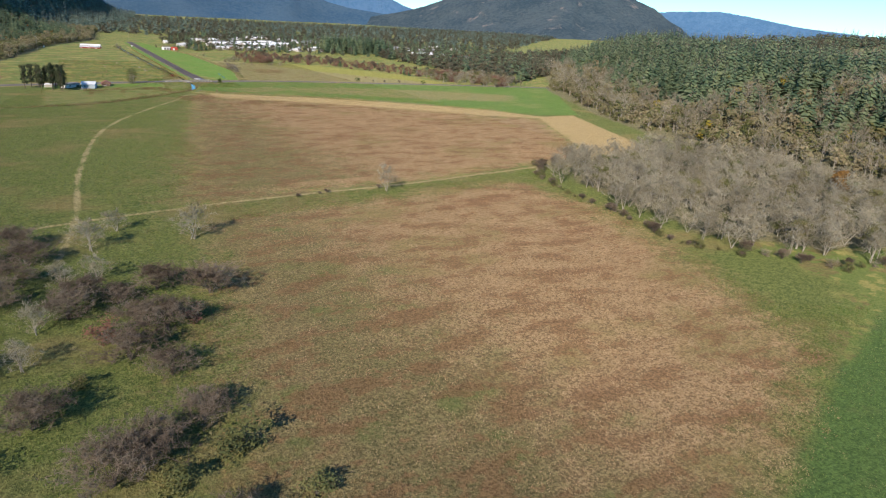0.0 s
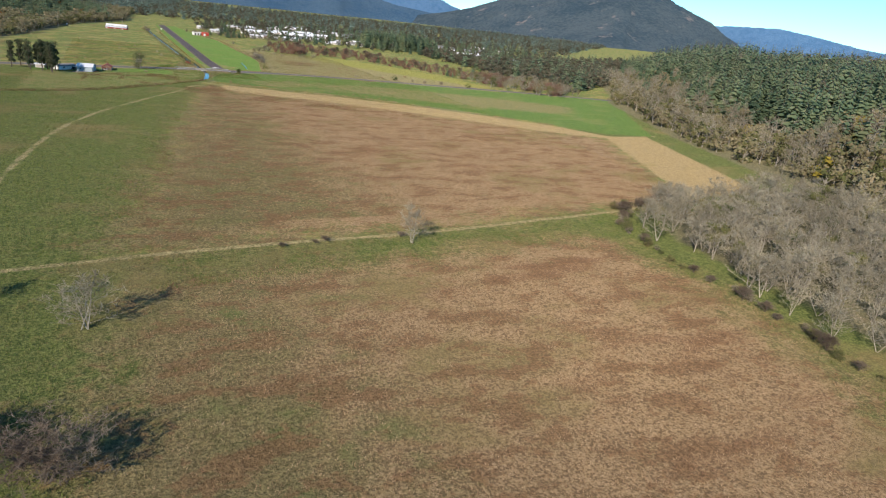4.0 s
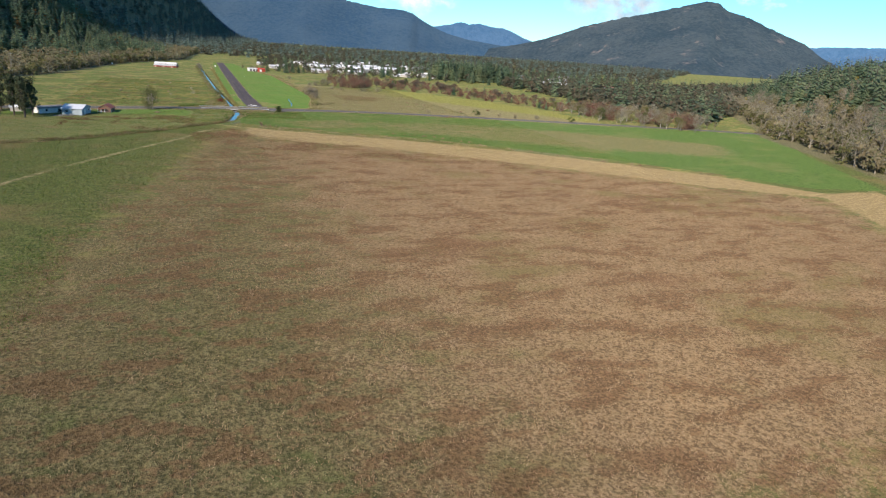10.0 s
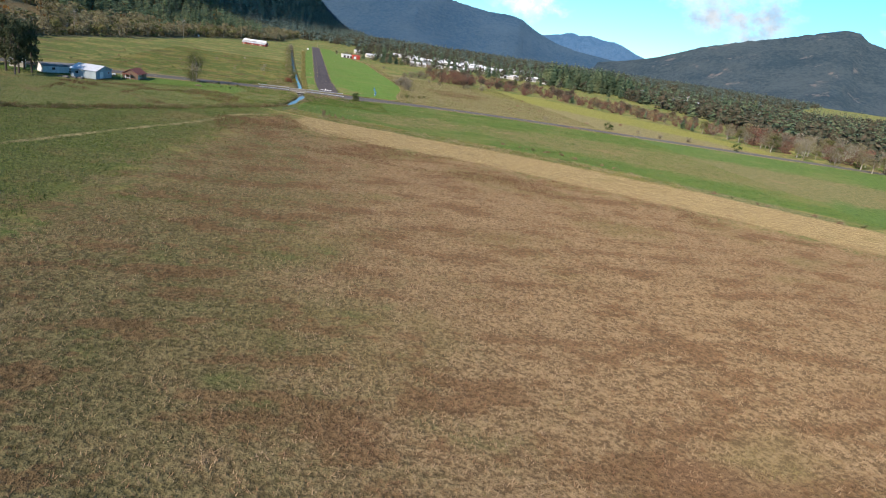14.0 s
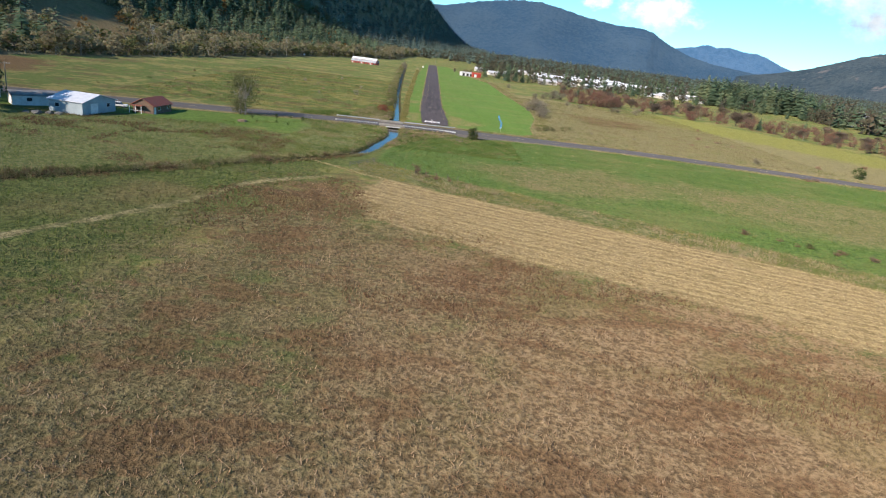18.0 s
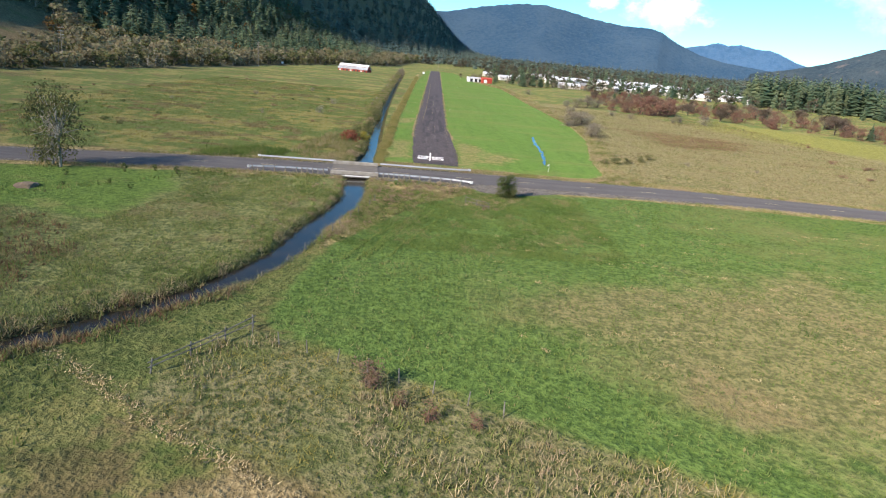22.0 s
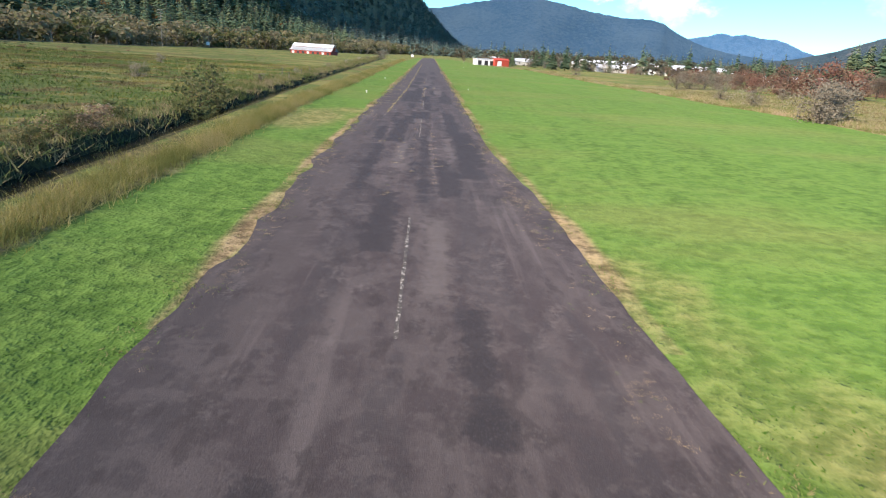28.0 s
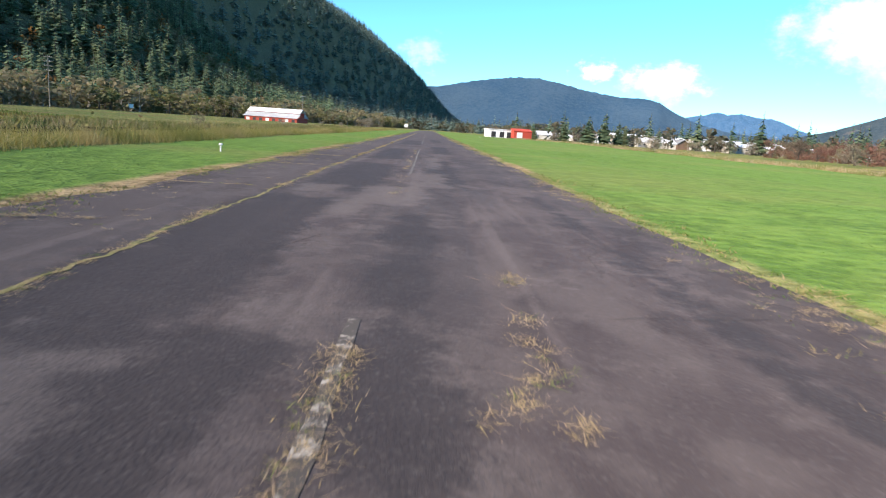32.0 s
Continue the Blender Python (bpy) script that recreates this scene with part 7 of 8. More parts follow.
# ---- threshold lights ----
MAT_BLACK = plain("black_plastic", (0.02, 0.02, 0.02), (0.03, 0.03, 0.03), 0.1, 0.5)
lamp = empty("threshold_light", pose(-6.8, -5.7, ground_z(-6.8, -5.7)), "small white runway light on a short stake in grass", "runway light", "threshold lights")
part("stake", rod(B(), (0, 0, -0.2), (0, 0, 0.30), 0.028, 0.028, 8), MAT_WHITE, lamp)
part("collar", rod(B(), (0, 0, 0.30), (0, 0, 0.35), 0.05, 0.05, 8), MAT_BLACK, lamp)
part("lens", rod(B(), (0, 0, 0.35), (0, 0, 0.44), 0.042, 0.03, 8), MAT_GLASS, lamp, "dark glass lens")
for x, y in ((-2.0, -6.2), (2.3, -6.2), (6.8, -6.0)):
    copy_thing(lamp, pose(x, y, ground_z(x, y), 0, 0, rng.uniform(0, 90)))

# ---- rubble and gravel beside the guard rail ----
MAT_STONE = plain("grey_stone", (0.155, 0.138, 0.118), (0.105, 0.093, 0.079), 0.25, 0.95, bump=0.02, rnd=0.4)


def stone(seed, size, flat=0.65):
    bm = B()
    bmesh.ops.create_icosphere(bm, subdivisions=2 if size > 0.15 else 1, radius=size)
    for v_ in bm.verts:
        v_.co *= 1 + 0.5 * noise.noise(v_.co / size * 0.9 + Vector((seed * 4.1, 0, 0)))
        v_.co.z *= flat
    return bm


for i, (x, y, s) in enumerate(((-5.8, -24.2, 0.42), (-3.7, -23.9, 0.26), (-7.1, -24.3, 0.22), (-8.3, -24.9, 0.30), (-4.6, -24.6, 0.18), (-1.5, -24.5, 0.16), (0.8, -24.3, 0.14), (-6.5, -25.0, 0.20), (-17.2, -25.6, 0.3), (-18.4, -26.1, 0.22))):
    ob = part("rubble_block" if s > 0.25 else "stone", stone(i, s), MAT_STONE if s < 0.4 else MAT_CONCRETE)
    ob.location = (x, y, ground_z(x, y) + s * 0.2)
    tagged(ob, "broken block of grey concrete below the guard rail" if s > 0.25 else "rough grey stone on the gravel", "stone", "stones below the guard rail")
xs, ys = scatter(-10, 60, -29, -18, 0.30, lambda x, y: ((inside(PULLOUT, x, y) > 0) | (inside(BANK_S, x, y) > 0) | (np.abs(along(ROAD, x, y) - 5.3) < 0.5)) & (along(ROAD, x, y) > 4.95))
keep = rng.uniform(0, 1, len(xs)) < 0.55
xs, ys = xs[keep], ys[keep]
pv, pf = [], []
for k in range(4):
    bm = stone(60 + k, 0.05, 0.6)
    bm.verts.ensure_lookup_table()
    pv.append(np.array([v_.co[:] for v_ in bm.verts]))
    pf.append(np.array([[v_.index for v_ in f_.verts] for f_ in bm.faces]))
    bm.free()
vs, fs, o = [], [], 0
zz = sheet_z(xs, ys)
for i in range(len(xs)):
    k = i % 4
    vs.append(pv[k] * rng.uniform(0.2, 0.75) + np.array([xs[i], ys[i], zz[i] + 0.01]))
    fs.append(pf[k] + o)
    o += len(pv[k])
tagged(new("gravel", mesh_tris("gravel", np.concatenate(vs), np.concatenate(fs), [MAT_STONE])), "loose grey-brown gravel on the road's shoulder", "gravel", kind="stuff")


# ---- grass ----
def straw(name, tones, wide_tone=None, patch_tone=None, light=None, thin=0.1, band=False):
    """Blades: the tone varies from blade to blade, from clump to clump and over the field."""
    m = Mat(name, 0.9, 0.1)
    f, c = m.island(), tones[0]
    for i, t in enumerate(tones[1:], 1):
        k = i / len(tones)
        c = m.mix(m.ramp(f, k - 0.1, k + 0.1), c, t)
    y_band, b_band = m.bands() if band else (None, None)
    if wide_tone:
        w = y_band if band else m.ramp(m.math("ADD", m.math("MULTIPLY", m.noise(42.0, 3), 0.6), m.math("MULTIPLY", m.noise(16.0, 4, stretch=(0.45, 1.0, 1.0)), 0.4)), 0.49, 0.60)
        c = m.mix(m.math("MULTIPLY", w, 0.9), c, m.mix(f, tuple(v * 0.7 for v in wide_tone), wide_tone))
    if patch_tone:
        w = b_band if band else m.ramp(m.math("ADD", m.math("MULTIPLY", m.noise(9.0, 3, stretch=(0.6, 1.2, 1)), 0.65), m.math("MULTIPLY", m.noise(2.2, 3), 0.35)), 0.50, 0.565)
        c = m.mix(m.math("MULTIPLY", w, 0.8), c, m.mix(f, tuple(v * 0.75 for v in patch_tone), patch_tone))
    if light:
        w = m.ramp(m.math("ADD", m.math("MULTIPLY", m.noise(6.0, 3, stretch=(1.0, 0.7, 0.5)), 0.6), m.math("MULTIPLY", m.noise(1.4, 3), 0.4)), 0.52, 0.58)
        c = m.mix(m.math("MULTIPLY", w, 0.7), c, m.mix(f, tuple(v * 0.75 for v in light), light))
    m.col(c)
    m.thin(c, thin)
    return m.m


MAT_G_BROWN = straw("dry_brown_grass", [(0.215, 0.132, 0.070), (0.300, 0.198, 0.109), (0.400, 0.288, 0.172), (0.262, 0.168, 0.092)], (0.225, 0.185, 0.077), (0.210, 0.115, 0.063), (0.450, 0.326, 0.203))
# olive blades, with the weaker light of the west side put into the tones
MAT_G_DIM_OLIVE = straw("olive_brown_grass", [(0.105, 0.074, 0.034), (0.170, 0.118, 0.058), (0.275, 0.192, 0.107), (0.132, 0.118, 0.044)], (0.108, 0.128, 0.034), (0.142, 0.080, 0.042), (0.345, 0.236, 0.137))
MAT_G_OLIVE = straw("rough_olive_grass", [(0.082, 0.120, 0.025), (0.126, 0.158, 0.038), (0.195, 0.180, 0.068), (0.106, 0.140, 0.031)], (0.190, 0.158, 0.070), (0.070, 0.122, 0.022), (0.255, 0.200, 0.100))
MAT_G_RUSH = straw("creek_meadow_grass", [(0.122, 0.178, 0.040), (0.182, 0.226, 0.060), (0.282, 0.258, 0.098), (0.148, 0.184, 0.048)], (0.290, 0.245, 0.105), (0.084, 0.142, 0.030), (0.350, 0.275, 0.150))
MAT_G_GREEN = straw("lush_green_grass", [(0.082, 0.128, 0.028), (0.122, 0.176, 0.041), (0.178, 0.212, 0.062), (0.108, 0.156, 0.036)], (0.205, 0.198, 0.074), (0.070, 0.124, 0.026), (0.285, 0.244, 0.118))
MAT_G_LAWN = straw("mown_lawn_grass", [(0.072, 0.142, 0.021), (0.094, 0.172, 0.027), (0.118, 0.192, 0.034)], (0.145, 0.165, 0.046), thin=0.4)
MAT_G_EDGE = straw("runway_edge_grass", [(0.085, 0.140, 0.026), (0.125, 0.178, 0.038), (0.220, 0.190, 0.080), (0.290, 0.225, 0.115)])
MAT_G_MEADOW = straw("yellow_green_meadow_grass", [(0.070, 0.118, 0.020), (0.115, 0.158, 0.032), (0.172, 0.178, 0.052), (0.090, 0.134, 0.027)], (0.285, 0.240, 0.062), (0.140, 0.098, 0.044), (0.290, 0.225, 0.112), band=True)
MAT_G_DRY = straw("dry_tan_meadow_grass", [(0.168, 0.158, 0.066), (0.228, 0.208, 0.096), (0.292, 0.256, 0.130), (0.132, 0.152, 0.048)], (0.148, 0.172, 0.054), (0.165, 0.115, 0.065), (0.325, 0.280, 0.150))
MAT_G_ROW = straw("pale_green_grass", [(0.136, 0.202, 0.050), (0.176, 0.237, 0.064), (0.216, 0.241, 0.080)])
MAT_G_WITHERED = straw("withered_weeds", [(0.34, 0.245, 0.150), (0.43, 0.325, 0.215), (0.28, 0.215, 0.105), (0.38, 0.29, 0.14)])
MAT_G_RUST = straw("red_brown_grass", [(0.118, 0.062, 0.033), (0.170, 0.094, 0.051), (0.225, 0.140, 0.082), (0.100, 0.055, 0.031)])
MAT_G_STRAW = straw("pale_straw", [(0.370, 0.280, 0.141), (0.490, 0.385, 0.212), (0.570, 0.465, 0.268), (0.310, 0.235, 0.113)])
MAT_G_STUBBLE = straw("tan_stubble", [(0.195, 0.136, 0.063), (0.262, 0.188, 0.092), (0.330, 0.246, 0.129), (0.175, 0.142, 0.056)], (0.230, 0.172, 0.076), (0.190, 0.152, 0.059), (0.370, 0.280, 0.153))
MAT_G_TALL = straw("tall_dry_grass", [(0.273, 0.208, 0.103), (0.385, 0.304, 0.173), (0.455, 0.374, 0.230), (0.213, 0.208, 0.069), (0.162, 0.188, 0.052)], None, (0.137, 0.178, 0.044), (0.425, 0.314, 0.209))
MAT_G_GOLD = straw("golden_tall_grass", [(0.285, 0.250, 0.076), (0.370, 0.318, 0.115), (0.215, 0.218, 0.060), (0.450, 0.375, 0.165)], None, (0.210, 0.225, 0.062), (0.430, 0.345, 0.160), 0.4)
MAT_G_REED = straw("grey_green_rushes", [(0.140, 0.165, 0.052), (0.200, 0.205, 0.076), (0.290, 0.250, 0.120), (0.115, 0.145, 0.042), (0.320, 0.245, 0.125)], None, (0.105, 0.140, 0.038), (0.350, 0.265, 0.155))


def tufts(name, label, mat, xs, ys, high, wide, blades, spread, lean=0.35, category="grass", zs=None):
    """Many tufts of flat blades, each bent outwards: one mesh of grass too fine to count."""
    n = len(xs)
    z0 = sheet_z(xs, ys) if zs is None else zs
    r = np.random.default_rng(len(name) * 7 + n)
    size = r.uniform(0.6, 1.3, n) * (1 + 0.5 * fbm(xs, ys, 2.8, 2, 91))
    bx = np.repeat(xs, blades) + r.normal(0, spread, n * blades) * np.repeat(size, blades)
    by = np.repeat(ys, blades) + r.normal(0, spread, n * blades) * np.repeat(size, blades)
    bz = np.repeat(z0, blades) - 0.03
    h = r.uniform(*high, n * blades) * np.repeat(size, blades)
    w = r.uniform(*wide, n * blades) * 0.5
    a, b = r.uniform(0, 6.28, n * blades), r.uniform(0, 6.28, n * blades)
    ln = h * np.abs(r.normal(0, lean, n * blades))
    dx, dy = np.cos(a) * w, np.sin(a) * w
    tx, ty = bx + np.cos(b) * ln, by + np.sin(b) * ln
    v = np.stack([np.stack([bx - dx, by - dy, bz], 1), np.stack([bx + dx, by + dy, bz], 1), np.stack([tx, ty, bz + h], 1)], 1).reshape(-1, 3)
    f = np.arange(len(v)).reshape(-1, 3)
    return tagged(new(name, mesh_tris(name, v, f, [mat])), label, category, kind="stuff")


def clear(x, y):
    """Away from road, runway, creek and bridge."""
    return (along(ROAD, x, y) > 6.4) & (inside(RUNWAY, x, y) < -0.2) & (along(CREEK, x, y) > 1.9)


def in_any(*polys):
    return lambda x, y: np.maximum.reduce([inside(p, x, y) for p in polys]) > 12 * fbm(x, y, 26, 3, 31) + 3 * (rng.uniform(-1, 1, x.shape))


xs, ys = scatter(-110, 150, -660, -110, 1.14, in_any(BROWN_FAR, BROWN_NEAR))
west = xs + 26 * fbm(xs, ys, 34, 3, 81) + rng.normal(0, 22, len(xs)) + 34 * (ys < -400) < -20
tufts("rough_field_grass", "olive-brown grass west in the fields, darkened as if less lit", MAT_G_DIM_OLIVE, xs[west], ys[west], (0.14, 0.44), (0.05, 0.13), 10, 0.38, 1.0)
xs, ys = xs[~west], ys[~west]
tufts("brown_field_grass", "dry brown matted grass of the fields", MAT_G_BROWN, xs, ys, (0.14, 0.44), (0.05, 0.13), 10, 0.38, 1.0)
PAST = [(-19, -100), (-10, -60), (-13, -26), (-40, -29), (-58, -60), (-130, -75), (-150, -160), (-150, -640), (-100, -640), (-96, -575), (-80, -430), (-30, -140)]
xs, ys = scatter(-150, -10, -640, -26, 1.3, lambda x, y: (inside(PAST, x, y) > 12 * fbm(x, y, 26, 3, 33)) & (inside(CREEK_MEADOW, x, y) < 2) & clear(x, y) & (along(TRACK, x, y) > 1.2))
tufts("pasture_grass", "rough olive pasture grass", MAT_G_OLIVE, xs, ys, (0.2, 0.6), (0.07, 0.15), 7, 0.36, 0.65)
MARGIN = [(-78, -420), (0, -414), (47, -409), (95, -402), (68, -440), (62, -510), (40, -560), (64, -574), (16, -588), (24, -575), (52, -513), (60, -470), (56, -430), (0, -434), (-74, -442)]
xs, ys = scatter(-80, 100, -600, -400, 1.1, lambda x, y: (inside(MARGIN, x, y) > 0) & (along(PATH, x, y) > 1.4))
tufts("margin_grass", "green and tan grass along the field margin", MAT_G_OLIVE, xs, ys, (0.2, 0.65), (0.07, 0.15), 7, 0.32, 0.7)
xs, ys = scatter(-20, 160, -200, -24, 0.95, lambda x, y: (inside(GREEN_FAR, x, y) > 0.5) & clear(x, y) & (y + 0.55 * x > -125))
tufts("meadow_grass", "lush green grass of the meadow", MAT_G_GREEN, xs, ys, (0.12, 0.34), (0.06, 0.13), 8, 0.28, 0.75)
xs, ys = scatter(-18, 110, -180, -86, 0.62, lambda x, y: inside(HEDGE_BAND, x, y) > 0)
wv = fbm(xs, ys, 2.6, 2, 98) + rng.normal(0, 0.2, len(xs)) < 0.2
xs, ys = xs[wv], ys[wv]
tufts("field_edge_grass", "rough tan and green grass between the fields", MAT_G_MEADOW, xs, ys, (0.12, 0.36), (0.05, 0.11), 8, 0.26, 1.2)
xs, ys = scatter(-10, 26, -64, -28, 0.42, lambda x, y: (inside(GREEN_FAR, x, y) > 0.3) & clear(x, y) & (inside(PULLOUT, x, y) < -0.5) & (fbm(x, y, 3, 2, 171) > -0.35))
tufts("near_meadow_grass", "long green blades of the meadow beside the creek", MAT_G_GREEN, xs, ys, (0.14, 0.44), (0.018, 0.045), 13, 0.2, 0.7)
# mown rows beside the creek, and clumps of forgotten hay
for pts in ([(1.6, -38), (-0.6, -44.7), (-2.6, -50.7), (-4.9, -59.8), (-7.5, -70)], [(-1, -45), (-2.3, -48.5), (-3.9, -53.6), (-6.6, -60.4), (-9, -70)], [(1.2, -44), (-0.3, -48.5), (-2.5, -54), (-4.2, -58.9), (-6.5, -69)], [(3.2, -44), (1.6, -49.5), (-0.6, -56), (-2.8, -63), (-4, -68)]):
    p = np.array(smooth_line(pts, 0.22))
    k = np.arange(len(p))
    px, py = p[k, 0] + rng.normal(0, 0.10, len(k)), p[k, 1] + rng.normal(0, 0.15, len(k))
    m_ = fbm(px, py, 6, 2, 71) > -0.25
    tufts("mown_row", "ridge of longer pale grass left between mown rows", MAT_G_ROW, px[m_], py[m_], (0.15, 0.36), (0.04, 0.09), 9, 0.09, 0.7)
HAY = [(6.6, -52.9), (9.6, -55.2), (14.2, -56.3), (15.4, -57.1), (17.6, -56), (9.7, -60.3), (11.2, -60.5), (18.1, -58.6), (24.5, -51.6), (22, -48.8), (19.2, -50.4), (12.7, -55.5), (13, -60.7)]
hx_ = np.concatenate([np.array(HAY)[:, 0], rng.uniform(22, 75, 60), rng.uniform(6, 30, 24)])
hy_ = np.concatenate([np.array(HAY)[:, 1], rng.uniform(-95, -40, 60), rng.uniform(-95, -62, 24)])
k = np.repeat(np.arange(len(hx_)), 10)
far_ = k >= len(HAY)
px, py = hx_[k] + rng.normal(0, 0.26, len(k)) * (1 + 1.6 * far_ * (k % 3)), hy_[k] + rng.normal(0, 0.16, len(k))
m_ = (inside(GREEN_FAR, px, py) > 2) & clear(px, py)
tufts("hay_clumps", "clumps of pale hay left on the meadow", MAT_G_STRAW, px[m_], py[m_], (0.06, 0.18), (0.03, 0.07), 8, 0.14, 1.6)
xs, ys = scatter(-62, 115, -668, -576, 1.15, lambda x, y: inside(GREEN_DARK, x, y) > 2.5 * fbm(x, y, 8, 3, 101))
tufts("crop_grass", "dense dark green grass of the near field", MAT_G_GREEN, xs, ys, (0.10, 0.3), (0.06, 0.14), 6, 0.3, 0.8)
RUST_BAND = [(-27, -112), (-16, -110), (-8, -138), (38, -162), (98, -205), (84, -216), (20, -182), (-8, -172), (-20, -150), (-34, -150), (-38, -130)]
xs, ys = scatter(-40, 100, -218, -108, 0.95, lambda x, y: (inside(RUST_BAND, x, y) > 3 * fbm(x, y, 9, 3, 111)) & (fbm(x, y, 13, 3, 112) + rng.normal(0, 0.08, x.shape) > 0.10))
tufts("rust_grass", "red-brown withered grass and dock beside the mown strip", MAT_G_RUST, xs, ys, (0.22, 0.6), (0.06, 0.13), 7, 0.32, 0.7)
# swaths of cut straw, in rows
ang = radians(-22.0)
ux, uy = math.cos(ang), math.sin(ang)
rows_x, rows_y = [], []
for k in range(-34, 52):
    t = np.arange(-150, 300, 0.2)
    wob = np.interp(t, np.arange(-150, 320, 20), rng.normal(0, 0.22, 24))
    rows_x.append(-10 + ux * t - uy * (k * 1.95 + wob))
    rows_y.append(-115 + uy * t + ux * (k * 1.95 + wob))
rx, ry = np.concatenate(rows_x), np.concatenate(rows_y)
rx, ry = rx + rng.normal(0, 0.09, len(rx)), ry + rng.normal(0, 0.09, len(rx))
m_ = (inside(STRIP, rx, ry) > 0.5) & (rx < 150) & (rng.uniform(-22, 2, len(rx)) < rx) & (fbm(rx, ry, 5, 3, 5) + rng.normal(0, 0.1, len(rx)) > -0.3)
tufts("straw_swath", "rows of pale cut straw on the mown strip", MAT_G_STRAW, rx[m_], ry[m_], (0.06, 0.17), (0.05, 0.13), 10, 0.10, 1.7)
xs, ys = scatter(-24, 100, -180, -100, 0.95, lambda x, y: (inside(STRIP, x, y) > 1.5 * fbm(x, y, 5, 2, 61)) & (rng.uniform(-24, 6, x.shape) < x))
tufts("stubble", "short tan stubble on the mown strip", MAT_G_STUBBLE, xs, ys, (0.05, 0.16), (0.06, 0.14), 7, 0.36, 1.2)
edge_l = np.array(smooth_line([(-28.4, -93.5), (-20.2, -99.7), (-14.3, -104), (-9.5, -106.7), (-6.6, -108.8), (4, -114), (20, -121.5)], 0.3))
k = np.repeat(np.arange(len(edge_l)), 3)
tufts("swath_edge", "pale cut straw along the edge of the mown strip", MAT_G_STRAW, edge_l[k, 0] + rng.normal(0, 0.3, len(k)), edge_l[k, 1] + rng.normal(0, 0.3, len(k)), (0.08, 0.25), (0.06, 0.16), 6, 0.2, 1.3)
# tall dry grass around the bridge and along the road
xs, ys = scatter(-14, 22, -66, -20, 0.36, lambda x, y: (inside(VERGE_S, x, y) > 0) & (along(ROAD, x, y) > 6.8) & (along(CREEK, x, y) > 1.8))
wv = (fbm(xs, ys, 2.4, 2, 95) + rng.normal(0, 0.15, len(xs))) < 0.12
xs, ys = xs[wv], ys[wv]
tufts("tall_grass", "tall dry grass and weeds on the creek bank", MAT_G_TALL, xs, ys, (0.12, 0.38), (0.015, 0.042), 20, 0.24, 1.4)
xs, ys = scatter(-62, -10, -100, -24, 0.55, lambda x, y: (inside([(-62, -28), (-14, -24), (-13.4, -44), (-17, -66), (-24, -86), (-40, -100), (-60, -80)], x, y) > 0) & (along(CREEK, x, y) > 1.7) & (inside(YARD, x, y) < -1) & (along(ROAD, x, y) > 7))
wv = fbm(xs, ys, 2.8, 2, 96) + rng.normal(0, 0.2, len(xs)) < 0.15
xs, ys = xs[wv], ys[wv]
far_ = scatter(-125, -24, -160, -60, 1.1, lambda x, y: (inside(CREEK_MEADOW, x, y) > 0) & (inside([(-62, -28), (-14, -24), (-13.4, -44), (-17, -66), (-24, -86), (-40, -100), (-60, -80)], x, y) < 0) & (along(CREEK, x, y) > 1.9) & (inside(YARD, x, y) < -1))
tufts("rough_meadow", "tussocky yellow-green grass beyond the creek", MAT_G_RUSH, *far_, (0.15, 0.5), (0.05, 0.12), 9, 0.34, 1.1)
tufts("rush_meadow", "rough yellow-green grass on the creek meadow", MAT_G_RUSH, xs, ys, (0.14, 0.46), (0.028, 0.07), 15, 0.3, 1.2)
cl = np.array(smooth_line(CREEK_S[:-1][::-1], 0.5))
dcl = np.gradient(cl, axis=0)
dcl /= np.hypot(*dcl.T)[:, None]
for sg in (-1, 1):
    k = np.repeat(np.arange(len(cl)), 6)
    o = 1.75 + np.abs(rng.normal(0, 0.75, len(k)))
    px, py = cl[k, 0] - sg * dcl[k, 1] * o + rng.normal(0, 0.2, len(k)), cl[k, 1] + sg * dcl[k, 0] * o + rng.normal(0, 0.2, len(k))
    m_ = (along(ROAD, px, py) > 6.6)
    tufts("bank_grass", "overhanging grass along the creek bank", MAT_G_REED if sg < 0 else MAT_G_TALL, px[m_], py[m_], (0.15, 0.48), (0.03, 0.08), 13, 0.24, 1.3)
cw = np.array(smooth_line([(-20, -80), (-26, -89), (-34, -98), (-46, -112), (-60, -128), (-85, -150), (-120, -165), (-190, -178)], 0.5))
dcw = np.gradient(cw, axis=0)
dcw /= np.hypot(*dcw.T)[:, None]
k = np.repeat(np.arange(len(cw)), 7)
o = rng.choice([-1.0, 1.0], len(k)) * (1.2 + np.abs(rng.normal(0, 1.3, len(k))))
px, py = cw[k, 0] - dcw[k, 1] * o + rng.normal(0, 0.3, len(k)), cw[k, 1] + dcw[k, 0] * o + rng.normal(0, 0.3, len(k))
m_ = fbm(px, py, 4, 2, 131) > -0.15
tufts("creek_tussocks", "brown and tan tussocks hanging over the narrow creek", MAT_G_REED, px[m_], py[m_], (0.35, 0.95), (0.05, 0.13), 10, 0.3, 0.8)
m_ = fbm(px, py, 7, 2, 133) > 0.12
tufts("creek_docks", "withered red-brown docks along the creek", MAT_G_RUST, px[m_], py[m_], (0.4, 1.0), (0.05, 0.12), 6, 0.3, 0.7)
xs, ys = scatter(-95, -36, -118, -58, 0.9, lambda x, y: (fbm(x, y, 9, 3, 137) > 0.25) & (along(CREEK, x, y) > 5) & (inside(YARD, x, y) < -2))
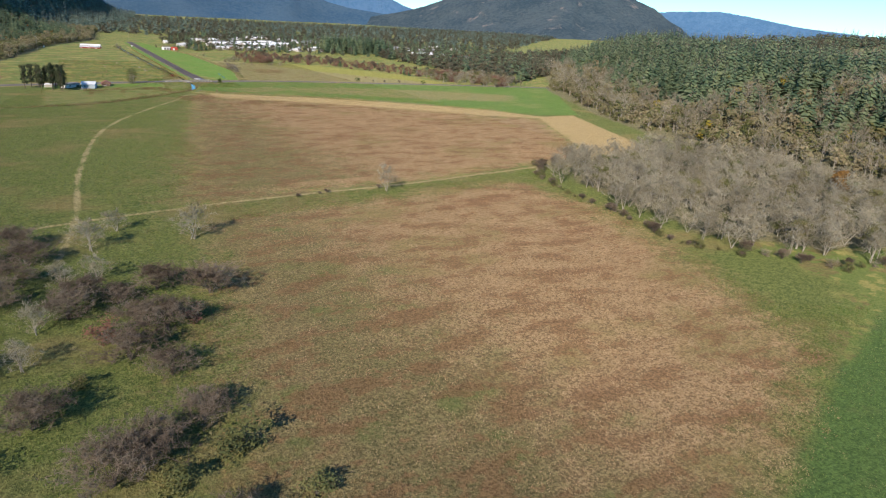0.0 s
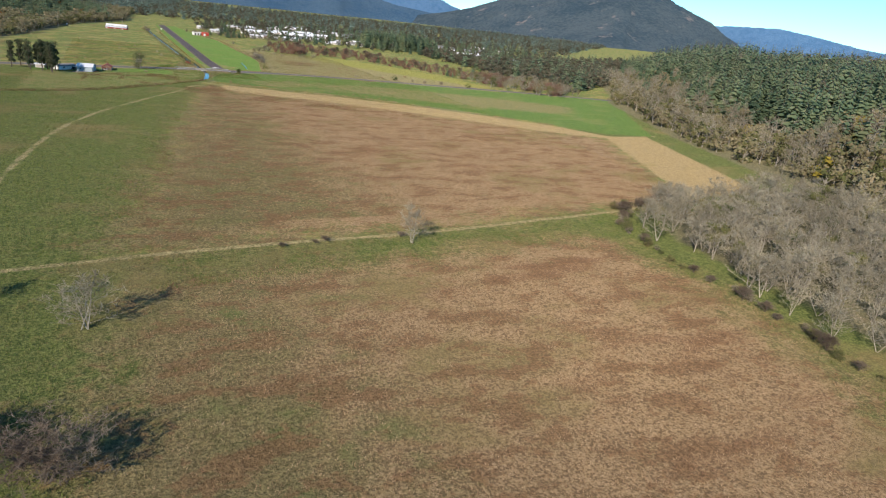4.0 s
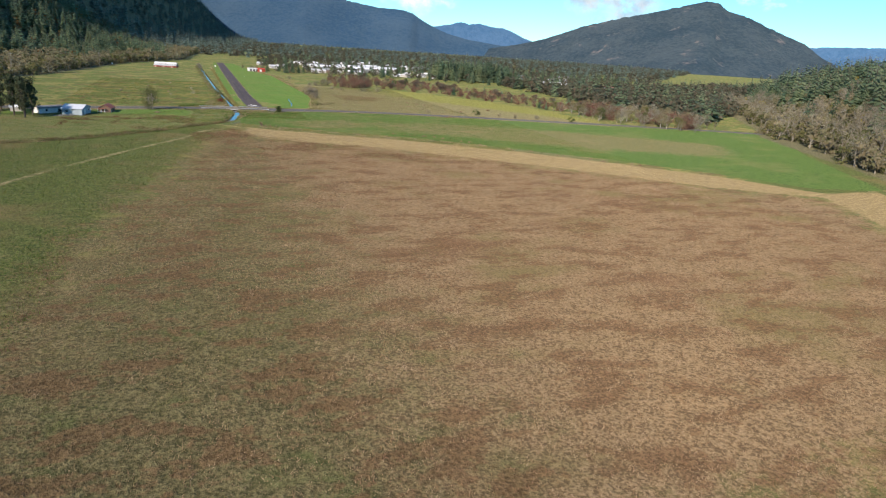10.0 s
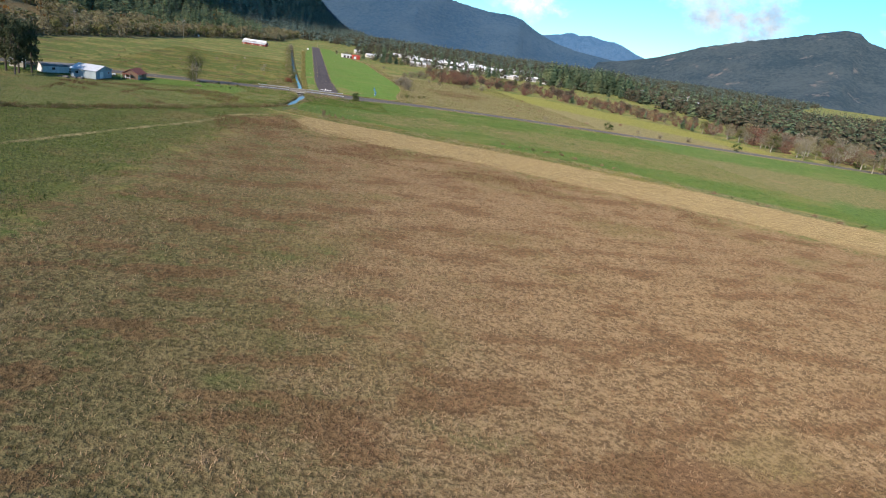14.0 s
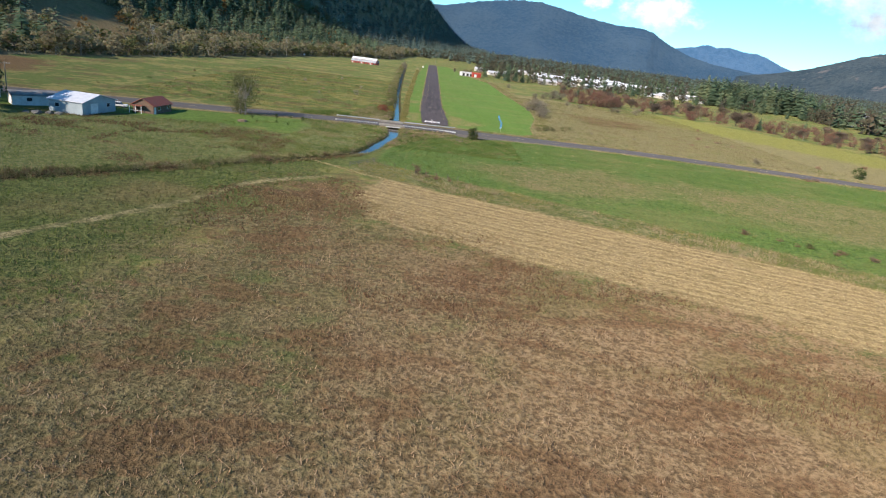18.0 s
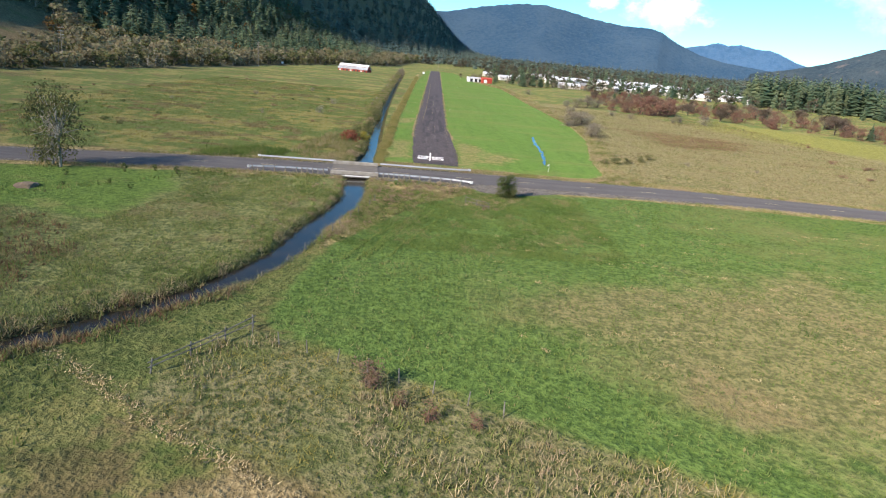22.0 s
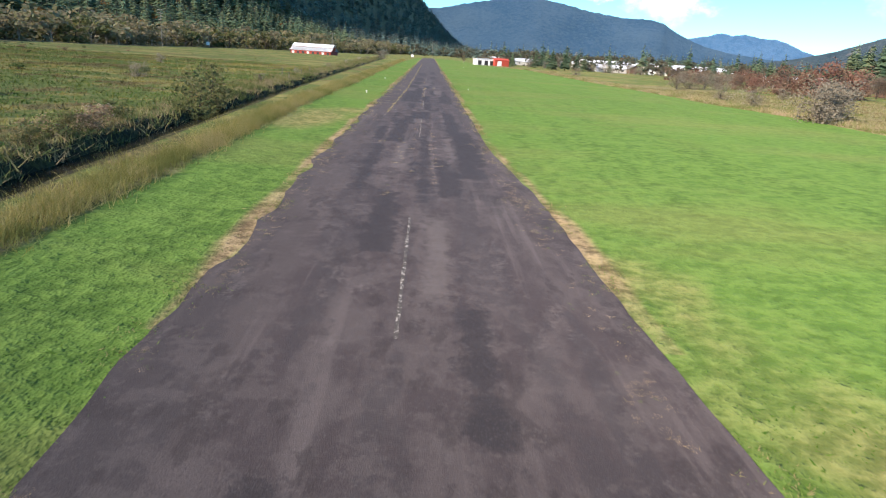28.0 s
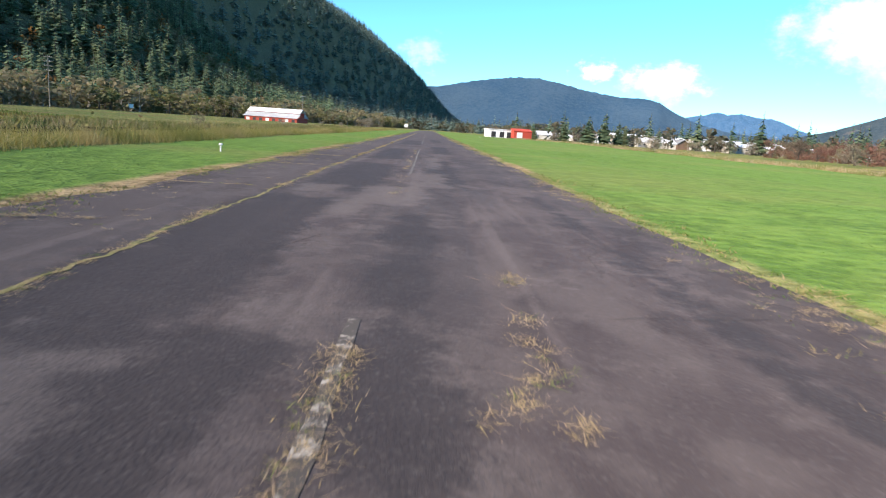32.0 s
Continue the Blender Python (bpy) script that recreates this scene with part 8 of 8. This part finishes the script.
xb, yb = scatter(-98, -40, -92, -62, 0.8, lambda x, y: (fbm(x, y, 7, 3, 141) > 0.12) & (inside([(-98, -82), (-84, -76), (-60, -66), (-44, -60), (-42, -70), (-62, -80), (-80, -90), (-98, -92)], x, y) > 0))
xs, ys = np.concatenate([xs, xb]), np.concatenate([ys, yb])
tufts("dock_patches", "patches of rust-brown docks in the creek meadow", MAT_G_RUST, xs, ys, (0.25, 0.7), (0.05, 0.12), 8, 0.32, 0.8)
xs, ys = scatter(-18, 110, -180, -86, 0.8, lambda x, y: (inside(HEDGE_BAND, x, y) > 0.5) & (fbm(x, y, 5, 3, 139) > 0.0))
tufts("hedge_weeds", "tall grey-brown weeds between the fields", MAT_G_TALL, xs, ys, (0.3, 0.85), (0.04, 0.10), 10, 0.28, 0.6)
# golden row along the ditch beside the runway, and the ditch banks
yy = np.repeat(np.arange(-9, 420, 0.32), 7)
xx = np.interp(yy, [-9, 25, 100, 300, 480], [-10.6, -11.1, -12.6, -14.2, -16]) + rng.normal(0, 0.52, len(yy)) + 0.4 * fbm(yy, yy * 0, 9, 2, 4)
tufts("golden_grass_row", "row of tall golden grass beside the ditch", MAT_G_GOLD, xx, yy + rng.normal(0, 0.2, len(yy)), (0.22, 0.72), (0.012, 0.036), 22, 0.24, 0.9)
cn = np.array(smooth_line(CREEK_N[1:], 0.7))
k = np.repeat(np.arange(len(cn)), 7)
px, py = cn[k, 0] - 1.1 - np.abs(rng.normal(0, 2.2, len(k))), cn[k, 1] + rng.normal(0, 0.4, len(k))
tufts("ditch_weeds", "dense olive and tan weeds on the ditch bank", MAT_G_REED, px, py, (0.22, 0.6), (0.04, 0.10), 11, 0.3, 1.1)
DITCH_BANK = [(-15.6, -9), (-15.9, 10), (-17.2, 30), (-21, 34), (-27, 20), (-31, 0), (-25, -10)]
xs, ys = scatter(-32, -15, -10, 36, 0.6, lambda x, y: (inside(DITCH_BANK, x, y) > 1.5 * fbm(x, y, 5, 2, 151)) & (along(CREEK, x, y) > 1.6) & (along(ROAD, x, y) > 6.6) & (fbm(x, y, 3.5, 2, 152) > -0.25))
w_ = fbm(xs, ys, 5, 2, 153) + rng.normal(0, 0.2, len(xs)) > 0.0
tufts("ditch_bank_grass", "tall tangled tan grass on the ditch bank", MAT_G_TALL, xs[w_], ys[w_], (0.45, 1.15), (0.03, 0.08), 13, 0.3, 0.6)
tufts("ditch_bank_weeds", "tall yellow-green weeds on the ditch bank", MAT_G_REED, xs[~w_], ys[~w_], (0.4, 1.0), (0.03, 0.09), 12, 0.3, 0.7)
REED_BED = [(-46, -18), (-44, -7), (-37, 0), (-30, -2), (-30, -9)]
xs, ys = scatter(-47, -29, -19, 1, 0.6, lambda x, y: (inside(REED_BED, x, y) > 0) & (along(ROAD, x, y) > 6.2))
tufts("reed_bed", "dark green reeds beside the road", MAT_G_GREEN, xs, ys, (0.5, 1.2), (0.03, 0.08), 12, 0.3, 0.4)
# verge between road and lawn
xs, ys = scatter(-12, 120, -22, -3, 0.3, lambda x, y: (inside(VERGE_N, x, y) > 0) & (along(ROAD, x, y) > 5.3))
tufts("verge_grass", "dry straw and green verge grass beside the road", MAT_G_TALL, xs, ys, (0.10, 0.34), (0.02, 0.05), 14, 0.17, 1.1)
xs, ys = scatter(2, 18, -43, -29, 0.34, lambda x, y: (inside(FENCE_PATCH, x, y) > 1.6 * fbm(x, y, 3, 3, 99)) & (rng.uniform(0, 1, x.shape) < 0.9))
tufts("fence_grass", "dry tan grass around the broken fence", MAT_G_TALL, xs, ys, (0.08, 0.3), (0.025, 0.06), 11, 0.22, 1.3)
xs, ys = scatter(-60, 160, -60, -5, 0.5, lambda x, y: (np.abs(along(ROAD, x, y) - 7.2) < 1.2) & (inside(PULLOUT, x, y) < 0) & (along(CREEK, x, y) > 2) & ((y < -14) | (x < -14)))
tufts("roadside_grass", "dry roadside grass", MAT_G_TALL, xs, ys, (0.15, 0.5), (0.04, 0.10), 9, 0.2, 0.8)
# meadows north of the road
xs, ys = scatter(-110, -17, -12, 200, 1.15, lambda x, y: (along(ROAD, x, y) > 7) & (x < np.interp(y, [-10, 40, 240], [-17, -19, -26])))
tufts("north_meadow_grass", "tussocky yellow-green meadow grass", MAT_G_MEADOW, xs, ys, (0.10, 0.32), (0.08, 0.18), 8, 0.4, 1.1)
xs, ys = scatter(36, 150, -12, 200, 1.2, lambda x, y: (along(ROAD, x, y) > 7) & (inside(LAWN, x, y) < -0.5) & (inside(PULLOUT, x, y) < 0))
tufts("dry_meadow_grass", "dry tan and olive meadow grass", MAT_G_DRY, xs, ys, (0.15, 0.45), (0.08, 0.18), 7, 0.34, 0.8)
edge_r = np.array(smooth_line([(34, -6), (38, 0), (40, 20), (48, 60), (52, 110), (50, 200), (48, 330), (36, 400)], 0.5))
k = np.repeat(np.arange(len(edge_r)), 8)
tufts("lawn_edge_grass", "pale dry grass along the edge of the lawn", MAT_G_TALL, edge_r[k, 0] + np.abs(rng.normal(0, 3.2, len(k))), edge_r[k, 1] + rng.normal(0, 0.4, len(k)), (0.2, 0.7), (0.05, 0.12), 8, 0.3, 0.8)
# the lawn near the runway
xs, ys = scatter(-10.5, 13, 30, 190, 0.33, lambda x, y: inside(RUNWAY, x, y) < -0.1)
tufts("lawn_grass", "short mown lawn grass beside the runway", MAT_G_LAWN, xs, ys, (0.012, 0.045), (0.03, 0.08), 6, 0.12, 2.6)
xs, ys = scatter(-10.5, 30, -7, 34, 0.42, lambda x, y: (inside(RUNWAY, x, y) < -0.1) & (inside(LAWN, x, y) > 0))
tufts("lawn_tufts", "short mown lawn grass at the threshold", MAT_G_LAWN, xs, ys, (0.02, 0.07), (0.05, 0.12), 6, 0.14, 2.2)
xs, ys = scatter(13, 26, 40, 190, 0.5, lambda x, y: x > 12)
tufts("wide_lawn_grass", "short mown lawn grass further from the runway", MAT_G_LAWN, xs, ys, (0.015, 0.05), (0.04, 0.1), 6, 0.18, 2.4)
# grass that creeps over the runway's edges
ey = np.repeat(np.arange(-4, 330, 0.12), 3)
side_ = rng.choice([0, 1], len(ey))
ex = np.where(side_ == 0, np.interp(ey, ry_, lx), np.interp(ey, ry_, hx)) + rng.normal(0, 0.32, len(ey)) + np.where(side_ == 0, -0.1, 0.1)
m_ = fbm(ex * 0.6, ey, 2.6, 3, 161) + rng.normal(0, 0.1, len(ey)) > 0.02
tufts("edge_grass", "tufts of green grass creeping over the runway's edge", MAT_G_EDGE, ex[m_], ey[m_], (0.02, 0.07), (0.01, 0.028), 14, 0.13, 1.6, "grass", np.full(m_.sum(), 0.045))
# weeds in the runway's cracks and along its edges
wx, wy = [], []
for a, b, x, dens, sc in ((86, 125, -0.16, 9, 0.05), (125, 127.4, -0.02, 26, 0.04), (136, 170, -0.2, 5, 0.05), (80, 330, -2.75, 22, 0.05), (40, 230, 4.25, 16, 0.28), (40, 230, -5.0, 16, 0.28), (40, 330, 4.6, 8, 0.2), (66, 180, -4.2, 5, 0.4), (8, 60, -4.4, 7, 0.2), (14, 42, 4.6, 7, 0.25), (60, 78, -0.3, 3, 0.06), (47, 70, 0.9, 3, 0.12), (47, 66, -1.0, 2.5, 0.1)):
    n_ = int((b - a) * dens)
    y = rng.uniform(a, b, n_)
    keep = np.sin(y * 1.3 + x * 5) + np.sin(y * 0.47 + x) + rng.normal(0, 0.5, n_) > 0.1
    x = np.interp(y, [82, 128, 330], [-3.3, -2.72, -2.75])[keep] if x == -2.75 else x
    wx.append(x + rng.normal(0, sc, n_)[keep] + 0.05 * np.sin(y[keep] * 0.6))
    wy.append(y[keep])
for y, x0, x1 in ((93, -5.1, -3.3), (97, -5.0, -3.0), (103, -5.2, -3.6), (110, -5.2, -3.2), (119, -5.1, -3.1), (128, -5.2, -3.2), (131.5, -5.2, -3.8), (137, -5.0, -3.2), (145, -5.2, -3.1), (152, -5.2, -3.2), (129.7, 1.3, 1.5), (129.4, 1.3, 1.5), (128.1, 1.22, 1.42), (127.6, 1.2, 1.36), (127.3, 1.25, 1.45), (126.9, 1.15, 1.45), (126.7, 1.0, 1.2), (126.4, 0.85, 1.15), (126.2, 1.2, 1.45), (86, -4.0, -1.6), (64.6, -1.4, -1.2), (63.0, -1.0, -0.8), (62.4, 0.6, 0.85), (61.2, 0.9, 1.1), (58.8, 0.9, 1.1), (57.1, 0.95, 1.1), (55.1, -1.35, -1.05), (54.8, 1.1, 1.35), (56.7, -0.85, -0.6), (53.0, -0.2, 0.0), (63.1, -2.5, -2.1), (60.5, -0.4, -0.2), (64.0, 3.1, 3.6), (57.4, 4.7, 5.3), (57.2, 4.8, 5.2), (62.4, 4.9, 5.3)):
    n_ = int(abs(x1 - x0) * 18) + 2
    t = rng.uniform(0, 1, n_)
    wx.append(x0 + (x1 - x0) * t)
    wy.append(y + rng.normal(0, 0.05, n_) + 0.25 * t)
wx, wy = np.concatenate(wx), np.concatenate(wy)
h_ = rng.uniform(0, 1, len(wx)) < 0.82
tufts("crack_weeds", "dry straw weeds in the cracks of the runway", MAT_G_WITHERED, wx[h_], wy[h_], (0.006, 0.03), (0.003, 0.008), 26, 0.055, 3.4, "weeds", np.full(h_.sum(), 0.082))
tufts("crack_grass", "green grass in the cracks of the runway", MAT_G_GREEN, wx[~h_], wy[~h_], (0.006, 0.03), (0.003, 0.008), 20, 0.04, 2.6, "weeds", np.full((~h_).sum(), 0.085))
